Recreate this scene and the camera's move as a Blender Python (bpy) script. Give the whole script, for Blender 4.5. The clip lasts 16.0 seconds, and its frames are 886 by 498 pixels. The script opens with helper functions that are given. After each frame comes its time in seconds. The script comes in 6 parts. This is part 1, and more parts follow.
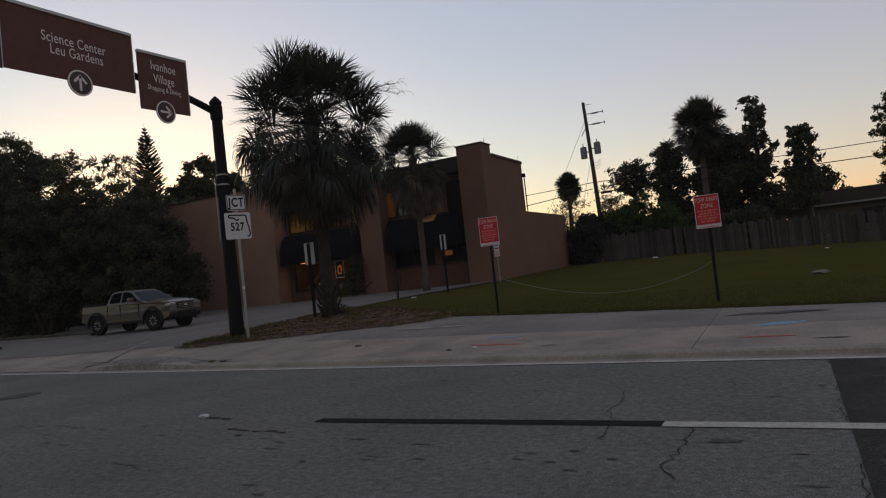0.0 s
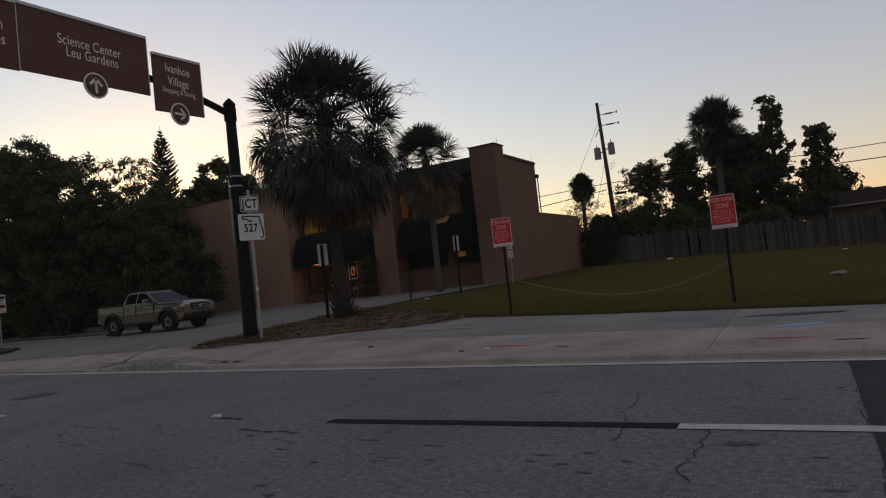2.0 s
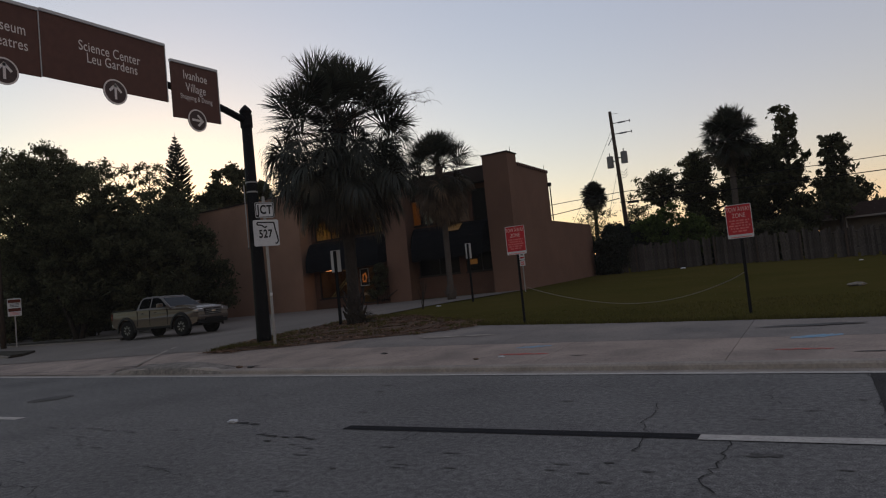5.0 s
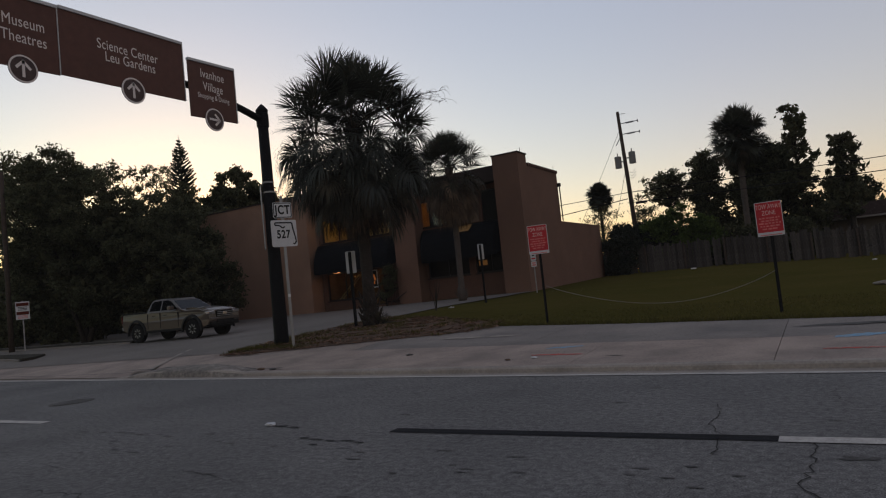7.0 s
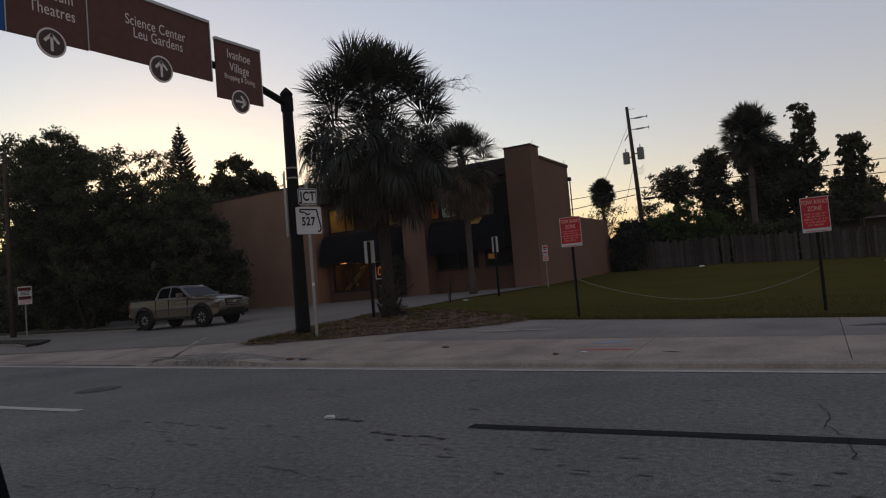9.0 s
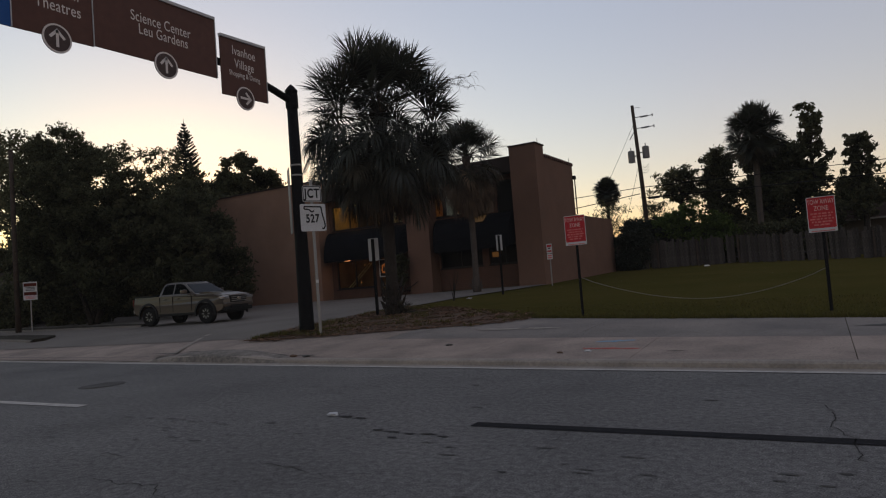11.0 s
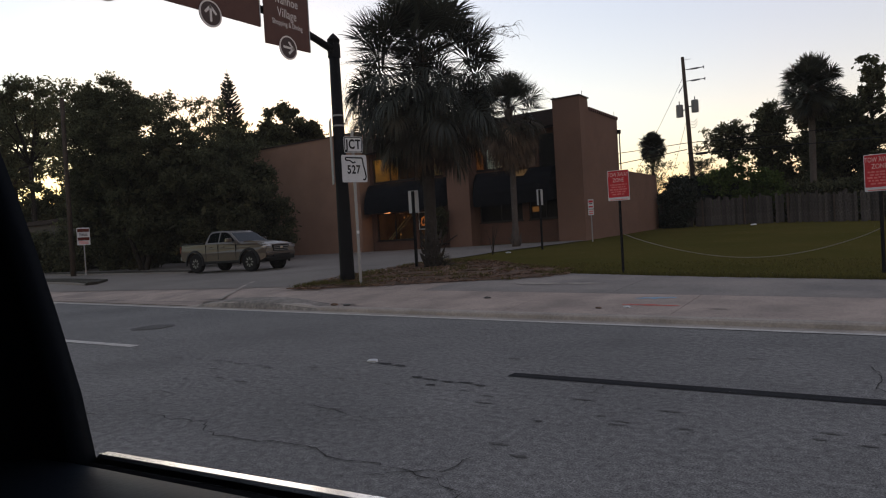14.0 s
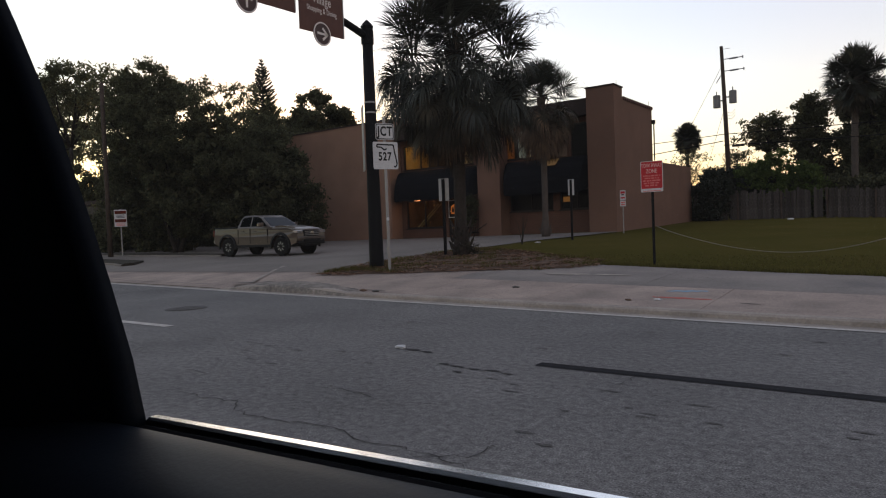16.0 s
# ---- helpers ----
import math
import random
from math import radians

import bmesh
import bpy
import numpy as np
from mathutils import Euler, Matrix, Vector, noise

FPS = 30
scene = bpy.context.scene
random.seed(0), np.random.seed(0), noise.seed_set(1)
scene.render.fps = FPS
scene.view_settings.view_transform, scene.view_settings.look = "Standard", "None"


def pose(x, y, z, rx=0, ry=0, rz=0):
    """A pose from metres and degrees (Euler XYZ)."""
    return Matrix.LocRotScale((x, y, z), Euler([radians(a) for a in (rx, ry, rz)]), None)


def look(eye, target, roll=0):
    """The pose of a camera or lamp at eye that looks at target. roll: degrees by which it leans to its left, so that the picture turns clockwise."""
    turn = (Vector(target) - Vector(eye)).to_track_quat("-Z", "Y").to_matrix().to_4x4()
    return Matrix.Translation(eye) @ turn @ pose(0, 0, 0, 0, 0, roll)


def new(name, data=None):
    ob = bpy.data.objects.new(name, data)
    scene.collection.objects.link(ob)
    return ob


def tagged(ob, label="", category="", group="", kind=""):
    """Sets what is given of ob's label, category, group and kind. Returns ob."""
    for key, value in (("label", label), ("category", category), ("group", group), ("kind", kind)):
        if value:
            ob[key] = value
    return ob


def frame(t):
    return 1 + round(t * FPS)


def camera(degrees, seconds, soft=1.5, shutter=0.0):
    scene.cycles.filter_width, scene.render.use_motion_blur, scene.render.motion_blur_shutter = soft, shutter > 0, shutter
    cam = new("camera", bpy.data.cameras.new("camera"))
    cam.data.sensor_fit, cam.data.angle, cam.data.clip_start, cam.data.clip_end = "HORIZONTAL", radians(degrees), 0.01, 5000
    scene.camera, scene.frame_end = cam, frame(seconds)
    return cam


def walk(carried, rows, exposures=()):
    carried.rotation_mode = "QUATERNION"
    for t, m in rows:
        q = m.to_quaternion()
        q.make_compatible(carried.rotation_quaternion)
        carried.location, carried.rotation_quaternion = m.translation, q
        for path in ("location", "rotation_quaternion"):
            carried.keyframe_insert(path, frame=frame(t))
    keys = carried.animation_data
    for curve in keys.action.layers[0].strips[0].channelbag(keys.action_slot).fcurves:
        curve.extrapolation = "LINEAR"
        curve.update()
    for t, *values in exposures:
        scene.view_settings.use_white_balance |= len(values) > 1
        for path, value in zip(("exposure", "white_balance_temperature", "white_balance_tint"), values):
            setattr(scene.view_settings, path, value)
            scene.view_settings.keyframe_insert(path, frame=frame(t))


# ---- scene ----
cam = camera(68.1, 16.0, soft=1.15)
PATH = [
    (0, (0.987, -0.243, 1.282), (0.055, 1.524, 1.362), -6.2),
    (0.5, (0.985, -0.239, 1.279), (0.041, 1.523, 1.361), -6.3),
    (1, (0.991, -0.276, 1.291), (0.036, 1.479, 1.372), -6.2),
    (1.5, (0.984, -0.232, 1.269), (0.018, 1.517, 1.353), -5.7),
    (2, (0.978, -0.203, 1.268), (0.011, 1.545, 1.357), -6.2),
    (2.5, (0.983, -0.256, 1.281), (0.018, 1.493, 1.385), -5.9),
    (3, (0.993, -0.256, 1.281), (0.019, 1.487, 1.394), -5.6),
    (3.5, (0.99, -0.247, 1.275), (0.006, 1.49, 1.388), -5.5),
    (4, (0.996, -0.254, 1.277), (0.003, 1.478, 1.387), -5.5),
    (6.3, (0.736, -0.234, 1.271), (-0.256, 1.499, 1.394), -5.9),
    (6.5, (0.703, -0.26, 1.273), (-0.293, 1.47, 1.396), -6.0),
    (7, (0.419, -0.289, 1.277), (-0.576, 1.441, 1.399), -5.9),
    (7.5, (0.087, -0.286, 1.272), (-0.908, 1.445, 1.392), -6.4),
    (8, (-0.293, -0.275, 1.26), (-1.284, 1.458, 1.373), -5.3),
    (8.5, (-0.425, -0.366, 1.297), (-1.411, 1.371, 1.401), -5.0),
    (9, (-0.46, -0.376, 1.3), (-1.442, 1.363, 1.401), -4.8),
    (11.5, (-0.469, -0.355, 1.291), (-1.468, 1.375, 1.386), -4.3),
    (12, (-0.461, -0.374, 1.288), (-1.467, 1.353, 1.379), -3.8),
    (12.5, (-0.455, -0.399, 1.288), (-1.496, 1.308, 1.339), -2.9),
    (13, (-0.46, -0.377, 1.286), (-1.586, 1.275, 1.275), -3.6),
    (13.5, (-0.484, -0.366, 1.275), (-1.581, 1.306, 1.245), -4.1),
    (14, (-0.479, -0.372, 1.274), (-1.583, 1.296, 1.238), -3.3),
    (14.5, (-0.467, -0.385, 1.275), (-1.586, 1.273, 1.229), -3.2),
    (15, (-0.463, -0.389, 1.274), (-1.606, 1.252, 1.218), -3.0),
    (15.5, (-0.468, -0.388, 1.273), (-1.631, 1.238, 1.208), -2.5),
    (16, (-0.48, -0.382, 1.268), (-1.657, 1.234, 1.201), -2.2),
]
EXPOSURES = [(0, 0.1), (9, 0.1), (12, 0.1), (12.5, 0.15), (13.5, 0.48), (16, 0.78)]
walk(cam, [(t, look(eye, target, roll)) for t, eye, target, roll in PATH], EXPOSURES)

# ---- light: the sky after sunset ----
world = bpy.data.worlds.new("dusk")
scene.world = world
world.use_nodes = True
wn = world.node_tree
for n in list(wn.nodes):
    wn.nodes.remove(n)
w_out = wn.nodes.new("ShaderNodeOutputWorld")
w_bg = wn.nodes.new("ShaderNodeBackground")
w_sky = wn.nodes.new("ShaderNodeTexSky")
w_sky.sky_type = "NISHITA"
w_sky.sun_disc = False
w_sky.sun_elevation = radians(1.5)
w_sky.sun_rotation = radians(-52)
w_sky.air_density, w_sky.dust_density, w_sky.ozone_density = 1.0, 0.6, 1.6
w_mix = wn.nodes.new("ShaderNodeMix")
w_mix.data_type = "RGBA"
w_mix.inputs[0].default_value = 0.5
w_mix.inputs[7].default_value = (2.9, 2.62, 2.97, 1)
w_gain = wn.nodes.new("ShaderNodeVectorMath")
w_gain.operation = "MULTIPLY"
w_gain.inputs[1].default_value = (4.22, 3.95, 3.95)
wn.links.new(w_sky.outputs[0], w_gain.inputs[0])
wn.links.new(w_gain.outputs[0], w_mix.inputs[6])
# the air near the horizon is warmer
w_co = wn.nodes.new("ShaderNodeTexCoord")
w_sep = wn.nodes.new("ShaderNodeSeparateXYZ")
w_el = wn.nodes.new("ShaderNodeMapRange")
w_el.inputs[1].default_value, w_el.inputs[2].default_value = 0.0, 0.38
w_tint = wn.nodes.new("ShaderNodeMix")
w_tint.data_type = "RGBA"
w_high = wn.nodes.new("ShaderNodeMix")
w_high.data_type = "RGBA"
w_high.inputs[6].default_value, w_high.inputs[7].default_value = (0.905, 0.995, 1.0, 1), (0.952, 0.935, 0.95, 1)
wn.links.new(w_high.outputs[2], w_tint.inputs[7])
w_az = wn.nodes.new("ShaderNodeMapRange")
w_az.inputs[1].default_value, w_az.inputs[2].default_value = -0.85, -0.1
w_low = wn.nodes.new("ShaderNodeMix")
w_low.data_type = "RGBA"
w_low.inputs[6].default_value, w_low.inputs[7].default_value = (0.7, 0.955, 0.9, 1), (1.065, 0.915, 0.845, 1)
wn.links.new(w_az.outputs[0], w_low.inputs[0])
wn.links.new(w_az.outputs[0], w_high.inputs[0])
wn.links.new(w_low.outputs[2], w_tint.inputs[6])
w_mul = wn.nodes.new("ShaderNodeVectorMath")
w_mul.operation = "MULTIPLY"
wn.links.new(w_co.outputs["Generated"], w_sep.inputs[0])
wn.links.new(w_sep.outputs[2], w_el.inputs[0])
wn.links.new(w_sep.outputs[0], w_az.inputs[0])
wn.links.new(w_el.outputs[0], w_tint.inputs[0])
wn.links.new(w_mix.outputs[2], w_mul.inputs[0])
wn.links.new(w_tint.outputs[2], w_mul.inputs[1])
wn.links.new(w_mul.outputs[0], w_bg.inputs[0])
w_bg.inputs[1].default_value = 0.153
wn.links.new(w_bg.outputs[0], w_out.inputs[0])

sun_data = bpy.data.lights.new("sun", "SUN")
sun_data.energy, sun_data.angle, sun_data.color = 0.12, radians(20), (1.0, 0.86, 0.72)
sun = new("sun", sun_data)
sun.matrix_world = look((-40, 28, 12), (0, 0, 3))


# ---- materials ----
def node_mat(name, base, rough=0.8, metal=0.0, vary=0.25, scale=3.0, fine=40.0, bump=0.0, bump_scale=60.0, spec=0.15, tint=None, island=0.0, each=0.0, coat=0.0, speck=0.0):
    """A surface with broad patches (tint), fine grain and relief, at real size in object space."""
    m = bpy.data.materials.new(name)
    m.use_nodes = True
    nt = m.node_tree
    b = nt.nodes["Principled BSDF"]
    b.inputs["Roughness"].default_value = rough
    b.inputs["Metallic"].default_value = metal
    b.inputs["Specular IOR Level"].default_value = spec
    b.inputs["Coat Weight"].default_value = coat
    co = nt.nodes.new("ShaderNodeTexCoord")
    n1 = nt.nodes.new("ShaderNodeTexNoise")
    n1.inputs["Scale"].default_value, n1.inputs["Detail"].default_value, n1.inputs["Roughness"].default_value = scale, 5, 0.6
    n2 = nt.nodes.new("ShaderNodeTexNoise")
    n2.inputs["Scale"].default_value, n2.inputs["Detail"].default_value = fine, 3
    for n in (n1, n2):
        nt.links.new(co.outputs["Object"], n.inputs["Vector"])
    other = tint or tuple(c * (1 - vary) for c in base)
    r1 = nt.nodes.new("ShaderNodeMapRange")
    r1.inputs[1].default_value, r1.inputs[2].default_value = 0.35, 0.68
    nt.links.new(n1.outputs[0], r1.inputs[0])
    mx = nt.nodes.new("ShaderNodeMix")
    mx.data_type = "RGBA"
    mx.inputs[6].default_value, mx.inputs[7].default_value = (*base, 1), (*other, 1)
    nt.links.new(r1.outputs[0], mx.inputs[0])
    r2 = nt.nodes.new("ShaderNodeMapRange")
    r2.inputs[1].default_value, r2.inputs[2].default_value = 0.3, 0.7
    r2.inputs[3].default_value, r2.inputs[4].default_value = 1 - vary, 1 + vary
    nt.links.new(n2.outputs[0], r2.inputs[0])
    last = r2.outputs[0]
    if island or each:
        info = nt.nodes.new("ShaderNodeNewGeometry" if island else "ShaderNodeObjectInfo")
        r3 = nt.nodes.new("ShaderNodeMapRange")
        k = island or each
        r3.inputs[3].default_value, r3.inputs[4].default_value = 1 - k, 1 + k
        nt.links.new(info.outputs["Random Per Island" if island else "Random"], r3.inputs[0])
        mu = nt.nodes.new("ShaderNodeMath")
        mu.operation = "MULTIPLY"
        nt.links.new(last, mu.inputs[0])
        nt.links.new(r3.outputs[0], mu.inputs[1])
        last = mu.outputs[0]
    if speck:
        n4 = nt.nodes.new("ShaderNodeTexNoise")
        n4.inputs["Scale"].default_value, n4.inputs["Detail"].default_value, n4.inputs["Roughness"].default_value = 85, 6, 0.8
        nt.links.new(co.outputs["Object"], n4.inputs["Vector"])
        r4 = nt.nodes.new("ShaderNodeMapRange")
        r4.inputs[1].default_value, r4.inputs[2].default_value = 0.38, 0.68
        r4.inputs[3].default_value, r4.inputs[4].default_value = 1 - speck * 0.55, 1 + speck
        nt.links.new(n4.outputs[0], r4.inputs[0])
        m4 = nt.nodes.new("ShaderNodeMath")
        m4.operation = "MULTIPLY"
        nt.links.new(last, m4.inputs[0])
        nt.links.new(r4.outputs[0], m4.inputs[1])
        last = m4.outputs[0]
    vm = nt.nodes.new("ShaderNodeVectorMath")
    vm.operation = "SCALE"
    nt.links.new(mx.outputs[2], vm.inputs[0])
    nt.links.new(last, vm.inputs["Scale"])
    nt.links.new(vm.outputs[0], b.inputs["Base Color"])
    if bump:
        n3 = nt.nodes.new("ShaderNodeTexNoise")
        n3.inputs["Scale"].default_value, n3.inputs["Detail"].default_value = bump_scale, 4
        nt.links.new(co.outputs["Object"], n3.inputs["Vector"])
        bp = nt.nodes.new("ShaderNodeBump")
        bp.inputs["Strength"].default_value, bp.inputs["Distance"].default_value = bump, 0.02
        nt.links.new(n3.outputs[0], bp.inputs["Height"])
        nt.links.new(bp.outputs[0], b.inputs["Normal"])
    return m


def let_light_through(m, share):
    """Thin leaves pass on part of the light from behind."""
    nt = m.node_tree
    b = nt.nodes["Principled BSDF"]
    tl = nt.nodes.new("ShaderNodeBsdfTranslucent")
    ms = nt.nodes.new("ShaderNodeMixShader")
    ms.inputs[0].default_value = share
    nt.links.new(b.inputs["Base Color"].links[0].from_socket, tl.inputs[0])
    nt.links.new(b.outputs[0], ms.inputs[1])
    nt.links.new(tl.outputs[0], ms.inputs[2])
    nt.links.new(ms.outputs[0], nt.nodes["Material Output"].inputs[0])


def glow_mat(name, colour, strength):
    m = bpy.data.materials.new(name)
    m.use_nodes = True
    b = m.node_tree.nodes["Principled BSDF"]
    b.inputs["Base Color"].default_value = (*[0.06 * v for v in colour], 1)
    b.inputs["Emission Color"].default_value = (*colour, 1)
    b.inputs["Emission Strength"].default_value = strength
    return m


def glass_mat(name, tint=(0.8, 0.85, 0.85), rough=0.03):
    """Thin window glass: see-through with a sky reflection."""
    m = bpy.data.materials.new(name)
    m.use_nodes = True
    nt = m.node_tree
    nt.nodes.remove(nt.nodes["Principled BSDF"])
    tr = nt.nodes.new("ShaderNodeBsdfTransparent")
    tr.inputs[0].default_value = (*tint, 1)
    gl = nt.nodes.new("ShaderNodeBsdfGlossy")
    gl.inputs["Roughness"].default_value = rough
    ms = nt.nodes.new("ShaderNodeMixShader")
    ms.inputs[0].default_value = 0.06
    nt.links.new(tr.outputs[0], ms.inputs[1])
    nt.links.new(gl.outputs[0], ms.inputs[2])
    nt.links.new(ms.outputs[0], nt.nodes["Material Output"].inputs[0])
    return m


ASPHALT = node_mat("worn_asphalt", (0.13, 0.124, 0.118), 0.9, vary=0.3, scale=0.55, fine=18, bump=0.1, bump_scale=160, tint=(0.096, 0.092, 0.088), speck=1.15, spec=0.1)
ASPHALT_DARK = node_mat("dark_asphalt_patch", (0.041, 0.039, 0.038), 0.9, vary=0.35, scale=2, fine=60, bump=0.6, bump_scale=80, speck=0.9, spec=0.1)
LINE_WHITE = node_mat("road_paint_white", (0.42, 0.39, 0.35), 0.7, vary=0.2, scale=6, fine=60, bump=0.2, tint=(0.3, 0.28, 0.255))
LINE_BLACK = node_mat("road_paint_black", (0.02, 0.02, 0.022), 0.95, spec=0.03, vary=0.25, scale=5, fine=60, bump=0.2)
CRACK = node_mat("crack_shadow", (0.032, 0.03, 0.028), 0.95)
STAIN = node_mat("tar_stain", (0.086, 0.081, 0.076), 0.9, vary=0.35, scale=8)
CONCRETE = node_mat("pavement_concrete", (0.305, 0.243, 0.202), 0.9, vary=0.15, scale=0.9, fine=30, bump=0.25, bump_scale=50, tint=(0.185, 0.15, 0.128), each=0.06, speck=0.3)
CONCRETE_PALE = node_mat("kerb_concrete", (0.3, 0.26, 0.222), 0.9, vary=0.14, scale=1.5, fine=30, bump=0.25, tint=(0.215, 0.186, 0.16))
DRIVE = node_mat("driveway_paving", (0.168, 0.148, 0.128), 0.9, vary=0.15, scale=0.4, fine=35, bump=0.3, tint=(0.13, 0.116, 0.102))
GRASS = node_mat("mown_grass", (0.052, 0.047, 0.011), 0.95, vary=0.14, scale=0.3, fine=30, bump=0.4, bump_scale=30, tint=(0.068, 0.054, 0.015), spec=0.0)
BLADE = node_mat("grass_blades", (0.075, 0.07, 0.018), 0.9, vary=0.2, island=0.3, tint=(0.09, 0.076, 0.022), spec=0.0)
let_light_through(BLADE, 0.45)
MULCH = node_mat("leaf_mulch", (0.125, 0.074, 0.048), 0.95, vary=0.45, scale=3, fine=25, bump=0.35, bump_scale=45, tint=(0.062, 0.043, 0.029))
SOIL = node_mat("dark_planting_soil", (0.035, 0.03, 0.022), 0.95, vary=0.4, scale=3, fine=25, bump=0.5)
MULCH_BITS = node_mat("mulch_chips", (0.17, 0.1, 0.063), 0.95, vary=0.3, island=0.65)
STUCCO = node_mat("brown_stucco", (0.146, 0.085, 0.06), 0.9, vary=0.12, scale=0.6, fine=20, bump=0.25, bump_scale=35, tint=(0.12, 0.07, 0.05))
# wing copy of the brown stucco, its stronger light put into a paler colour
STUCCO_LIT = node_mat("lit_brown_stucco", (0.232, 0.14, 0.097), 0.9, vary=0.12, scale=0.5, fine=20, bump=0.25, bump_scale=35, tint=(0.19, 0.115, 0.08))


def brick_mat(name, colour, mortar):
    """Low-contrast brickwork in running bond on walls that face along y."""
    m = node_mat(name, colour, 0.92, vary=0.15, scale=1.2, fine=25)
    nt = m.node_tree
    b = nt.nodes["Principled BSDF"]
    co = nt.nodes.new("ShaderNodeTexCoord")
    sp = nt.nodes.new("ShaderNodeSeparateXYZ")
    cb = nt.nodes.new("ShaderNodeCombineXYZ")
    br = nt.nodes.new("ShaderNodeTexBrick")
    br.inputs["Scale"].default_value = 1.0
    br.inputs["Brick Width"].default_value, br.inputs["Row Height"].default_value, br.inputs["Mortar Size"].default_value = 0.3, 0.1, 0.012
    nt.links.new(co.outputs["Object"], sp.inputs[0])
    nt.links.new(sp.outputs[0], cb.inputs[0])
    nt.links.new(sp.outputs[2], cb.inputs[1])
    nt.links.new(cb.outputs[0], br.inputs["Vector"])
    mx = nt.nodes.new("ShaderNodeMix")
    mx.data_type = "RGBA"
    nt.links.new(br.outputs["Fac"], mx.inputs[0])
    nt.links.new(b.inputs["Base Color"].links[0].from_socket, mx.inputs[6])
    mx.inputs[7].default_value = (*mortar, 1)
    nt.links.new(mx.outputs[2], b.inputs["Base Color"])
    bp = nt.nodes.new("ShaderNodeBump")
    bp.inputs["Strength"].default_value, bp.inputs["Distance"].default_value, bp.invert = 0.5, 0.01, True
    nt.links.new(br.outputs["Fac"], bp.inputs["Height"])
    nt.links.new(bp.outputs[0], b.inputs["Normal"])
    return m


# real brick courses, with the shade of the recess put into a darker brown
BRICK = brick_mat("shaded_brown_brick", (0.11, 0.058, 0.04), (0.075, 0.045, 0.034))
STUCCO_DARK = node_mat("dark_brown_trim", (0.036, 0.026, 0.022), 0.85, vary=0.15, scale=1)
BEIGE = node_mat("beige_panel", (0.16, 0.11, 0.075), 0.9, vary=0.1, scale=1)
CANVAS = node_mat("black_awning_canvas", (0.0065, 0.007, 0.0085), 0.85, vary=0.2, scale=1.5, fine=90, bump=0.15, bump_scale=100, spec=0.06)
FRAME_DARK = node_mat("dark_window_frame", (0.02, 0.018, 0.016), 0.5)
# room walls; the lack of light in dim rooms is put into darker colours
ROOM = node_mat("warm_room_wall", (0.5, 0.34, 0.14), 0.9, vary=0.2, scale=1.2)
ROOM_DIM = node_mat("dimmed_shop_wall", (0.2, 0.12, 0.055), 0.9, vary=0.35, scale=1.5)
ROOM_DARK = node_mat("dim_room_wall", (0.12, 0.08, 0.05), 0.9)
TILE = node_mat("roof_tile", (0.09, 0.05, 0.04), 0.85, vary=0.2, each=0.2)
GLASS = glass_mat("window_glass")
DARK_PANE = node_mat("unlit_window_glass", (0.004, 0.004, 0.005), 0.2, vary=0.1, spec=0.04)
BLACK_PAINT = node_mat("black_painted_steel", (0.007, 0.007, 0.0075), 0.6, spec=0.05, vary=0.25, scale=3, fine=30, bump=0.08)
GALV = node_mat("galvanised_steel", (0.24, 0.235, 0.23), 0.55, 0.6, vary=0.12, scale=6, fine=60)
SIGN_BROWN = node_mat("brown_sign_face", (0.088, 0.038, 0.027), 0.5, vary=0.1, scale=1.2, fine=8)
SIGN_BLUE = node_mat("blue_sign_face", (0.01, 0.07, 0.25), 0.5, vary=0.06)
SIGN_WHITE = node_mat("white_sign_face", (0.45, 0.45, 0.45), 0.5, vary=0.06, scale=4)
SIGN_RED = node_mat("red_sign_face", (0.4, 0.02, 0.025), 0.5, vary=0.12, scale=5, fine=30, tint=(0.32, 0.025, 0.03))
RED_FADED = node_mat("faded_red_bars", (0.55, 0.14, 0.13), 0.6, vary=0.2, scale=12)
LETTER_PALE = node_mat("pale_lettering", (0.62, 0.56, 0.53), 0.6, vary=0.05)
LETTER_PINK = node_mat("worn_pale_lettering", (0.62, 0.38, 0.35), 0.6, vary=0.15, scale=15)
LETTER_BLACK = node_mat("black_lettering", (0.015, 0.015, 0.015), 0.6)
DISC = node_mat("arrow_disc", (0.07, 0.045, 0.04), 0.5)
PAINT_TAN = node_mat("tan_car_paint", (0.064, 0.05, 0.0405), 0.3, 0.2, vary=0.05, scale=1, coat=0.35, spec=0.3)
PLASTIC = node_mat("black_plastic", (0.01, 0.01, 0.01), 0.6, vary=0.15)
TYRE = node_mat("tyre_rubber", (0.008, 0.008, 0.008), 0.85, vary=0.2)
ALLOY = node_mat("machined_alloy", (0.3, 0.3, 0.3), 0.35, 0.8)
CHROME = node_mat("bright_chrome", (0.75, 0.76, 0.78), 0.18, 1.0, vary=0.05)
LAMP_GLASS = node_mat("headlight_lens", (0.3, 0.3, 0.3), 0.1, 0.4, coat=1.0, spec=0.5)
RED_LENS = node_mat("red_lens", (0.07, 0.008, 0.008), 0.2)
BARK = node_mat("palm_bark", (0.034, 0.027, 0.022), 0.95, vary=0.4, scale=5, fine=25, bump=1.0, bump_scale=18)
BARK_PALE = node_mat("grey_palm_bark", (0.075, 0.062, 0.053), 0.95, vary=0.25, scale=4, fine=25, bump=0.7, bump_scale=18)
BARK_TREE = node_mat("tree_bark", (0.03, 0.025, 0.02), 0.95, vary=0.35, scale=6, bump=0.8, bump_scale=20)
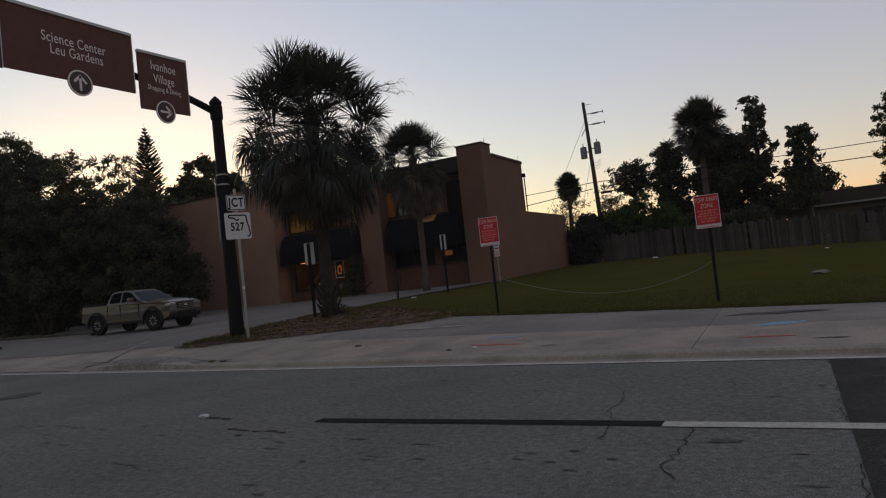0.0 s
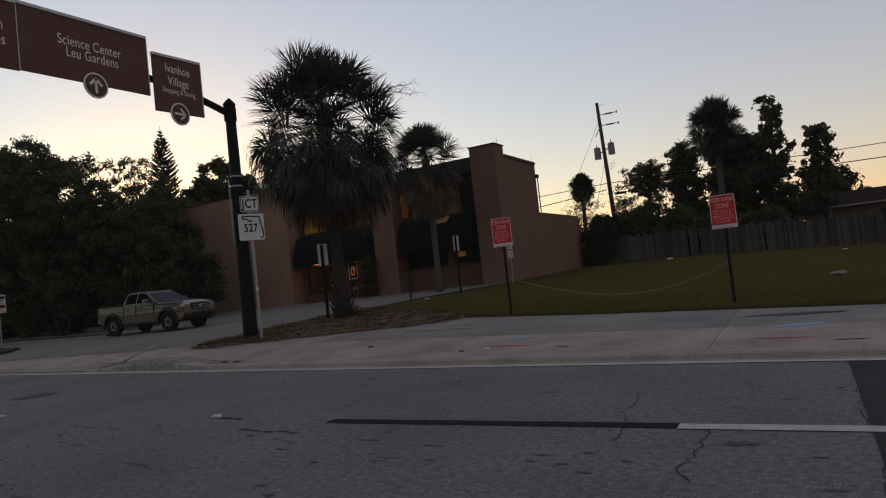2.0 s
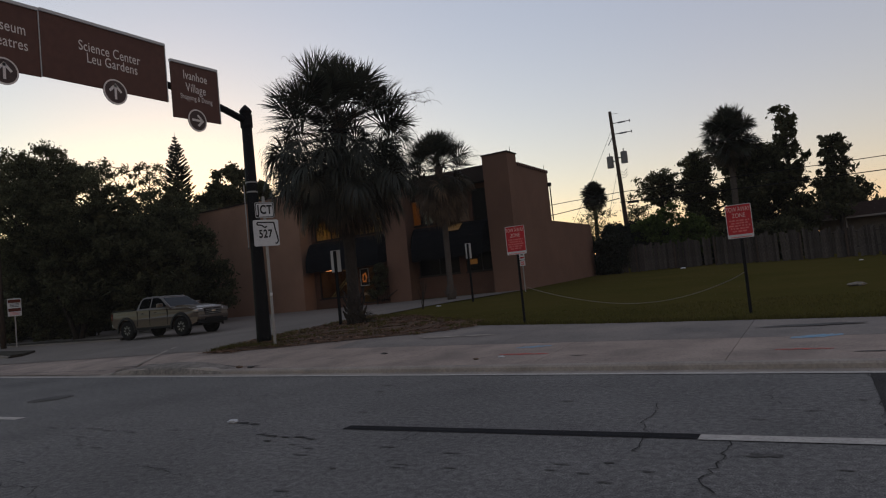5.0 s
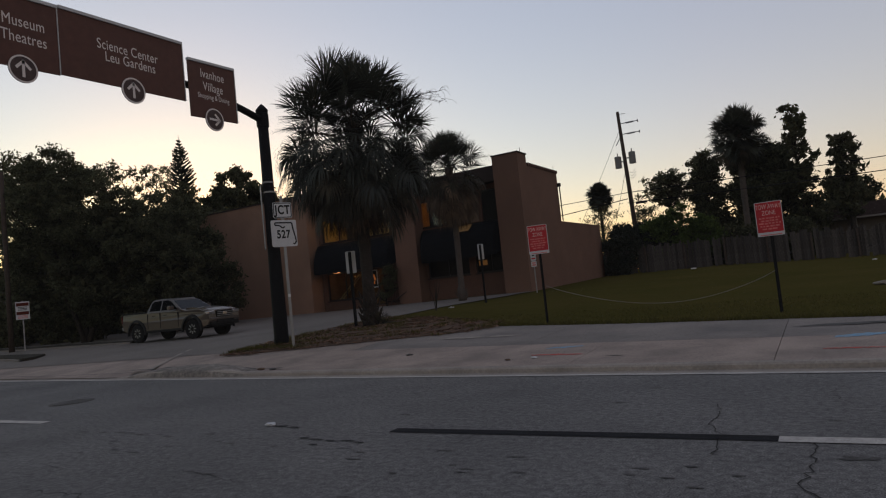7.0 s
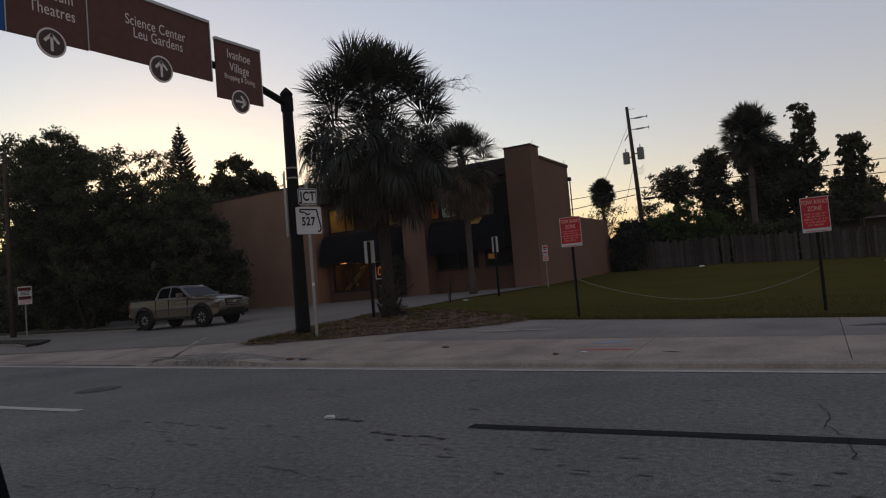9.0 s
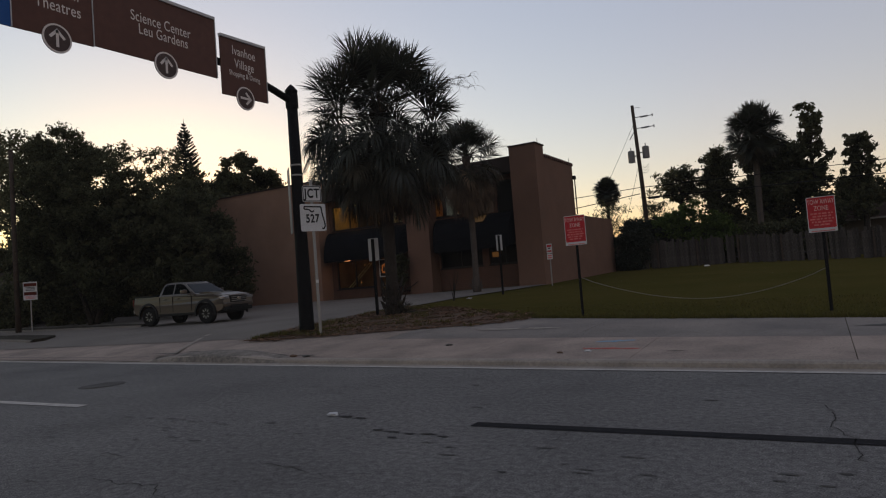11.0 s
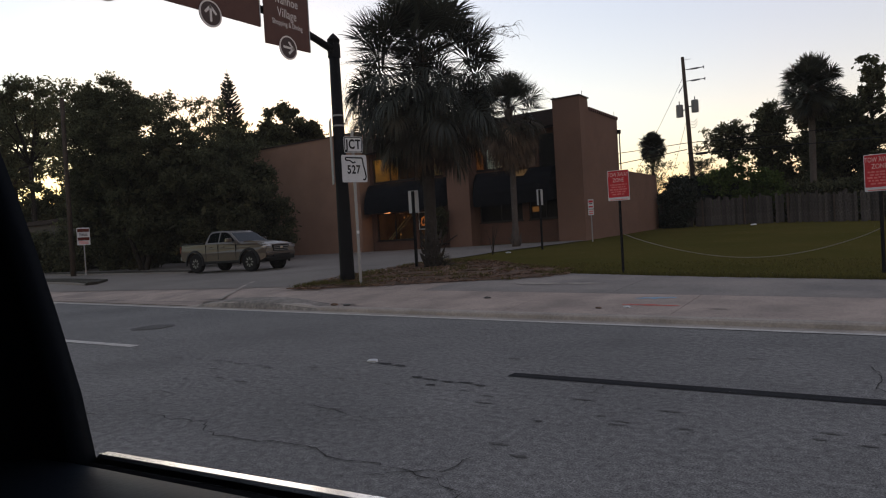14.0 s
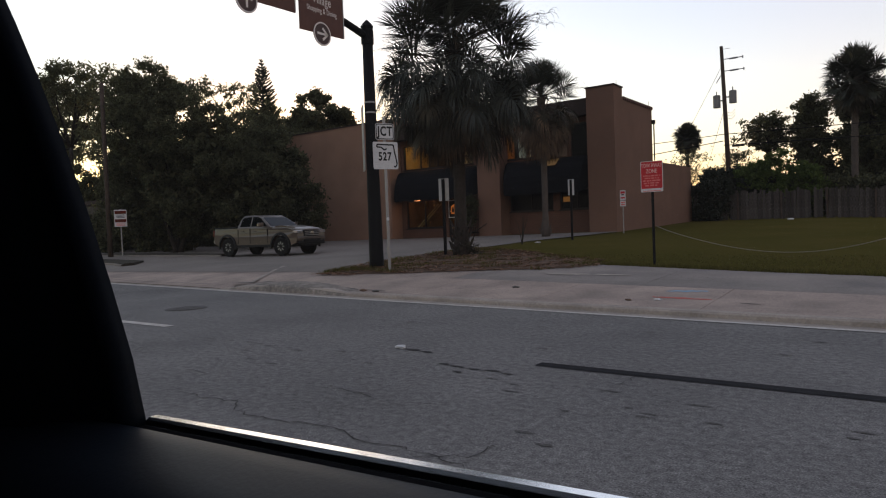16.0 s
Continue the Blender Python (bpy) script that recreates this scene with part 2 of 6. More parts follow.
FROND = node_mat("green_palm_frond", (0.028, 0.032, 0.024), 0.45, vary=0.2, scale=2, each=0.35, tint=(0.038, 0.041, 0.03), spec=0.22)
FROND_OLD = node_mat("drying_palm_frond", (0.028, 0.028, 0.018), 0.6, vary=0.3, scale=2, each=0.4, tint=(0.048, 0.038, 0.024), spec=0.15)
FROND_DEAD = node_mat("dead_palm_frond", (0.1, 0.066, 0.042), 0.85, vary=0.3, scale=2, each=0.4, tint=(0.06, 0.042, 0.028))
for leaf_mat in (FROND, FROND_OLD):
    let_light_through(leaf_mat, 0.2)
STALK = node_mat("dry_flower_stalk", (0.06, 0.047, 0.034), 0.9)
LEAF = node_mat("dark_green_leaves", (0.06, 0.064, 0.034), 0.6, vary=0.2, scale=0.6, island=0.5, tint=(0.08, 0.078, 0.043), spec=0.04)
LEAF_OLIVE = node_mat("olive_leaves", (0.094, 0.094, 0.05), 0.6, vary=0.2, scale=0.6, island=0.45, tint=(0.068, 0.07, 0.038), spec=0.04)
LEAF_BRIGHT = node_mat("fresh_green_leaves", (0.085, 0.118, 0.032), 0.6, vary=0.2, scale=0.6, island=0.4, spec=0.05)
LEAF_BLUE = node_mat("conifer_needles", (0.024, 0.028, 0.02), 0.7, vary=0.2, island=0.3, spec=0.05)
for leaf_mat, share in ((LEAF, 0.5), (LEAF_OLIVE, 0.68), (LEAF_BRIGHT, 0.6)):
    let_light_through(leaf_mat, share)
FENCE_WOOD = node_mat("weathered_fence_wood", (0.056, 0.05, 0.045), 0.95, vary=0.45, scale=3, fine=14, bump=0.5, each=0.36, tint=(0.034, 0.03, 0.026))
POLE_WOOD = node_mat("creosoted_pole", (0.06, 0.045, 0.035), 0.9, vary=0.3, scale=4, bump=0.5)
TRANSF = node_mat("grey_transformer", (0.17, 0.17, 0.165), 0.5, 0.2, vary=0.1)
INSUL = node_mat("insulator_grey", (0.2, 0.2, 0.21), 0.4)
WIRE = node_mat("black_cable", (0.012, 0.012, 0.012), 0.7)
ROPE = node_mat("pale_rope", (0.2, 0.18, 0.15), 0.9, vary=0.2, scale=20)
HOUSE_WALL = node_mat("house_wall", (0.075, 0.066, 0.055), 0.9, vary=0.1)
HOUSE_ROOF = node_mat("shingle_roof", (0.034, 0.024, 0.02), 0.95, vary=0.2, scale=2, fine=12, spec=0.0)
EAVE = node_mat("grey_eave_paint", (0.2, 0.185, 0.17), 0.7, vary=0.15)
WHITE_TRIM = node_mat("white_trim", (0.6, 0.58, 0.55), 0.7, vary=0.08)
CAR_TRIM = node_mat("soft_black_trim", (0.0095, 0.0135, 0.0195), 0.5, vary=0.12, scale=8, fine=200, bump=0.03, bump_scale=400)
CAR_TRIM_GREY = node_mat("dark_grey_trim", (0.022, 0.022, 0.024), 0.6, vary=0.1, fine=200)
SPRAY_RED = node_mat("red_spray_mark", (0.46, 0.06, 0.05), 0.9, vary=0.4, scale=14, fine=60, tint=(0.34, 0.13, 0.11))
SPRAY_BLUE = node_mat("blue_spray_mark", (0.13, 0.29, 0.42), 0.9, vary=0.3, scale=10, fine=60, tint=(0.25, 0.28, 0.3))
SPRAY_GREEN = node_mat("green_spray_mark", (0.12, 0.24, 0.18), 0.9, vary=0.3, scale=14, tint=(0.25, 0.27, 0.24))
PAPER = node_mat("white_litter", (0.45, 0.45, 0.45), 0.8, vary=0.1)
IRON = node_mat("cast_iron", (0.075, 0.07, 0.066), 0.7, 0.4, vary=0.3, scale=20, fine=80)


def veil_glass(name):
    """Car window glass; dust and glare are a faint white veil mixed in."""
    m = bpy.data.materials.new(name)
    m.use_nodes = True
    nt = m.node_tree
    nt.nodes.remove(nt.nodes["Principled BSDF"])
    tr = nt.nodes.new("ShaderNodeBsdfTransparent")
    du = nt.nodes.new("ShaderNodeBsdfTranslucent")
    du.inputs[0].default_value = (0.8, 0.8, 0.8, 1)
    ms = nt.nodes.new("ShaderNodeMixShader")
    ms.inputs[0].default_value = 0.006
    nt.links.new(tr.outputs[0], ms.inputs[1])
    nt.links.new(du.outputs[0], ms.inputs[2])
    nt.links.new(ms.outputs[0], nt.nodes["Material Output"].inputs[0])
    return m


# ---- mesh helpers ----
def thing(name, x, y, z, label, category, group="", rz=0.0):
    ob = new(name)
    ob.matrix_world = pose(x, y, z, 0, 0, rz)
    return tagged(ob, label, category, group)


def as_mesh(name, bm, material, smooth=False):
    bmesh.ops.recalc_face_normals(bm, faces=bm.faces[:])
    me = bpy.data.meshes.new(name)
    bm.to_mesh(me)
    bm.free()
    me.materials.append(material)
    if smooth:
        for p in me.polygons:
            p.use_smooth = True
    return me


def part(name, bm, material, parent=None, label="", smooth=False):
    ob = new(name, as_mesh(name, bm, material, smooth))
    ob.parent = parent
    if label:
        tagged(ob, label)
    return ob


def raw(name, verts, faces, material, parent=None, smooth=False):
    me = bpy.data.meshes.new(name)
    me.from_pydata(verts, [], faces)
    me.materials.append(material)
    if smooth:
        for p in me.polygons:
            p.use_smooth = True
    ob = new(name, me)
    ob.parent = parent
    return ob


def box(bm, x0, x1, y0, y1, z0, z1, bevel=0.0):
    vs = [bm.verts.new((x, y, z)) for x in (x0, x1) for y in (y0, y1) for z in (z0, z1)]
    fs = [bm.faces.new([vs[i] for i in q]) for q in ((0, 1, 3, 2), (4, 6, 7, 5), (0, 4, 5, 1), (2, 3, 7, 6), (0, 2, 6, 4), (1, 5, 7, 3))]
    if bevel:
        es = list({e for f in fs for e in f.edges})
        bmesh.ops.bevel(bm, geom=es, offset=bevel, segments=2, affect="EDGES", profile=0.6)
    return bm


def boxed(*a, bevel=0.0):
    return box(bmesh.new(), *a, bevel=bevel)


def tube(bm, points, radii, sides=8, caps=True):
    """A round bar along points, with a radius for each."""
    rings = []
    pts = [Vector(p) for p in points]
    for i, p in enumerate(pts):
        d = (pts[min(i + 1, len(pts) - 1)] - pts[max(i - 1, 0)]).normalized()
        a = d.cross(Vector((0, 0, 1)) if abs(d.z) < 0.9 else Vector((1, 0, 0))).normalized()
        b = d.cross(a)
        r = radii[i] if isinstance(radii, (list, tuple)) else radii
        rings.append([bm.verts.new(p + r * (math.cos(k * math.tau / sides) * a + math.sin(k * math.tau / sides) * b)) for k in range(sides)])
    for r0, r1 in zip(rings, rings[1:]):
        for k in range(sides):
            bm.faces.new((r0[k], r0[(k + 1) % sides], r1[(k + 1) % sides], r1[k]))
    if caps:
        bm.faces.new(rings[0][::-1])
        bm.faces.new(rings[-1])
    return bm


def piped(points, radii, sides=8):
    return tube(bmesh.new(), points, radii, sides)


def extrude_profile(bm, outline, y0, y1):
    """A solid from an outline in x and z, between two y."""
    a = [bm.verts.new((x, y0, z)) for x, z in outline]
    b = [bm.verts.new((x, y1, z)) for x, z in outline]
    n = len(a)
    bm.faces.new(a)
    bm.faces.new(b[::-1])
    for i in range(n):
        bm.faces.new((a[i], b[i], b[(i + 1) % n], a[(i + 1) % n]))
    return bm


def words(text, size, squeeze=0.8, spread=1.0, bold=0.0):
    """A flat mesh of text in the x-z plane that faces -y, centred."""
    cu = bpy.data.curves.new("words", "FONT")
    cu.body, cu.size, cu.align_x, cu.align_y, cu.extrude, cu.space_character, cu.offset = text, size, "CENTER", "CENTER", 0.0015, spread, bold
    tmp = bpy.data.objects.new("words", cu)
    me = bpy.data.meshes.new_from_object(tmp)
    bpy.data.objects.remove(tmp)
    me.transform(Matrix.Rotation(radians(90), 4, "X") @ Matrix.Diagonal((squeeze, 1, 1, 1)))
    return me


def lettering(text, size, material, parent, m, squeeze=0.8, spread=1.0, name="lettering", bold=0.0):
    me = words(text, size, squeeze, spread, bold)
    me.materials.clear()
    me.materials.append(material)
    ob = new(name, me)
    ob.parent = parent
    ob.matrix_local = m
    return ob


# ---- the lie of the land ----
def kerb_y(x):
    return 7.95 - 0.08 * x


def land(x, y):
    d = y - kerb_y(x)
    if d < 0:
        return 0.0
    dip = 0.034 * max(0, min(12, x + 5)) * max(0, min(1, (d - 12) / 22))
    return 0.05 + 0.024 * min(d, 45) - dip - 0.012 * (max(-13, min(10, x)) + 0.55 * max(0, min(10, -13 - x))) * min(1, d / 3)


def along(table, v):
    for (a, p), (b, q) in zip(table, table[1:]):
        if v <= b:
            return p + (q - p) * max(0, v - a) / (b - a)
    return table[-1][1]


def sheet(name, xs, low, high, rows, height, material, wobble=0.0, label=""):
    """A ground sheet between two lines y = low(x) and y = high(x)."""
    vs, fs = [], []
    for i, x in enumerate(xs):
        for j in range(rows + 1):
            y0, y1 = low(x), high(x)
            y = y0 + (y1 - y0) * j / rows
            xx, yy = x, y
            if wobble and 0 < j or wobble and j == 0:
                w = noise.noise((x * 0.9, y * 0.9, 3.1)) * wobble
                yy += w if j in (0, rows) else 0
            vs.append((xx, yy, height(xx, yy)))
    n = rows + 1
    for i in range(len(xs) - 1):
        for j in range(rows):
            fs.append((i * n + j, (i + 1) * n + j, (i + 1) * n + j + 1, i * n + j + 1))
    ob = raw(name, vs, fs, material, smooth=True)
    return tagged(ob, label, "", "", "structure")


def steps(a, b, d):
    n = max(1, round((b - a) / d))
    return [a + (b - a) * i / n for i in range(n + 1)]


PAVE_BACK = [(-12.3, 11.05), (-10.6, 11.35), (-9.2, 12.0), (-8.3, 12.6), (-7.9, 13.5), (-6.5, 13.9), (-3, 12.95), (0, 12.35), (3, 11.75), (60, 11.0)]
DRIVE_EDGE = [(11.05, -12.3), (13, -12.7), (15, -13.0), (19.2, -13.4), (23, -13.4), (27, -12.8), (30.4, -12.3)]

# the ground runs under everything, a little lower beneath the road
GX = [-900, -500, -250, -120, -80, *steps(-60, 40, 2), 60, 90, 150, 300, 600, 900]
GYS = [-900, -400, -150, -60, -20, -9]
ground_v, ground_f = [], []
GY = GYS + [0.0, 4.0]
for x in GX:
    for y in GY:
        ground_v.append((x, y, -0.06))
    for d in [-0.3, 0.1, 0.6, 1.5, 3, *steps(5, 45, 2), 60, 90, 150, 400, 900]:
        y = kerb_y(max(-60, min(60, x))) + d
        z = land(max(-60, min(60, x)), y) if d > 0.2 else -0.06
        if (x < -15 and d > 0 and y < 30) or (x < -12.5 and 0 < d < 3):
            z -= 0.14
        elif d > 0.5:
            z += 0.02 * noise.noise((x * 0.2, y * 0.2, 0.0))
        ground_v.append((x, y, z - 0.012))
cols = len(ground_v) // len(GX)
for i in range(len(GX) - 1):
    for j in range(cols - 1):
        ground_f.append((i * cols + j, (i + 1) * cols + j, (i + 1) * cols + j + 1, i * cols + j + 1))
tagged(raw("ground", ground_v, ground_f, GRASS, smooth=True), "mown olive green grass of a vacant lot", "", "", "structure")

WIDE = [-300, -150, -80, *steps(-60, 60, 4), 90, 150, 300]
sheet("road", WIDE, lambda x: -8.5, lambda x: kerb_y(max(-60, min(60, x))) - 0.21, 6, lambda x, y: 0.0, ASPHALT, label="worn grey asphalt road with fine cracks")
sheet("road_patch", steps(1.2, 60, 3), lambda x: -8.5, lambda x: kerb_y(x) - 0.215, 4, lambda x, y: 0.004, ASPHALT_DARK, label="darker newer asphalt patch across the road")
sheet("far_pavement", WIDE, lambda x: -11.5, lambda x: -8.5, 1, lambda x, y: 0.06, CONCRETE, label="plain concrete pavement across the road")


def strip(name, x0, x1, y, w, z, material, label, slope=0.0):
    return sheet(name, steps(x0, x1, 1.0), lambda x: y - w / 2 + slope * x, lambda x: y + w / 2 + slope * x, 1, lambda x, y_: z, material, 0.012, label)


for i in range(-5, 6):
    x0 = 12.19 * i
    if i != 0:
        strip("lane_dash", x0, x0 + 3.05, 4.82, 0.15, 0.0075, LINE_WHITE, "worn white painted lane dash")
strip("lane_dash", 0.0, 3.05, 4.82, 0.15, 0.0075, LINE_WHITE, "worn white painted lane dash")
strip("painted_out_dash", -3.27, 0.0, 4.84, 0.15, 0.006, LINE_BLACK, "old lane dash painted over in black")
strip("edge_line", -60, 60, 7.68, 0.11, 0.0075, LINE_WHITE, "thin white painted line at the road edge", -0.08)

# gutter pan, kerb and pavement
sheet("gutter", WIDE[3:-3], lambda x: kerb_y(x) - 0.21, lambda x: kerb_y(x) + 0.02, 1, lambda x, y: 0.003, CONCRETE_PALE, label="pale concrete gutter")


def kerb(x0, x1, lift):
    bm = bmesh.new()
    prev = None
    for x in steps(x0, x1, 0.5):
        t = min(1, (x - x0) / 1.2, (x1 - x) / 1.2)
        h = 0.012 + (lift + (0.045 if -13.2 < x < -9.8 else 0.0)) * max(0, t)
        y = kerb_y(x)
        cross = [(y + 0.0, -0.03), (y + 0.01, h * 0.7), (y + 0.035, h), (y + 0.15, h + 0.005), (y + 0.16, -0.03)]
        ring = [bm.verts.new((x, a, b)) for a, b in cross]
        if prev:
            for k in range(4):
                bm.faces.new((prev[k], prev[k + 1], ring[k + 1], ring[k]))
        prev = ring
    return tagged(part("kerb", bm, CONCRETE_PALE, smooth=False), "low worn concrete kerb", "", "", "structure")


kerb(-14.0, 60, 0.066)
kerb(-60, -23.8, 0.07)
sheet("apron", [*steps(-60, -12.2, 1.2)], lambda x: kerb_y(x) + 0.01, lambda x: 11.6 - 0.03 * x, 8, lambda x, y: land(x, y) * min(1, 0.25 + (y - kerb_y(x)) / 1.5) + 0.004, CONCRETE, label="pale concrete driveway apron")

# worn rounded hump where the kerb turns into the drive, and the joints that meet there
hump = bmesh.new()
prev = None
for x in steps(-13.6, -9.2, 0.2):
    u = (x + 13.6) / 4.4
    s = math.sin(math.pi * u) ** 0.6
    y0, w, h = kerb_y(x) - 0.02, 0.18 + 0.7 * s * (1.1 - 0.5 * u), 0.02 + 0.13 * s
    wob = 0.03 * noise.noise((x * 2.3, 1.7, 0))
    ring = [hump.verts.new((x, yy, zz)) for yy, zz in ((y0, -0.02), (y0 + 0.03, h * 0.75), (y0 + 0.09, h), (y0 + w * 0.55, h + 0.02 + wob * 0.4), (y0 + w * 0.9 + wob, h + 0.025), (y0 + w + wob, land(x, y0 + w) + 0.012), (y0 + w + 0.05, land(x, y0 + w) - 0.02))]
    if prev:
        for k in range(6):
            hump.faces.new((prev[k], prev[k + 1], ring[k + 1], ring[k]))
    prev = ring
BARE = node_mat("bare_concrete", (0.33, 0.29, 0.25), 0.95, vary=0.2, scale=5, fine=30, bump=0.3, tint=(0.23, 0.2, 0.17))
KERB_OLD = node_mat("old_grey_kerb", (0.23, 0.2, 0.172), 0.95, vary=0.3, scale=2.2, fine=16, bump=0.4, bump_scale=30, tint=(0.12, 0.108, 0.095))
tagged(part("kerb_return", hump, KERB_OLD, smooth=True), "worn rounded concrete kerb end at the drive", "", "", "structure")


def joint(points, width, material, label, lift=0.012):
    """A thin strip laid along a joint in the paving."""
    v, f = [], []
    for i, (x, y) in enumerate(points):
        p, q = points[max(0, i - 1)], points[min(len(points) - 1, i + 1)]
        d = Vector((q[0] - p[0], q[1] - p[1])).normalized()
        for s in (-1, 1):
            xx, yy = x - s * d.y * width / 2, y + s * d.x * width / 2
            v.append((xx, yy, land(xx, yy) + lift))
    for i in range(len(points) - 1):
        f.append((2 * i, 2 * i + 1, 2 * i + 3, 2 * i + 2))
    return tagged(raw("pavement_joint", v, f, material), label, "", "", "structure")


back = []
for x in steps(-13.3, -9.5, 0.15):
    u = (x + 13.6) / 4.4
    s = math.sin(math.pi * u) ** 0.6
    back.append((x, kerb_y(x) + 0.03 + 0.18 + 0.7 * s * (1.1 - 0.5 * u) + 0.04 * noise.noise((x * 3.1, 0.5, 2))))
joint(back, 0.05, STAIN, "dark dirt behind the rounded kerb", 0.022)
joint([(-13.5, 9.6), (-14.3, 10.65), (-15.1, 11.65), (-15.9, 12.7)], 0.11, CONCRETE_PALE, "pale kerb line across the apron", 0.02)
joint([(-11.4, 9.74), (-11.3, 10.05), (-11.24, 10.34), (-11.2, 10.9)], 0.035, CONCRETE_PALE, "pale joint in the pavement", 0.018)
joint([(-24.0, 9.98), (-20, 9.68), (-17, 9.45), (-14.2, 9.35), (-13.2, 9.66)], 0.03, STAIN, "dark joint behind the gutter", 0.01)

# driveway sheet: rows along y, from far off to the verge
dv, df = [], []
dys = steps(11.3, 30.5, 0.8)
dxs = [0, 0.2, 0.4, 0.6, 0.75, 0.85, 0.92, 0.96, 1.0]
for y in dys:
    xe = along(DRIVE_EDGE, y) + 0.15 * noise.noise((0.3, y * 0.7, 2))
    for k in dxs:
        x = -62 + (xe + 62) * k
        dv.append((x, y, land(x, y) + 0.014))
for i in range(len(dys) - 1):
    for j in range(len(dxs) - 1):
        a = i * len(dxs) + j
        df.append((a, a + 1, a + len(dxs) + 1, a + len(dxs)))
tagged(raw("driveway", dv, df, DRIVE, smooth=True), "grey paved driveway and parking court", "", "", "structure")

# pavement slabs, with open joints
pavement = tagged(new("pavement"), "pale worn concrete pavement in large slabs", "", "", "structure")


def slab(x0, x1, low, high, material, lift=0.012):
    bm = bmesh.new()
    g = 0.0045
    xs = steps(x0 + g, x1 - g, 0.7)
    top = [[bm.verts.new((x, y, land(x, y) + lift)) for y in (low(x) + g, (low(x) + high(x)) / 2, high(x) - g)] for x in xs]
    for a, b in zip(top, top[1:]):
        for j in range(2):
            bm.faces.new((a[j], b[j], b[j + 1], a[j + 1]))
    edge = [e for e in bm.edges if len(e.link_faces) == 1]
    down = bmesh.ops.extrude_edge_only(bm, edges=edge)
    for v in down["geom"]:
        if isinstance(v, bmesh.types.BMVert):
            v.co.z -= 0.06
    return part("slab", bm, material, pavement)


def mid_line(x):
    return min(kerb_y(x) + 2.2, along(PAVE_BACK, x) - 0.05)


for k in range(-5, 14):
    x0 = -0.22 + 2.58 * k
    slab(max(x0, -12.3), x0 + 2.58, lambda x: kerb_y(x) + 0.16, mid_line, CONCRETE)
CONCRETE_GREY = node_mat("greyer_pavement", (0.225, 0.195, 0.17), 0.9, vary=0.15, scale=0.6, fine=25, bump=0.3, tint=(0.135, 0.122, 0.112), each=0.06)
for k in range(-3, 8):
    x0 = -0.22 + 4.1 * k
    slab(max(x0, -12.2), x0 + 4.1, mid_line, lambda x: along(PAVE_BACK, x) + 0.05 * noise.noise((x * 1.3, 0, 7)), CONCRETE_GREY if k > -3 else CONCRETE)

# mulch bed between pavement and drive
mv, mf = [], []
mys = steps(11.0, 19.0, 0.4)
for y in mys:
    xa = along(DRIVE_EDGE, y) - 0.05 + 0.12 * noise.noise((y, 4, 0))
    xb = along([(11.0, -12.0), (11.3, -10.6), (12.0, -9.2), (12.6, -8.3), (13.6, -7.7), (14.2, -7.2), (15, -7.6), (16, -9.0), (17.5, -10.8), (19.0, -13.1)], y) + 0.45 + 0.7 * max(0, 1 - abs(y - 13.2) / 1.8) + 0.25 * noise.noise((y * 0.8, 9, 0))
    for k in range(9):
        x = xa + (xb - xa) * k / 8
        hump = 0.09 * math.sin(math.pi * k / 8) * min(1, (y - 11) / 1.0, (19 - y) / 2)
        mv.append((x, y, land(x, y) + 0.024 + hump * (0.7 + 0.6 * noise.noise((x * 2, y * 2, 0)))))
for i in range(len(mys) - 1):
    for j in range(8):
        a = i * 9 + j
        mf.append((a, a + 1, a + 10, a + 9))
tagged(raw("mulch_bed", mv, mf, MULCH, smooth=True), "brown bed of mulch and fallen leaves", "", "", "structure")


def scatter(name, count, seed, place, size, material, label, category, flat=0.5, long=2.0):
    """Many small chips or blades, in one mesh."""
    rng = random.Random(seed)
    v, f = [], []
    while len(f) < count:
        p = place(rng)
        if p is None:
            continue
        x, y, z = p
        s = size * rng.uniform(0.5, 1.4)
        a, b = rng.uniform(0, math.tau), rng.uniform(-flat, flat)
        dx, dy = math.cos(a) * s, math.sin(a) * s
        i = len(v)
        v += [(x - dx * long, y - dy * long, z - b * s), (x - dy * 0.5, y + dx * 0.5, z + 0.3 * s), (x + dx * long, y + dy * long, z + b * s), (x + dy * 0.5, y - dx * 0.5, z + 0.2 * s)]
        f.append((i, i + 1, i + 2, i + 3))
    return tagged(raw(name, v, f, material), label, category, "", "stuff")


def on_mulch(rng):
    p = Vector(rng.choice(mv)) + Vector((rng.uniform(-0.3, 0.3), rng.uniform(-0.25, 0.25), 0))
    return p.x, p.y, max(p.z, land(p.x, p.y)) + 0.012


scatter("mulch_litter", 9500, 3, on_mulch, 0.03, MULCH_BITS, "brown wood chips and fallen leaves", "mulch", 0.8)


def grass_tufts(name, count, seed, place, height, width, material, label):
    rng = random.Random(seed)
    v, f = [], []
    n = 0
    while n < count:
        p = place(rng)
        if p is None:
            continue
        n += 1
        x, y, z = p
        for _ in range(3):
            h = height * rng.uniform(0.5, 1.3)
            a = rng.uniform(0, math.tau)
            ox, oy = rng.uniform(-0.04, 0.04), rng.uniform(-0.04, 0.04)
            lx, ly = rng.uniform(-0.6, 0.6) * h, rng.uniform(-0.6, 0.6) * h
            dx, dy = math.cos(a) * width, math.sin(a) * width
            i = len(v)
            v += [(x + ox - dx, y + oy - dy, z), (x + ox + dx, y + oy + dy, z), (x + ox + lx, y + oy + ly, z + h)]
            f.append((i, i + 1, i + 2))
    return tagged(raw(name, v, f, material), label, "grass", "", "stuff")


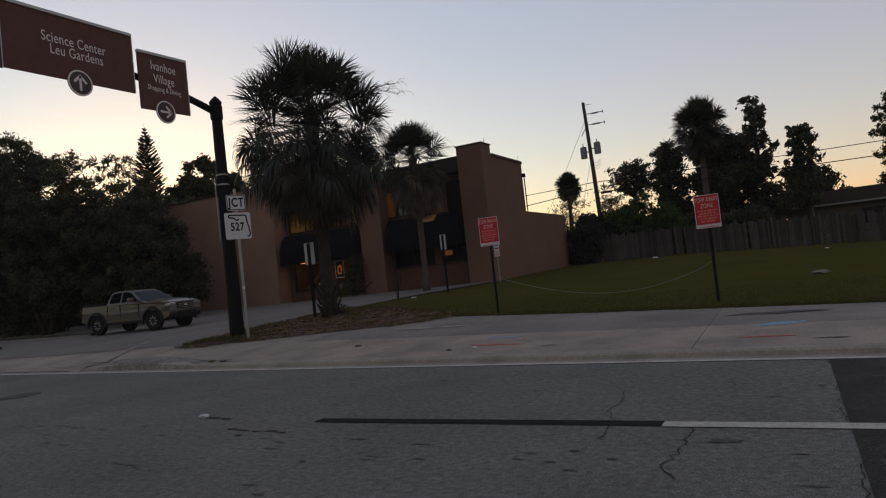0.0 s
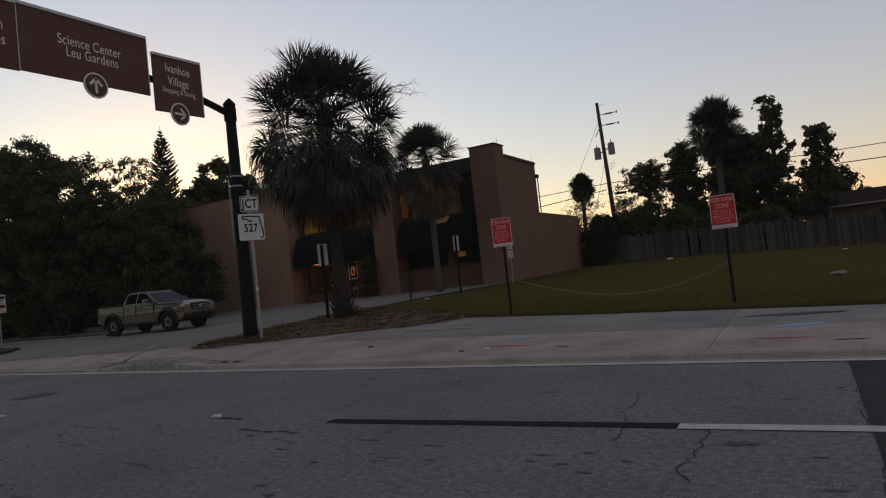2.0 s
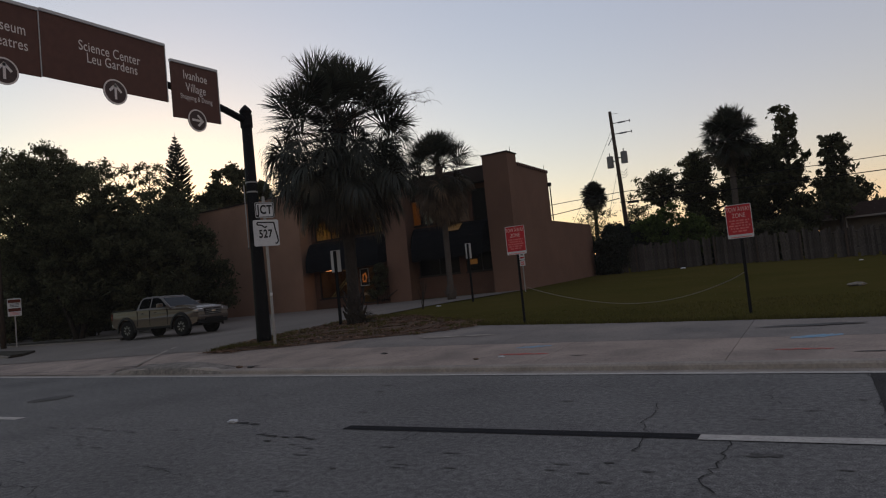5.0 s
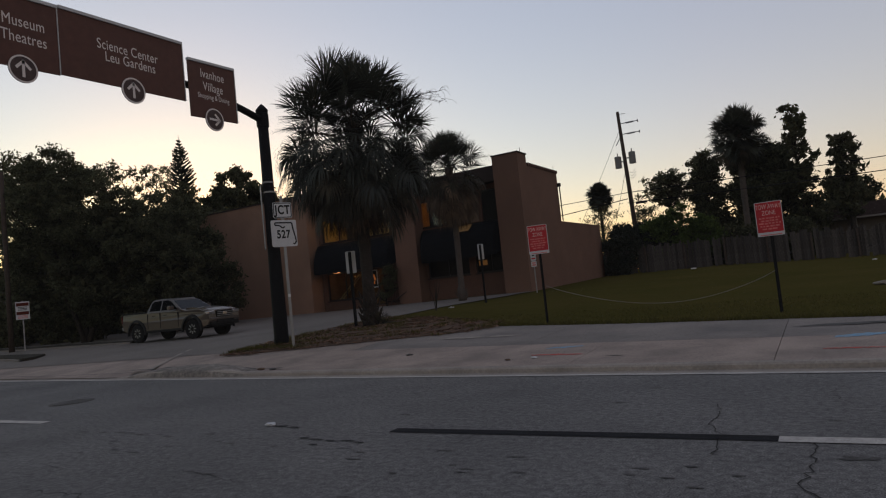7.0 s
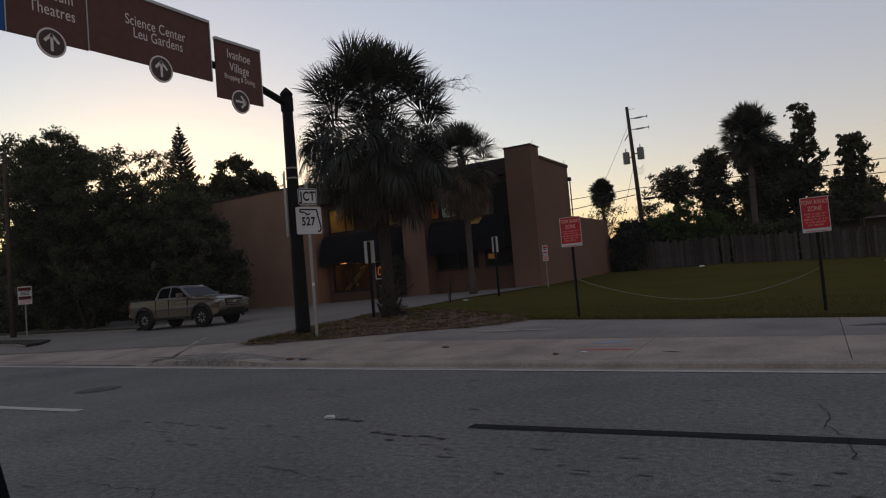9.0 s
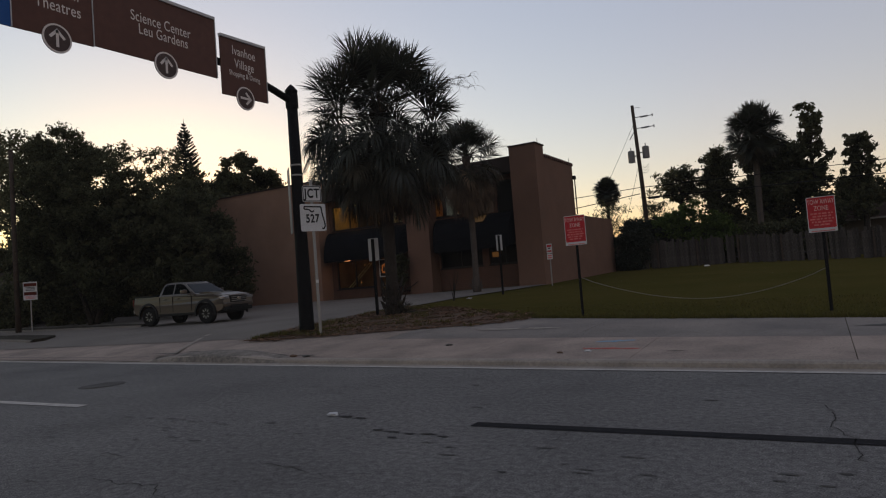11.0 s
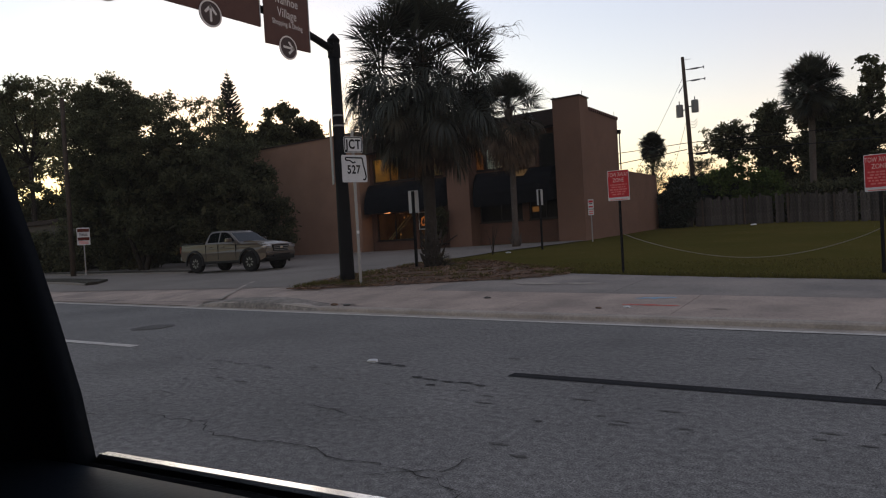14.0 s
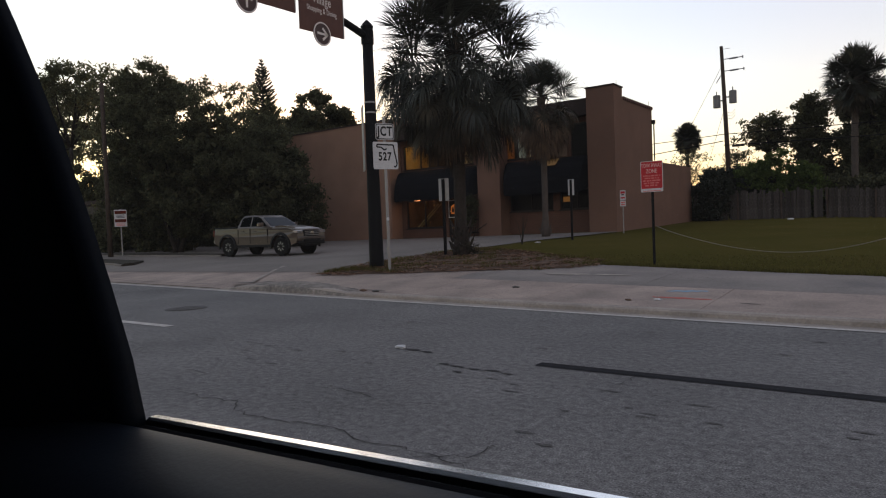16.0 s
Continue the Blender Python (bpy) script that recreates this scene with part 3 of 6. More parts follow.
def on_lot(rng):
    y = 12 + 5 * rng.random() ** 1.5
    x = rng.uniform(-13, 10 + y * 0.2)
    if y < along(PAVE_BACK, x) + 0.05 or x < along(DRIVE_EDGE, y) + 0.2:
        return None
    if y < 18 and x < -7.4 - 0.9 * (y - 14):
        return None
    return x, y, land(x, y) - 0.012


grass_tufts("grass", 11000, 5, on_lot, 0.05, 0.006, BLADE, "short mown olive green grass blades")


def at_edge(rng):
    x = rng.uniform(-7.3, 9)
    y = along(PAVE_BACK, x) + rng.uniform(-0.05, 0.25)
    return x, y, land(x, y) - 0.005


grass_tufts("edge_grass", 2600, 6, at_edge, 0.11, 0.007, BLADE, "longer grass blades along the pavement edge")


def at_mast(rng):
    x = rng.uniform(-12.6, -10.9)
    y = 11.4 + 0.35 * (x + 12.3) + rng.uniform(-0.25, 0.5)
    return x, y, land(x, y) + 0.01


def over_mulch(rng):
    p = rng.choice(mv)
    if noise.noise((p[0] * 0.9, p[1] * 0.9, 5)) < 0.05:
        return None
    return p[0] + rng.uniform(-0.3, 0.3), p[1] + rng.uniform(-0.25, 0.25), p[2]


grass_tufts("mulch_weeds", 1500, 9, over_mulch, 0.08, 0.008, BLADE, "sparse weeds in the mulch")
grass_tufts("weeds", 900, 8, at_mast, 0.1, 0.008, BLADE, "low weeds at the foot of the mast")

# planted islands with kerbs beside the drive
for pts, w in (([(-25.5, 12.85), (-27.2, 13.4), (-32, 14.3), (-48, 16.2)], 1.1), ([(-25.8, 17.55), (-29.8, 17.9), (-35.8, 18.5), (-50, 20.2)], 0.6)):
    bm = bmesh.new()
    front = [Vector((x, y, land(x, y))) for x, y in pts]
    rows = []
    for i, p in enumerate(front):
        k = 0.35 if i == 0 else 1.0
        rows.append([bm.verts.new((p.x, p.y + dy * k, p.z + dz)) for dy, dz in ((0, -0.02), (0.02, 0.11), (0.16, 0.12), (w, 0.13), (w + 0.14, 0.12), (w + 0.16, -0.02))])
    for a, b in zip(rows, rows[1:]):
        for j in range(5):
            bm.faces.new((a[j], b[j], b[j + 1], a[j + 1]))
    bm.faces.new(rows[0])
    lip = bmesh.new()
    ends = [[lip.verts.new((p.x, p.y + dy, p.z + dz)) for dy, dz in ((-0.1, -0.02), (-0.09, 0.06), (-0.06, 0.075), (0.03, 0.08), (0.04, 0.05))] for p in front]
    for q0, q1 in zip(ends, ends[1:]):
        for j in range(4):
            lip.faces.new((q0[j], q1[j], q1[j + 1], q0[j + 1]))
    tagged(part("kerb", lip, DRIVE), "low concrete kerb of a planting strip", "", "", "structure")
    tagged(part("planted_island", bm, SOIL), "low kerbed planting strip with dark soil", "", "", "structure")


# cracks and stains in the road
def crack(points, width, seed, z=0.006, material=None, name="road_crack"):
    rng = random.Random(seed)
    fine = []
    for (x0, y0), (x1, y1) in zip(points, points[1:]):
        n = max(2, int(math.hypot(x1 - x0, y1 - y0) / 0.06))
        for i in range(n):
            k = i / n
            fine.append((x0 + (x1 - x0) * k + rng.uniform(-0.025, 0.025), y0 + (y1 - y0) * k + rng.uniform(-0.025, 0.025)))
    v, f = [], []
    for i, (x, y) in enumerate(fine):
        w = width * rng.uniform(0.25, 1.0)
        a = fine[min(i + 1, len(fine) - 1)]
        b = fine[max(i - 1, 0)]
        d = Vector((a[0] - b[0], a[1] - b[1])).normalized()
        v += [(x - d.y * w, y + d.x * w, z), (x + d.y * w, y - d.x * w, z)]
    for i in range(len(fine) - 1):
        f.append((2 * i, 2 * i + 1, 2 * i + 3, 2 * i + 2))
    return tagged(raw(name, v, f, material or CRACK), "thin dark crack in the asphalt", "", "", "structure")


def blot(name, x, y, rx, ry, z, material, label, seed, kind="structure", category="", lift=None):
    """A flat stain with a ragged edge."""
    rng = random.Random(seed)
    n = 40
    v = [(x, y, z)]
    for k in range(n):
        a = k * math.tau / n
        r = 1 + 0.6 * noise.noise((math.cos(a) * 1.6, math.sin(a) * 1.6, seed * 3.7)) + 0.35 * noise.noise((math.cos(a) * 5, math.sin(a) * 5, seed * 1.3)) + rng.uniform(-0.16, 0.16)
        px, py = x + rx * max(0.2, r) * math.cos(a), y + ry * max(0.2, r) * math.sin(a)
        v.append((px, py, z if lift is None else land(px, py) + lift))
    return tagged(raw(name, v, [(0, 1 + k, 1 + (k + 1) % n) for k in range(n)], material), label, category, "", kind)


# ---- the building ----
building = thing("commercial_building", -20, 31, 0, "two-storey brown stucco building with black awnings", "building")
building.matrix_world = Matrix()
FY, RY = 30.45, 31.5
part("wing_wall", boxed(-42, -26.75, FY, 44, 0.3, 7.92), STUCCO_LIT, building, "blank brown stucco wing wall")
part("tower", boxed(-13.82, -12.39, FY, 31.6, 0.3, 7.84), STUCCO, building, "square brown stucco stair tower")
part("side_wall", boxed(-12.75, -12.40, 31.6, 36.05, 0.3, 7.36), STUCCO, building)
part("yard_wall", boxed(-12.68, -12.41, 36.05, 43.52, 0.5, 4.5), STUCCO, building, "lower brown yard wall")
part("rear_wall", boxed(-26.75, -12.75, 35.7, 36.05, 0.3, 7.3), STUCCO, building)
part("pillar", boxed(-20.45, -19.0, FY + 0.1, RY, 0.3, 7.0), STUCCO, building)
part("roof", boxed(-26.75, -12.75, RY + 0.3, 35.7, 7.0, 7.12), STUCCO_DARK, building)
part("fascia", boxed(-26.75, -13.83, 30.9, RY + 0.3, 6.68, 7.5), STUCCO_DARK, building, "dark overhanging roof fascia")
for x0, x1 in ((-42.05, -26.7),):
    part("coping", boxed(x0, x1, FY - 0.05, 44.05, 7.92, 8.0), STUCCO_DARK, building)
part("coping", boxed(-13.87, -12.34, FY - 0.05, 31.65, 7.84, 7.9), STUCCO_DARK, building)

# recessed front: wall with openings on both floors, in two bays
OPEN = {
    "left": (-26.75, -20.45, [(-26.9 + 0.5, -23.6, 1.25, 2.95), (-23.2, -22.1, 0.75, 2.95), (-26.5, -21.3, 4.85, 6.35)]),
    "right": (-19.7, -13.82, [(-18.95, -16.3, 1.95, 3.0), (-15.9, -14.0, 1.95, 3.0), (-19.45, -17.4, 4.85, 6.35), (-15.2, -14.15, 4.6, 6.4)]),
}
THICK = 0.28


def wall_with_openings(x0, x1, y, z0, z1, holes):
    """Wall blocks round rectangular openings that go through."""
    bm = bmesh.new()
    xs = sorted({x0, x1, *[h[0] for h in holes], *[h[1] for h in holes]})
    for a, b in zip(xs, xs[1:]):
        mid = (a + b) / 2
        zs = z0
        for h in sorted([h for h in holes if h[0] < mid < h[1]], key=lambda h: h[2]):
            if h[2] > zs:
                box(bm, a, b, y, y + THICK, zs, h[2])
            zs = h[3]
        box(bm, a, b, y, y + THICK, zs, z1)
    return bm


def window(x0, x1, z0, z1, mullions, lit, sill=True):
    w = part("window", boxed(x0, x0 + 0.06, RY + 0.08, RY + 0.16, z0, z1), FRAME_DARK, building)
    w.name = "window_frame"
    for a in ((x1 - 0.06, x1, z0, z1), (x0 + 0.06, x1 - 0.06, z0, z0 + 0.06), (x0 + 0.06, x1 - 0.06, z1 - 0.06, z1)):
        part("frame_bar", boxed(a[0], a[1], RY + 0.08, RY + 0.16, a[2], a[3]), FRAME_DARK, w)
    for k in range(1, mullions + 1):
        x = x0 + (x1 - x0) * k / (mullions + 1)
        part("mullion", boxed(x - 0.03, x + 0.03, RY + 0.08, RY + 0.16, z0 + 0.06, z1 - 0.06), FRAME_DARK, w)
    pane = part("pane", boxed(x0 + 0.06, x1 - 0.06, RY + 0.115, RY + 0.123, z0 + 0.06, z1 - 0.06), GLASS if lit else DARK_PANE, w)
    pane.visible_shadow = not lit
    if sill:
        part("sill", boxed(x0 - 0.05, x1 + 0.05, RY - 0.06, RY + 0.08, z0 - 0.07, z0), STUCCO_DARK, w)
    return w


for bay, (x0, x1, holes) in OPEN.items():
    part("front_wall", wall_with_openings(x0, x1, RY, 0.3, 6.7, holes), BRICK, building)
    for h in holes:
        window(*h, 3 if h[1] - h[0] > 4 else 1 if h[1] - h[0] > 1.3 else 0, bay == "left" or h[0] < -19 and h[2] > 4, sill=h[2] > 1)
# rooms behind the glass; the dimmer ones take darker wall colours
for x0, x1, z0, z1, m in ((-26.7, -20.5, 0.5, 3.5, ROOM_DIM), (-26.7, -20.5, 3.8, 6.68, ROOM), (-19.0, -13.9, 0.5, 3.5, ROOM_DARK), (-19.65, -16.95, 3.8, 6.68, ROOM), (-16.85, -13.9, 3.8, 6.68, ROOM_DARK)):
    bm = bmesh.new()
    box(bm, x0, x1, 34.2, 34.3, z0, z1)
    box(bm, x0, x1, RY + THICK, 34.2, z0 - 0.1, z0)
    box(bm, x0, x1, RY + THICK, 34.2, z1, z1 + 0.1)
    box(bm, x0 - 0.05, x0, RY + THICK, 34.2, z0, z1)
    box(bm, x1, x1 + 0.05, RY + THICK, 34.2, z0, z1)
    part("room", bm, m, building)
# dark panel added behind the lit window to keep that stretch dark
part("dark_panel", boxed(-18.75, -18.0, RY + THICK + 0.05, RY + THICK + 0.12, 4.75, 6.35), FRAME_DARK, building, "dark panel across part of a lit window")
part("partition", boxed(-24.9, -24.8, RY + THICK + 0.2, 34, 3.8, 6.6), ROOM_DARK, building)
# slanting stair rail seen inside the shop
for k in range(2):
    part("stair_rail", piped([(-26.2 + 0.22 * k, 32.3, 1.25), (-24.5 + 0.22 * k, 32.3, 2.7)], 0.045), ROOM, building, "slanting wooden stair rail indoors")
# wall panels and the iron gate
part("wall_panel", boxed(-17.25, -15.4, RY - 0.05, RY, 4.75, 6.1), BEIGE, building, "pale upper wall panel")


def awning(x0, x1, z0, z1, reach):
    prof = [(0.0, z1)]
    for k in range(1, 8):
        a = k / 7 * math.pi / 2
        prof.append((reach * math.sin(a), z0 + 0.32 + (z1 - z0 - 0.32) * math.cos(a)))
    prof.append((reach, z0))
    bm = bmesh.new()
    rows = []
    xs = steps(x0, x1, 0.35)
    for i, x in enumerate(xs):
        e = min(x - x0, x1 - x)
        k = 1.0 if e > 0.6 else 0.55 + 0.45 * math.sqrt(max(0, 1 - (1 - e / 0.6) ** 2))
        sag = 0.02 * math.cos(i * 1.7)
        rows.append([bm.verts.new((x, RY - p * k, z1 - (z1 - z) * (0.75 + 0.25 * k) + sag * (j > 0))) for j, (p, z) in enumerate(prof)])
    for a, b in zip(rows, rows[1:]):
        for j in range(len(prof) - 1):
            bm.faces.new((a[j], b[j], b[j + 1], a[j + 1]))
    for r in (rows[0], rows[-1]):
        wall = bm.verts.new((r[0].co.x, RY, r[-1].co.z))
        bm.faces.new([*r, wall])
    return part("awning", bm, CANVAS, building, "black rounded canvas awning", smooth=False)


awning(-26.7, -20.55, 2.9, 4.75, 1.25)
awning(-18.95, -13.86, 2.8, 4.7, 1.25)
gate = part("gate_frame", boxed(-22.0, -21.95, RY - 0.12, RY - 0.07, 0.72, 2.5), BLACK_PAINT, building, "black iron gate")
part("gate_post", boxed(-20.6, -20.54, RY - 0.12, RY - 0.07, 0.72, 2.5), BLACK_PAINT, gate)
for z in (0.85, 1.6, 2.4):
    part("gate_rail", boxed(-21.95, -20.6, RY - 0.11, RY - 0.08, z, z + 0.04), BLACK_PAINT, gate)
for k in range(11):
    part("gate_bar", piped([(-21.85 + 0.12 * k, RY - 0.095, 0.75), (-21.85 + 0.12 * k, RY - 0.095, 2.55)], 0.011, 5), BLACK_PAINT, gate)
# tiled edge of the side wall
tile_bm = piped([(-12.78, 0, 0), (-12.34, 0, 0)], 0.1, 8)
tile_me = as_mesh("tile", tile_bm, TILE)
for k in range(15):
    o = new("tile", tile_me)
    o.parent = building
    o.location = (0, 31.78 + 0.3 * k, 7.355)
# wall lamp, conduit, vent box and aerials
part("wall_lamp", boxed(-12.42, -12.22, 35.95, 36.15, 6.5, 6.72, bevel=0.04), FRAME_DARK, building)
part("downpipe", piped([(-12.32, 36.12, 6.5), (-12.32, 36.12, 4.5)], 0.035), FRAME_DARK, building)
part("vent_box", boxed(-12.4, -12.3, 30.9, 31.12, 2.2, 2.62, bevel=0.02), GALV, building, "small grey metal box on the wall")
part("roof_rod", piped([(-12.6, 31.4, 7.9), (-12.6, 31.4, 8.25)], 0.012, 5), FRAME_DARK, building)
part("roof_rod", piped([(-12.5, 35.9, 7.36), (-12.5, 35.9, 7.75)], 0.012, 5), FRAME_DARK, building)
# lamps in the lit rooms
LAMPS = ((-25.6, 32.6, 6.3, 13.0, (1.0, 0.58, 0.14)), (-22.4, 32.9, 6.2, 9.0, (1.0, 0.52, 0.2)), (-24.6, 32.4, 3.1, 9.0, (1.0, 0.45, 0.14)), (-17.9, 32.7, 6.2, 9.0, (1.0, 0.42, 0.1)))
for x, y, z, e, colour in LAMPS:
    ld = bpy.data.lights.new("room_lamp", "POINT")
    ld.energy, ld.color, ld.shadow_soft_size = e, colour, 0.12
    lo = new("room_lamp", ld)
    lo.location = (x, y, z)
    part("ceiling_lamp", boxed(x - 0.25, x + 0.25, y - 0.25, y + 0.25, z + 0.16, z + 0.24, bevel=0.03), glow_mat("lamp_glow", colour, 1.5), building)
# orange lamplight of this window, put in as a small emitting slab
part("lit_window_spot", boxed(-15.75, -15.25, RY + 0.09, RY + 0.11, 2.35, 2.62), glow_mat("orange_glow", (0.9, 0.36, 0.06), 0.06), building, "small glowing orange patch in the window")
# this canvas patch emits by itself, standing in for lamplight on the awning
gl = bmesh.new()
gq = [gl.verts.new(p) for p in ((-16.4, RY - 0.56, 4.6), (-15.6, RY - 0.56, 4.6), (-15.6, RY - 0.76, 4.44), (-16.4, RY - 0.76, 4.44), (-15.65, RY - 0.96, 4.24), (-16.35, RY - 0.96, 4.24))]
gl.faces.new(gq[:4])
gl.faces.new((gq[3], gq[2], gq[4], gq[5]))
part("lit_canvas", gl, glow_mat("yellow_glow", (0.7, 0.36, 0.07), 0.06), building, "patch of canvas given a yellow glow")
neon = part("window_sign", boxed(-23.15, -22.6, RY + 0.03, RY + 0.06, 1.85, 2.8, bevel=0.01), FRAME_DARK, building, "framed sign with an orange glow")
for q in ((-23.2, -23.15, 1.8, 2.85), (-22.6, -22.55, 1.8, 2.85), (-23.15, -22.6, 2.8, 2.85), (-23.15, -22.6, 1.8, 1.85)):
    part("sign_frame", boxed(q[0], q[1], RY + 0.02, RY + 0.06, q[2], q[3]), WHITE_TRIM, neon)
part("neon_loop", piped([(-23.0, RY + 0.01, 2.15), (-22.95, RY + 0.01, 2.45), (-22.8, RY + 0.01, 2.55), (-22.72, RY + 0.01, 2.3), (-22.8, RY + 0.01, 2.05), (-22.98, RY + 0.01, 2.08)], 0.06, 6), glow_mat("neon_glow", (1.0, 0.28, 0.05), 0.13), neon, "orange glowing tube")
bulb_glow = glow_mat("bulb_glow", (1.0, 0.34, 0.08), 0.35)
for x, y, z in ((-26.1, 33.0, 2.5), (-25.7, 33.3, 2.1), (-25.2, 32.8, 2.65), (-24.5, 33.2, 2.55), (-24.1, 32.9, 1.95), (-26.0, 33.4, 1.6)):
    part("light_bulb", piped([(x, y, z - 0.05), (x, y, z), (x, y, z + 0.05)], [0.015, 0.035, 0.015], 8), bulb_glow, building)
entry = part("soffit_lamp", boxed(-25.2, -24.9, 30.75, 31.0, 2.9, 2.98, bevel=0.02), glow_mat("soffit_glow", (1.0, 0.35, 0.12), 1.0), building, "small glowing orange lamp under the awning")

# low building far along the drive
annex = thing("low_tan_building", -60, 24, 0.6, "low tan building behind the trees", "building")
part("wall", boxed(-14, 14, 0, 9, 0, 3.3), HOUSE_WALL, annex)
part("roof_edge", boxed(-14.2, 14.2, -0.2, 9.2, 3.3, 3.6), STUCCO_DARK, annex)

# ---- overhead wayfinding sign on its mast ----
mast = thing("overhead_sign_mast", -11.46, 11.86, land(-11.46, 11.86), "black steel mast with brown overhead wayfinding signs", "sign mast")
z0 = land(-11.46, 11.86)
part("pole", piped([(0, 0, 0), (0, 0, 0.25), (0, 0, 3), (0, 0, 6.2 - z0)], [0.19, 0.18, 0.15, 0.125], 16), BLACK_PAINT, mast, smooth=True)
part("base_collar", piped([(0, 0, 0), (0, 0, 0.06), (0, 0, 0.09)], [0.21, 0.2, 0.165], 16), BLACK_PAINT, mast)
part("cap", piped([(0, 0, 6.2 - z0), (0, 0, 6.28 - z0), (0, 0, 6.36 - z0), (0, 0, 6.44 - z0)], [0.14, 0.16, 0.1, 0.02], 16), BLACK_PAINT, mast)
part("clamp", piped([(0, 0, 5.85 - z0), (0, 0, 6.18 - z0)], 0.155, 16), BLACK_PAINT, mast)
part("arm", piped([(0, 0, 6.02 - z0), (0, -0.6, 6.17 - z0), (0, -1.6, 6.4 - z0), (0, -4, 6.6 - z0), (0, -9.6, 6.75 - z0)], [0.09, 0.085, 0.08, 0.07, 0.06], 12), BLACK_PAINT, mast, smooth=True)
for z in (3.0, 3.9, 4.15):
    part("band", piped([(0, 0, z - 0.02), (0, 0, z + 0.02)], 0.148, 16), GALV, mast)
# plates face +x
SHIFT = 0.22
FACE = Matrix.Rotation(radians(90), 4, "Z")


def panel(name, ya, yb, za, zb, face, label, dip=0.05):
    """An overhead plate between two y; its outer end hangs a little lower than the end by the mast."""
    y1, y2 = ya - SHIFT - 11.86, yb - SHIFT - 11.86

    def leaning(x0, x1, ya_, yb_, z_lo, z_hi):
        bm = boxed(x0, x1, ya_, yb_, z_lo, z_hi)
        for v in bm.verts:
            v.co.z -= dip * (y2 - v.co.y) / (y2 - y1)
        return bm

    p = part(name, leaning(0.13, 0.16, y1, y2, za - z0, zb - z0), face, mast, label)
    part("top_rail", leaning(0.11, 0.19, y1, y2, zb - z0, zb - z0 + 0.06), SIGN_WHITE, p)
    part("end_trim", boxed(0.115, 0.178, y2, y2 + 0.014, za - z0, zb - z0 + 0.06), SIGN_WHITE, p)
    for k in (0.25, 0.75):
        y = y1 + (y2 - y1) * k
        part("bracket", boxed(-0.02, 0.13, y - 0.04, y + 0.04, za - z0 + 0.2, zb - z0 - 0.1), BLACK_PAINT, p)
    return p


def put_words(p, text, size, y, z, squeeze=0.78, material=None):
    return lettering(text, size, material or LETTER_PALE, p, Matrix.Translation((0.163, y - SHIFT - 11.86, z - z0)) @ FACE, squeeze, 1.05)


def arrow(p, y, z, r, right):
    y -= SHIFT
    d = part("arrow_disc", tube(bmesh.new(), [(0.165, y - 11.86, z - z0), (0.185, y - 11.86, z - z0)], r, 28), DISC, p, "round arrow plate with a pale rim")
    ring = bmesh.new()
    a = [[ring.verts.new((x, y - 11.86 + q * math.cos(k * math.tau / 32), z - z0 + q * math.sin(k * math.tau / 32))) for k in range(32)] for x, q in ((0.189, r * 0.88), (0.189, r), (0.18, r))]
    for i in range(2):
        for k in range(32):
            ring.faces.new((a[i][k], a[i][(k + 1) % 32], a[i + 1][(k + 1) % 32], a[i + 1][k]))
    part("rim", ring, LETTER_PALE, d)
    sh = bmesh.new()
    def bar(u0, v0, u1, v1, w):
        dx, dy = u1 - u0, v1 - v0
        l = math.hypot(dx, dy)
        nx, ny = -dy / l * w / 2, dx / l * w / 2
        c = [(u0 + nx, v0 + ny), (u1 + nx, v1 + ny), (u1 - nx, v1 - ny), (u0 - nx, v0 - ny)]
        if right:
            c = [(b, a) for a, b in c]
        sh.faces.new([sh.verts.new((0.191, y - 11.86 + a * r, z - z0 + b * r)) for a, b in c])
    bar(0, -0.6, 0, 0.55, 0.2)
    bar(-0.5, 0.02, 0.05, 0.6, 0.2)
    bar(0.5, 0.02, -0.05, 0.6, 0.2)
    part("arrow", sh, LETTER_PALE, d)
    return d


p1 = panel("wayfinding_plate", 9.75, 11.08, 5.74, 7.02, SIGN_BROWN, "brown plate reading Ivanhoe Village")
put_words(p1, "Ivanhoe", 0.29, 10.42, 6.74, 0.72)
put_words(p1, "Village", 0.29, 10.42, 6.45, 0.72)
put_words(p1, "Shopping & Dining", 0.165, 10.42, 6.22, 0.7)
arrow(p1, 10.38, 5.7, 0.262, True)
p2 = panel("wayfinding_plate", 6.89, 9.62, 6.0, 7.27, SIGN_BROWN, "brown plate reading Science Center Leu Gardens")
put_words(p2, "Science Center", 0.29, 8.3, 6.76, 0.72)
put_words(p2, "Leu Gardens", 0.29, 8.34, 6.53, 0.72)
arrow(p2, 8.34, 5.95, 0.265, False)
p3 = panel("wayfinding_plate", 5.5, 6.86, 5.93, 7.2, SIGN_BROWN, "brown plate reading Museum Theatres")
put_words(p3, "Museum", 0.29, 6.26, 6.74, 0.72)
put_words(p3, "Theatres", 0.29, 6.26, 6.45, 0.72)
arrow(p3, 6.2, 5.88, 0.25, False)
p4 = panel("wayfinding_plate", 3.7, 5.48, 5.88, 7.15, SIGN_BLUE, "blue plate at the end of the arm")
arrow(p4, 4.7, 5.9, 0.27, False)
# a plate on the mast seen from its edge, facing the other way
side = part("edge_plate", boxed(-0.42, 0.1, -0.2, -0.18, 2.75 - z0, 4.35 - z0), GALV, mast, "grey back of a tall plate strapped to the mast")
side.matrix_local = Matrix.Translation((-0.02, 0.02, 0)) @ Matrix.Rotation(radians(-43), 4, "Z")

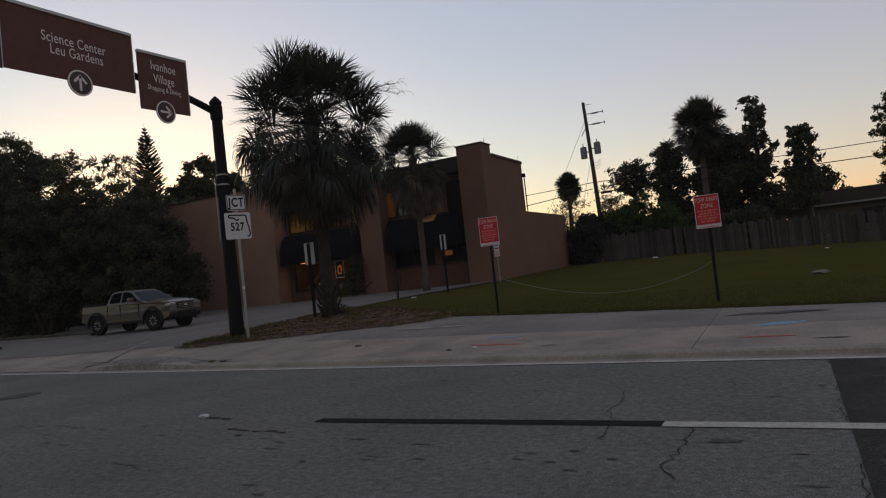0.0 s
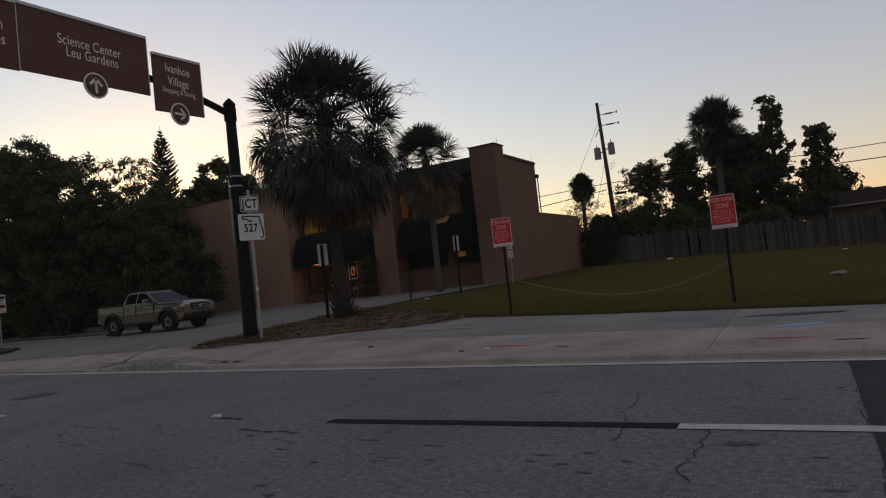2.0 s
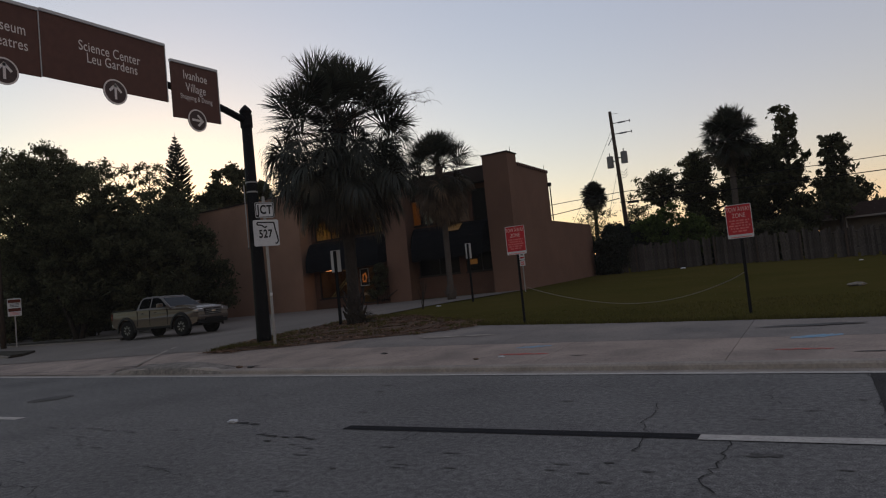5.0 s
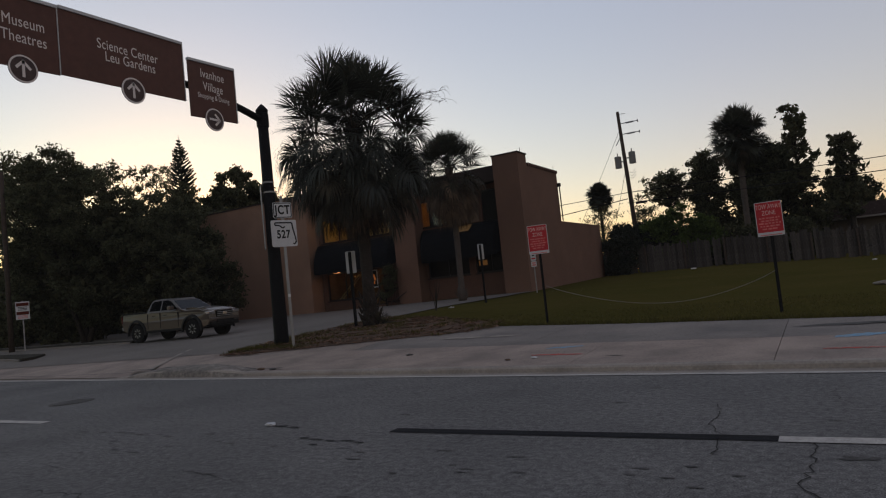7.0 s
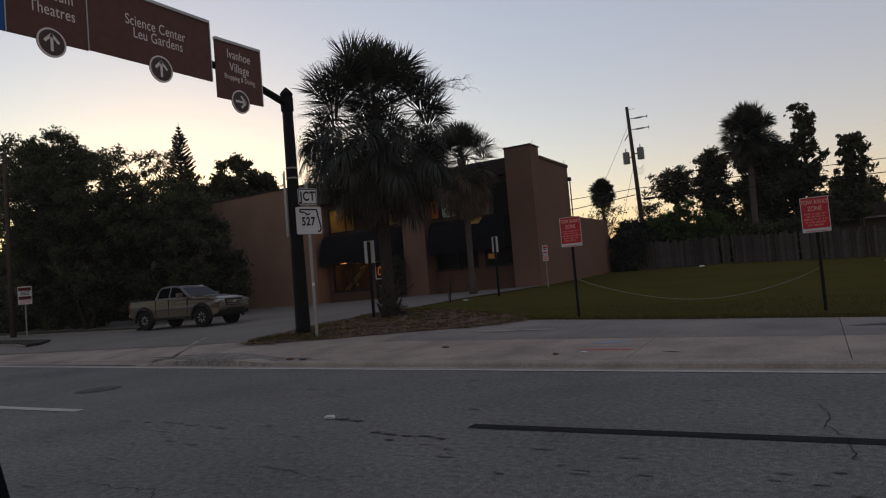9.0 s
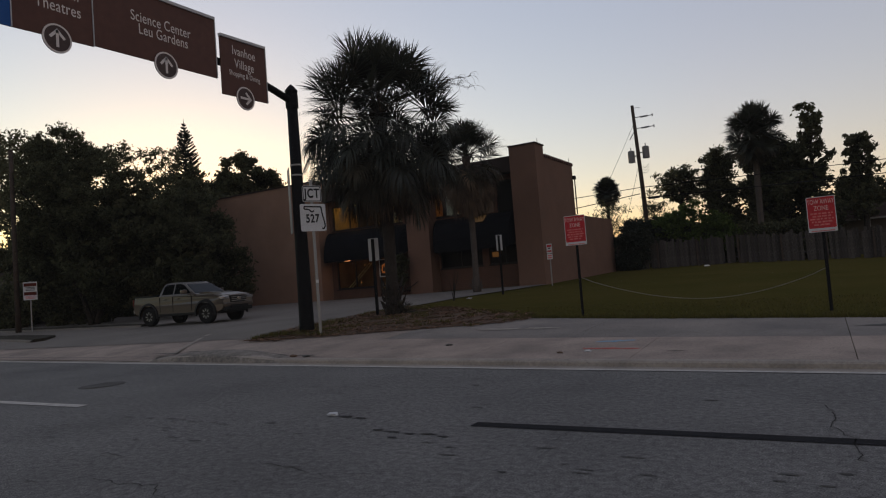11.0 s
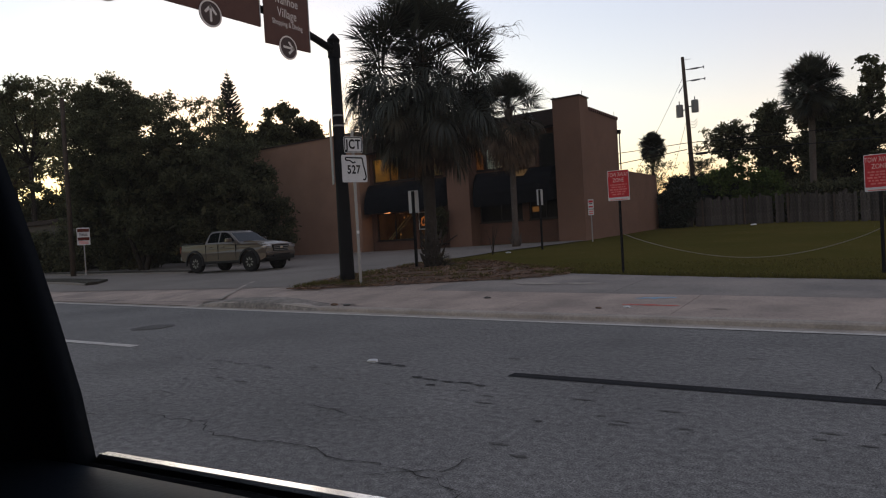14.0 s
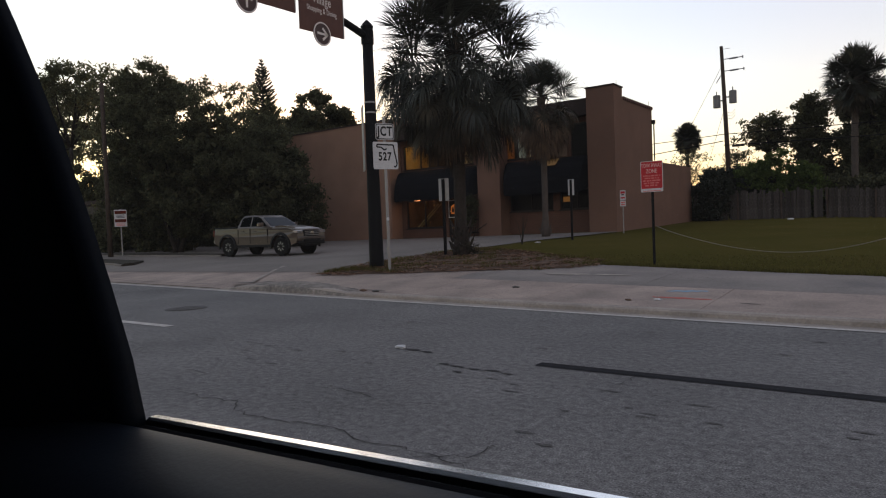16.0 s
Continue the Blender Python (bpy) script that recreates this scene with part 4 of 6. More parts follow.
# ---- route marker on its own post ----
route = thing("route_sign", -10.66, 11.42, land(-10.66, 11.42), "white route marker on a galvanised post", "road sign", rz=61)
zr = land(-10.66, 11.42)
part("post", boxed(-0.03, 0.03, -0.02, 0.02, -0.1, 3.9 - zr), GALV, route)
part("post_label", boxed(-0.032, 0.032, -0.024, -0.02, 1.25, 1.32), SIGN_WHITE, route)


def plate(bm, w, h, z, y=-0.035, r=0.04, t=0.004):
    pts = []
    for cx, cz, a0 in ((w / 2 - r, h / 2 - r, 0), (-w / 2 + r, h / 2 - r, 90), (-w / 2 + r, -h / 2 + r, 180), (w / 2 - r, -h / 2 + r, 270)):
        for k in range(4):
            a = radians(a0 + k * 30)
            pts.append((cx + r * math.cos(a), z + cz + r * math.sin(a)))
    return extrude_profile(bm, pts, y - t, y)


jct = part("junction_plate", plate(bmesh.new(), 0.46, 0.38, 3.56 - zr), SIGN_WHITE, route, "white plate reading JCT")
bm = plate(bmesh.new(), 0.44, 0.36, 3.56 - zr, -0.0395, 0.035, 0.0006)
part("border", bm, LETTER_BLACK, jct)
part("face", plate(bmesh.new(), 0.4, 0.32, 3.56 - zr, -0.0405, 0.03, 0.0006), SIGN_WHITE, jct)
lettering("JCT", 0.3, LETTER_BLACK, jct, Matrix.Translation((0, -0.043, 3.56 - zr)), 0.72, 1.12, bold=0.009)
rt = part("route_plate", plate(bmesh.new(), 0.62, 0.64, 3.0 - zr), SIGN_WHITE, route, "white state route plate reading 527")
lettering("527", 0.27, LETTER_BLACK, rt, Matrix.Translation((-0.02, -0.042, 2.97 - zr)), 0.74, 1.12, bold=0.008)
# outline of the state round the number, as a line
sb = bmesh.new()
def line_shape(bm, pts, w, y, zc):
    for (a, b), (c, d) in zip(pts, pts[1:]):
        l = math.hypot(c - a, d - b)
        nx, nz = -(d - b) / l * w / 2, (c - a) / l * w / 2
        bm.faces.new([bm.verts.new((px, y, zc + pz)) for px, pz in ((a + nx, b + nz), (c + nx, d + nz), (c - nx, d - nz), (a - nx, b - nz))])
line_shape(sb, [(-0.21, 0.26), (-0.21, 0.2), (-0.1, 0.19), (-0.03, 0.13), (0.03, 0.16)], 0.034, -0.0415, 3.0 - zr)
line_shape(sb, [(-0.21, 0.26), (0.2, 0.25), (0.22, 0.1), (0.26, -0.08), (0.28, -0.2), (0.24, -0.27), (0.2, -0.25)], 0.034, -0.0425, 3.0 - zr)
part("state_outline", sb, LETTER_BLACK, rt)


# ---- tow-away signs ----
def tow_sign(x, y, rz, top, h=0.66, label=""):
    z = land(x, y)
    t = thing("tow_away_sign", x, y, z, label, "warning sign", "tow-away signs", rz)
    part("post", tube(bmesh.new(), [(0, 0, -0.1), (0, 0, top - z - 0.1)], 0.03, 4), BLACK_PAINT, t)
    pl = part("plate", plate(bmesh.new(), 0.47, h, top - z - h / 2, -0.034, 0.02), SIGN_WHITE, t)
    part("face", plate(bmesh.new(), 0.445, h - 0.085, top - z - h / 2 + 0.03, -0.0385, 0.015, 0.0006), SIGN_RED, pl, "faded red sign face")
    zt = top - z
    wrng = random.Random(int(x * 100))
    lettering("TOW AWAY", 0.125, LETTER_PINK, pl, Matrix.Translation((0, -0.041, zt - 0.1)), 0.62)
    lettering("ZONE", 0.125, LETTER_PINK, pl, Matrix.Translation((0, -0.041, zt - 0.22)), 0.7)
    for k, w in enumerate((0.36, 0.3, 0.38, 0.34, 0.28)):
        u = -w / 2
        while u < w / 2 - 0.02:
            l = wrng.uniform(0.03, 0.09)
            e = min(w / 2, u + l)
            dz = wrng.uniform(-0.003, 0.003)
            part("text_bar", boxed(u, e, -0.0405, -0.0393, zt - 0.3 - 0.052 * k - 0.03 + dz, zt - 0.3 - 0.052 * k + dz), RED_FADED, pl)
            u = e + wrng.uniform(0.008, 0.025)
    part("foot_bar", boxed(-0.19, 0.19, -0.0405, -0.0393, zt - h + 0.012, zt - h + 0.028), RED_FADED, pl)
    part("bolt", tube(bmesh.new(), [(0, -0.045, zt - 0.05), (0, -0.035, zt - 0.05)], 0.012, 6), GALV, pl)
    return t


tow_sign(-5.12, 13.72, 4, 2.51, label="red tow-away sign on a black post by the lot")
tow_sign(-0.39, 13.75, -2, 2.31, label="red tow-away sign on a leaning black post")

# rope hung between the two posts, its belly in the grass
rp = []
for k in range(25):
    u = k / 24
    x = -5.08 + 4.66 * u
    y = 13.76 + 0.9 * math.sin(math.pi * u)
    z = 1.12 * (1 - u) + 0.98 * u - 0.57 * math.sin(math.pi * u) ** 0.85
    rp.append((x, y, z))
tagged(part("rope", piped(rp, 0.008, 6), ROPE), "pale rope sagging between two sign posts", "rope")


# ---- plain signs seen from behind ----
def back_sign(x, y, z_low, z_top, rz, label, width=0.34):
    z = land(x, y)
    t = thing("post_sign", x, y, z, label, "sign", "signs seen from behind", rz)
    part("post", boxed(-0.038, 0.038, -0.038, 0.03, -0.1, z_top - z - 0.02), BLACK_PAINT, t)
    part("plate", plate(bmesh.new(), width, z_top - z_low, (z_top + z_low) / 2 - z, 0.036, 0.02), SIGN_WHITE, t, "plain white back of a sign")
    return t


back_sign(-12.17, 15.8, 2.06, 2.74, 10, "white sign back on a black post in mulch")
back_sign(-11.83, 24.1, 2.35, 2.99, 10, "white sign back on a black post in grass", 0.25)

# small notice by the building wall, and notice by the drive
sn = thing("notice_sign", -11.6, 29.2, land(-11.6, 29.2), "small white notice with red blocks on a galvanised post", "sign", rz=12)
part("post", boxed(-0.025, 0.025, -0.02, 0.02, -0.1, 1.98), GALV, sn)
up = part("plate", plate(bmesh.new(), 0.26, 0.45, 1.75, -0.025, 0.015), SIGN_WHITE, sn)
for k, (w, h) in enumerate(((0.2, 0.1), (0.12, 0.05), (0.2, 0.07))):
    part("text_bar", boxed(-w / 2, w / 2, -0.0315, -0.0295, 1.92 - 0.13 * k - h, 1.92 - 0.13 * k), SIGN_RED if k != 1 else LETTER_BLACK, up)
dn = part("plate", plate(bmesh.new(), 0.26, 0.26, 1.36, -0.025, 0.015), SIGN_WHITE, sn)
for k in range(2):
    part("text_bar", boxed(-0.09, 0.09, -0.0315, -0.0295, 1.44 - 0.1 * k - 0.06, 1.44 - 0.1 * k), RED_FADED, dn)
ls = thing("parking_notice", -35.6, 18.2, land(-35.6, 18.2), "white parking notice with red bands on grey post", "sign", rz=55)
part("post", boxed(-0.03, 0.03, -0.02, 0.02, -0.1, 2.6), GALV, ls)
lp = part("plate", plate(bmesh.new(), 0.62, 0.92, 2.1, -0.03, 0.02), SIGN_WHITE, ls)
part("red_band", boxed(-0.28, 0.28, -0.037, -0.0345, 2.33, 2.5), RED_LENS, lp)
part("red_band", boxed(-0.28, 0.28, -0.037, -0.0345, 1.88, 2.05), RED_LENS, lp)
for k in range(3):
    part("text_bar", boxed(-0.2, 0.2, -0.037, -0.0345, 2.12 + 0.07 * k, 2.15 + 0.07 * k), LETTER_BLACK, lp)
    part("text_bar", boxed(-0.22, 0.22, -0.037, -0.0345, 1.7 + 0.06 * k, 1.725 + 0.06 * k), RED_FADED, lp)
wp = thing("wooden_pole", -36.33, 17.92, land(-36.33, 17.92), "dark weathered wooden utility pole", "utility pole")
part("shaft", piped([(0, 0, -0.2), (0, 0, 4), (0.02, 0, 9.5)], [0.14, 0.12, 0.1], 10), POLE_WOOD, wp, smooth=True)


# ---- pickup truck, nose towards +x ----
def pickup(x, y, z):
    t = thing("pickup_truck", x, y, z, "tan four-door pickup truck parked in the drive", "truck")
    FA, RA, HW = 1.62, -1.62, 0.93   # axles and half width
    def arc(cx, r, n=9):
        return [(cx + r * math.cos(math.pi * k / n), 0.42 + r * math.sin(math.pi * k / n)) for k in range(n + 1)]
    outline = [(2.48, 0.55), *arc(FA, 0.5), (RA + 0.55, 0.48), *arc(RA, 0.5), (-2.46, 0.6), (-2.5, 0.75), (-2.52, 1.2), (-2.48, 1.26), (-1.0, 1.24), (0.9, 1.22), (1.05, 1.24), (2.1, 1.18), (2.42, 1.11), (2.52, 0.98), (2.54, 0.75)]
    bm = extrude_profile(bmesh.new(), outline, -HW, HW)
    bmesh.ops.bevel(bm, geom=[e for e in bm.edges if abs(e.verts[0].co.y) > 0.9 and abs(e.verts[1].co.y) > 0.9 and (e.verts[0].co.y * e.verts[1].co.y > 0) and min(e.verts[0].co.z, e.verts[1].co.z) > 0.9], offset=0.06, segments=3, affect="EDGES")
    # the nose narrows
    for v in bm.verts:
        if v.co.x > 1.9:
            v.co.y *= 1 - 0.07 * ((v.co.x - 1.9) / 0.63) ** 2
    # the sides swell to a shoulder line below the windows
    for zz in (0.74, 1.0):
        bmesh.ops.bisect_plane(bm, geom=bm.verts[:] + bm.edges[:] + bm.faces[:], plane_co=(0, 0, zz), plane_no=(0, 0, 1))
    for v in bm.verts:
        v.co.y *= 1 - (0.12 * (v.co.z - 1.0) if v.co.z > 1.0 else 0.045 * min(0.26, 1.0 - v.co.z))
    part("body", bm, PAINT_TAN, t)
    # bed opening
    part("bed_floor", boxed(-2.44, -1.06, -0.74, 0.74, 1.262, 1.275), PLASTIC, t)
    for s in (-1, 1):
        part("bed_rail", boxed(-2.5, -1.05, min(s * 0.74, s * 0.9), max(s * 0.74, s * 0.9), 1.262, 1.315, bevel=0.015), PLASTIC, t)
    # hood bulge
    bm = extrude_profile(bmesh.new(), [(0.95, 1.2), (1.05, 1.3), (1.5, 1.29), (2.15, 1.2), (2.42, 1.08), (2.3, 1.0)], -0.62, 0.62)
    bmesh.ops.bevel(bm, geom=bm.edges[:], offset=0.03, segments=2, affect="EDGES")
    part("hood", bm, PAINT_TAN, t)
    # cab, narrowing to the roof
    def cab_half(zz):
        return 0.89 - 0.23 * (zz - 1.22) / 0.57
    prof = [(-1.0, 1.2), (-0.93, 1.5), (-0.85, 1.72), (-0.72, 1.78), (-0.2, 1.795), (0.22, 1.77), (0.4, 1.71), (1.08, 1.24), (1.0, 1.2)]
    bm = bmesh.new()
    a = [bm.verts.new((px, -cab_half(pz), pz)) for px, pz in prof]
    b = [bm.verts.new((px, cab_half(pz), pz)) for px, pz in prof]
    bm.faces.new(a)
    bm.faces.new(b[::-1])
    for i in range(len(prof)):
        bm.faces.new((a[i], b[i], b[(i + 1) % len(prof)], a[(i + 1) % len(prof)]))
    bmesh.ops.bevel(bm, geom=[e for e in bm.edges if min(v.co.z for v in e.verts) > 1.45], offset=0.035, segments=2, affect="EDGES")
    part("cab", bm, PAINT_TAN, t)
    def pane(name, pts, s, push=0.006):
        bm = bmesh.new()
        out = [bm.verts.new((px, s * (cab_half(pz) + push), pz)) for px, pz in pts]
        inn = [bm.verts.new((px, s * (cab_half(pz) - 0.01), pz)) for px, pz in pts]
        bm.faces.new(out)
        bm.faces.new(inn[::-1])
        for i in range(len(pts)):
            bm.faces.new((out[i], inn[i], inn[(i + 1) % len(pts)], out[(i + 1) % len(pts)]))
        return part(name, bm, GLASS_SIDE, t)
    for s in (-1, 1):
        pane("rear_side_window", [(-0.84, 1.3), (-0.78, 1.64), (-0.66, 1.71), (-0.22, 1.72), (-0.2, 1.3)], s)
        pane("front_side_window", [(-0.13, 1.3), (-0.14, 1.72), (0.15, 1.71), (0.36, 1.64), (0.8, 1.32), (0.78, 1.3)], s)
        for dx in (-0.17, 0.88, -0.92):
            part("door_seam", boxed(dx - 0.006, dx + 0.006, min(s * 0.88, s * (HW + 0.002)), max(s * 0.88, s * (HW + 0.002)), 0.56, 1.2), PLASTIC, t)
        for dx in (-0.75, 0.0):
            part("door_handle", boxed(dx, dx + 0.2, min(s * HW, s * (HW + 0.035)), max(s * HW, s * (HW + 0.035)), 1.08, 1.12, bevel=0.01), PAINT_TAN, t)
        mirror = part("mirror", boxed(0.55, 0.72, min(s * 0.93, s * 1.18), max(s * 0.93, s * 1.18), 1.27, 1.45, bevel=0.04), PAINT_TAN, t)
        part("mirror_glass", boxed(0.535, 0.55, min(s * 0.98, s * 1.15), max(s * 0.98, s * 1.15), 1.3, 1.42), CHROME, mirror)
        for cx in (FA, RA):
            bm = bmesh.new()
            r0, r1 = 0.49, 0.57
            pr = None
            for k in range(13):
                a_ = math.pi * (k / 12 * 1.12 - 0.06)
                ring = [bm.verts.new((cx + r * math.cos(a_), yy, 0.42 + r * math.sin(a_))) for r, yy in ((r0, s * (HW - 0.03)), (r0, s * (HW + 0.045)), (r1, s * (HW + 0.03)), (r1 + 0.02, s * (HW - 0.03)))]
                if pr:
                    for j in range(3):
                        bm.faces.new((pr[j], pr[j + 1], ring[j + 1], ring[j]))
                pr = ring
            part("fender_flare", bm, PLASTIC, t)
            part("wheel_well", boxed(cx - 0.47, cx + 0.47, min(s * 0.35, s * 0.6), max(s * 0.35, s * 0.6), 0.42, 0.9), PLASTIC, t)
        head = part("headlight", boxed(2.2, 2.555, min(s * 0.52, s * 0.885), max(s * 0.52, s * 0.885), 0.94, 1.07, bevel=0.03), LAMP_GLASS, t)
        part("fog_lamp", piped([(2.5, s * 0.68, 0.66), (2.56, s * 0.68, 0.66)], 0.05, 12), LAMP_GLASS, t)
        part("tail_lamp", boxed(-2.54, -2.46, min(s * 0.78, s * 0.945), max(s * 0.78, s * 0.945), 0.9, 1.2, bevel=0.02), RED_LENS, t)
        part("sill_step", boxed(-1.05, 1.05, min(s * 0.82, s * 0.94), max(s * 0.82, s * 0.94), 0.4, 0.5, bevel=0.02), PLASTIC, t)
    # windscreen and rear window
    def screen(name, x0, z0, x1, z1, inset):
        bm = bmesh.new()
        nx, nz = (z1 - z0), -(x1 - x0)
        l = math.hypot(nx, nz)
        nx, nz = nx / l * 0.008, nz / l * 0.008
        if x0 < 0:
            nx, nz = -nx if nx > 0 else nx, abs(nz)
        q = [(x0, -cab_half(z0) + inset, z0), (x0, cab_half(z0) - inset, z0), (x1, cab_half(z1) - inset, z1), (x1, -cab_half(z1) + inset, z1)]
        o = [bm.verts.new((p[0] + abs(nx) * (1 if x0 > 0 else -1), p[1], p[2] + abs(nz))) for p in q]
        i = [bm.verts.new((p[0] - 0.02 * (1 if x0 > 0 else -1), p[1], p[2] - 0.02)) for p in q]
        bm.faces.new(o)
        bm.faces.new(i[::-1])
        for k in range(4):
            bm.faces.new((o[k], i[k], i[(k + 1) % 4], o[(k + 1) % 4]))
        part(name, bm, GLASS_CAR, t)
    screen("windscreen", 1.02, 1.282, 0.45, 1.675, 0.05)
    screen("rear_window", -0.97, 1.32, -0.88, 1.62, 0.12)
    # grille, bumper, skid plate
    gr = part("grille", boxed(2.42, 2.56, -0.46, 0.46, 0.8, 1.06, bevel=0.04), PLASTIC, t, "dark grille with a pale surround")
    for k in range(3):
        part("grille_bar", boxed(2.555, 2.575, -0.42, 0.42, 0.84 + 0.075 * k, 0.865 + 0.075 * k), GALV, gr)
    part("grille_surround", boxed(2.52, 2.57, -0.5, 0.5, 1.06, 1.09, bevel=0.01), PAINT_TAN, gr)
    part("badge", boxed(2.575, 2.585, -0.1, 0.1, 0.9, 1.0, bevel=0.004), CHROME, gr)
    part("front_bumper", boxed(2.3, 2.6, -0.84, 0.84, 0.62, 0.8, bevel=0.06), PAINT_TAN, t)
    part("lower_bumper", boxed(2.3, 2.585, -0.8, 0.8, 0.46, 0.63, bevel=0.05), PLASTIC, t)
    part("air_intake", boxed(2.56, 2.612, -0.5, 0.5, 0.57, 0.7, bevel=0.01), PLASTIC, t)
    part("skid_plate", boxed(2.3, 2.5, -0.6, 0.6, 0.4, 0.54, bevel=0.03), PLASTIC, t)
    part("rear_bumper", boxed(-2.62, -2.47, -0.86, 0.86, 0.58, 0.74, bevel=0.03), GALV, t)
    part("chassis", boxed(-2.45, 2.3, -0.5, 0.5, 0.38, 0.56), PLASTIC, t)
    # wheels: one built, three copied
    def wheel(px, py, s):
        prof = [(0.11, 0.22), (0.125, 0.31), (0.12, 0.375), (0.09, 0.41), (-0.09, 0.41), (-0.12, 0.375), (-0.125, 0.31), (-0.11, 0.22)]
        bm = bmesh.new()
        n = 28
        rows = [[bm.verts.new((r * math.cos(k * math.tau / n), yy, r * math.sin(k * math.tau / n))) for k in range(n)] for yy, r in prof]
        for a_, b_ in zip(rows, rows[1:]):
            for k in range(n):
                bm.faces.new((a_[k], a_[(k + 1) % n], b_[(k + 1) % n], b_[k]))
        ty = part("tyre", bm, TYRE, t)
        ty.location = (px, py, 0.41)
        rim = part("rim", piped([(0, -0.1, 0), (0, 0.1, 0)], 0.235, 24), PLASTIC, ty)
        for k in range(8):
            sp = bmesh.new()
            box(sp, 0.1, 0.205, s * 0.1 - 0.012, s * 0.1 + 0.012, -0.02, 0.02)
            bmesh.ops.rotate(sp, verts=sp.verts[:], cent=(0, 0, 0), matrix=Matrix.Rotation(k * math.tau / 8, 3, "Y"))
            part("spoke", sp, ALLOY, ty)
        part("hub", piped([(0, s * 0.09, 0), (0, s * 0.125, 0)], 0.05, 10), PLASTIC, ty)
    for cx in (FA, RA):
        for s in (-1, 1):
            wheel(cx, s * 0.8, s)
    return t


GLASS_SIDE = node_mat("dark_side_window", (0.004, 0.005, 0.005), 0.3, vary=0.05, spec=0.0)
GLASS_CAR = node_mat("dark_car_window", (0.011, 0.014, 0.017), 0.12, vary=0.05, spec=0.06)
truck = pickup(-23.0, 17.9, land(-23.0, 17.9))
truck.matrix_world = pose(-23.0, 17.9, land(-23.0, 17.9) + 0.014, 0, 0, 2.6) @ Matrix.Diagonal((1.0, 0.91, 0.955, 1))


# ---- palms ----
def fan_leaf(rng, foot, az, el, stem, blade, sag, hang, count, width, fold=0.35):
    """A fan leaf that bends under its weight: an arching stalk, a curved rib and leaflets that hang at their tips."""
    v, f = [], []
    d = Vector((math.cos(el) * math.cos(az), math.cos(el) * math.sin(az), math.sin(el)))
    p = Vector(foot)
    down = Vector((0, 0, -1))
    side = Vector((-math.sin(az), math.cos(az), rng.uniform(-1.1, 1.1))).normalized()
    prev = None
    for k in range(6):
        w = 0.024 - 0.002 * k
        up = side.cross(d).normalized()
        i = len(v)
        v += [tuple(p - side * w), tuple(p + up * (w * 0.6)), tuple(p + side * w)]
        if prev is not None:
            f += [(prev, prev + 1, i + 1, i), (prev + 1, prev + 2, i + 2, i + 1), (prev + 2, prev, i, i + 2)]
        prev = i
        if k < 5:
            d = (d + down * (sag * 0.07)).normalized()
            p = p + d * (stem / 5)
    rib = []
    for k in range(7):
        rib.append((p.copy(), d.copy()))
        d = (d + down * (sag * 0.11)).normalized()
        p = p + d * (blade * 0.075)
    for k in range(count):
        sg = 1 if k % 2 else -1
        u = (k // 2 + 0.5) / (count / 2)
        q, dd = rib[min(6, int(u * 6.99))]
        sd = (side - dd * side.dot(dd)).normalized()
        up = sd.cross(dd).normalized()
        if up.z < 0:
            up = -up
        a = radians(118 - 108 * u) + rng.uniform(-0.07, 0.07)
        ld = (dd * math.cos(a) + (sd * sg * math.cos(fold) + up * math.sin(fold)) * math.sin(a)).normalized()
        l = blade * (0.72 + 0.28 * math.sin(math.pi * min(1, u + 0.15))) * rng.uniform(0.82, 1.1)
        fall = hang * rng.uniform(0.7, 1.4)
        ws = ld.cross(up)
        ws = ws.normalized() if ws.length > 0.05 else sd
        pp, i = q.copy(), len(v)
        for j, w in enumerate((0.55, 1.0, 0.8, 0.5, 0.1)):
            v += [tuple(pp - ws * (w * width)), tuple(pp + ws * (w * width) + up * (0.3 * w * width))]
            ld = (ld + down * (fall * 0.1 * (j + 0.4))).normalized()
            pp = pp + ld * (l / 4)
        for j in range(4):
            o = i + 2 * j
            f.append((o, o + 1, o + 3, o + 2))
    return v, f


def whorl(rng, t, foot, number, el0, el1, stem, blade, sag, hang, count, width, mats, drop=0.0, spin=0.0, ease=1.0):
    """Leaves round the stem from el0 down to el1 degrees; the lower they sit, the more they hang."""
    for k in range(number):
        u = (k / max(1, number - 1))
        s = rng.uniform(0.84, 1.12)
        z = foot[2] - drop * u
        v, f = fan_leaf(rng, (foot[0], foot[1], z), k * 2.39996 + spin + rng.uniform(-0.25, 0.25), radians(el0 + (el1 - el0) * u ** ease + rng.uniform(-6, 6)), stem * s * (0.86 + 0.2 * u), blade * rng.uniform(0.88, 1.1), (sag[0] + (sag[1] - sag[0]) * u) * rng.uniform(0.75, 1.3), (hang[0] + (hang[1] - hang[0]) * u) * rng.uniform(0.8, 1.25), count, width, rng.uniform(0.15, 0.5))
        raw("frond", v, f, mats[min(len(mats) - 1, int(u * len(mats) * rng.uniform(0.75, 1.1)))], t)


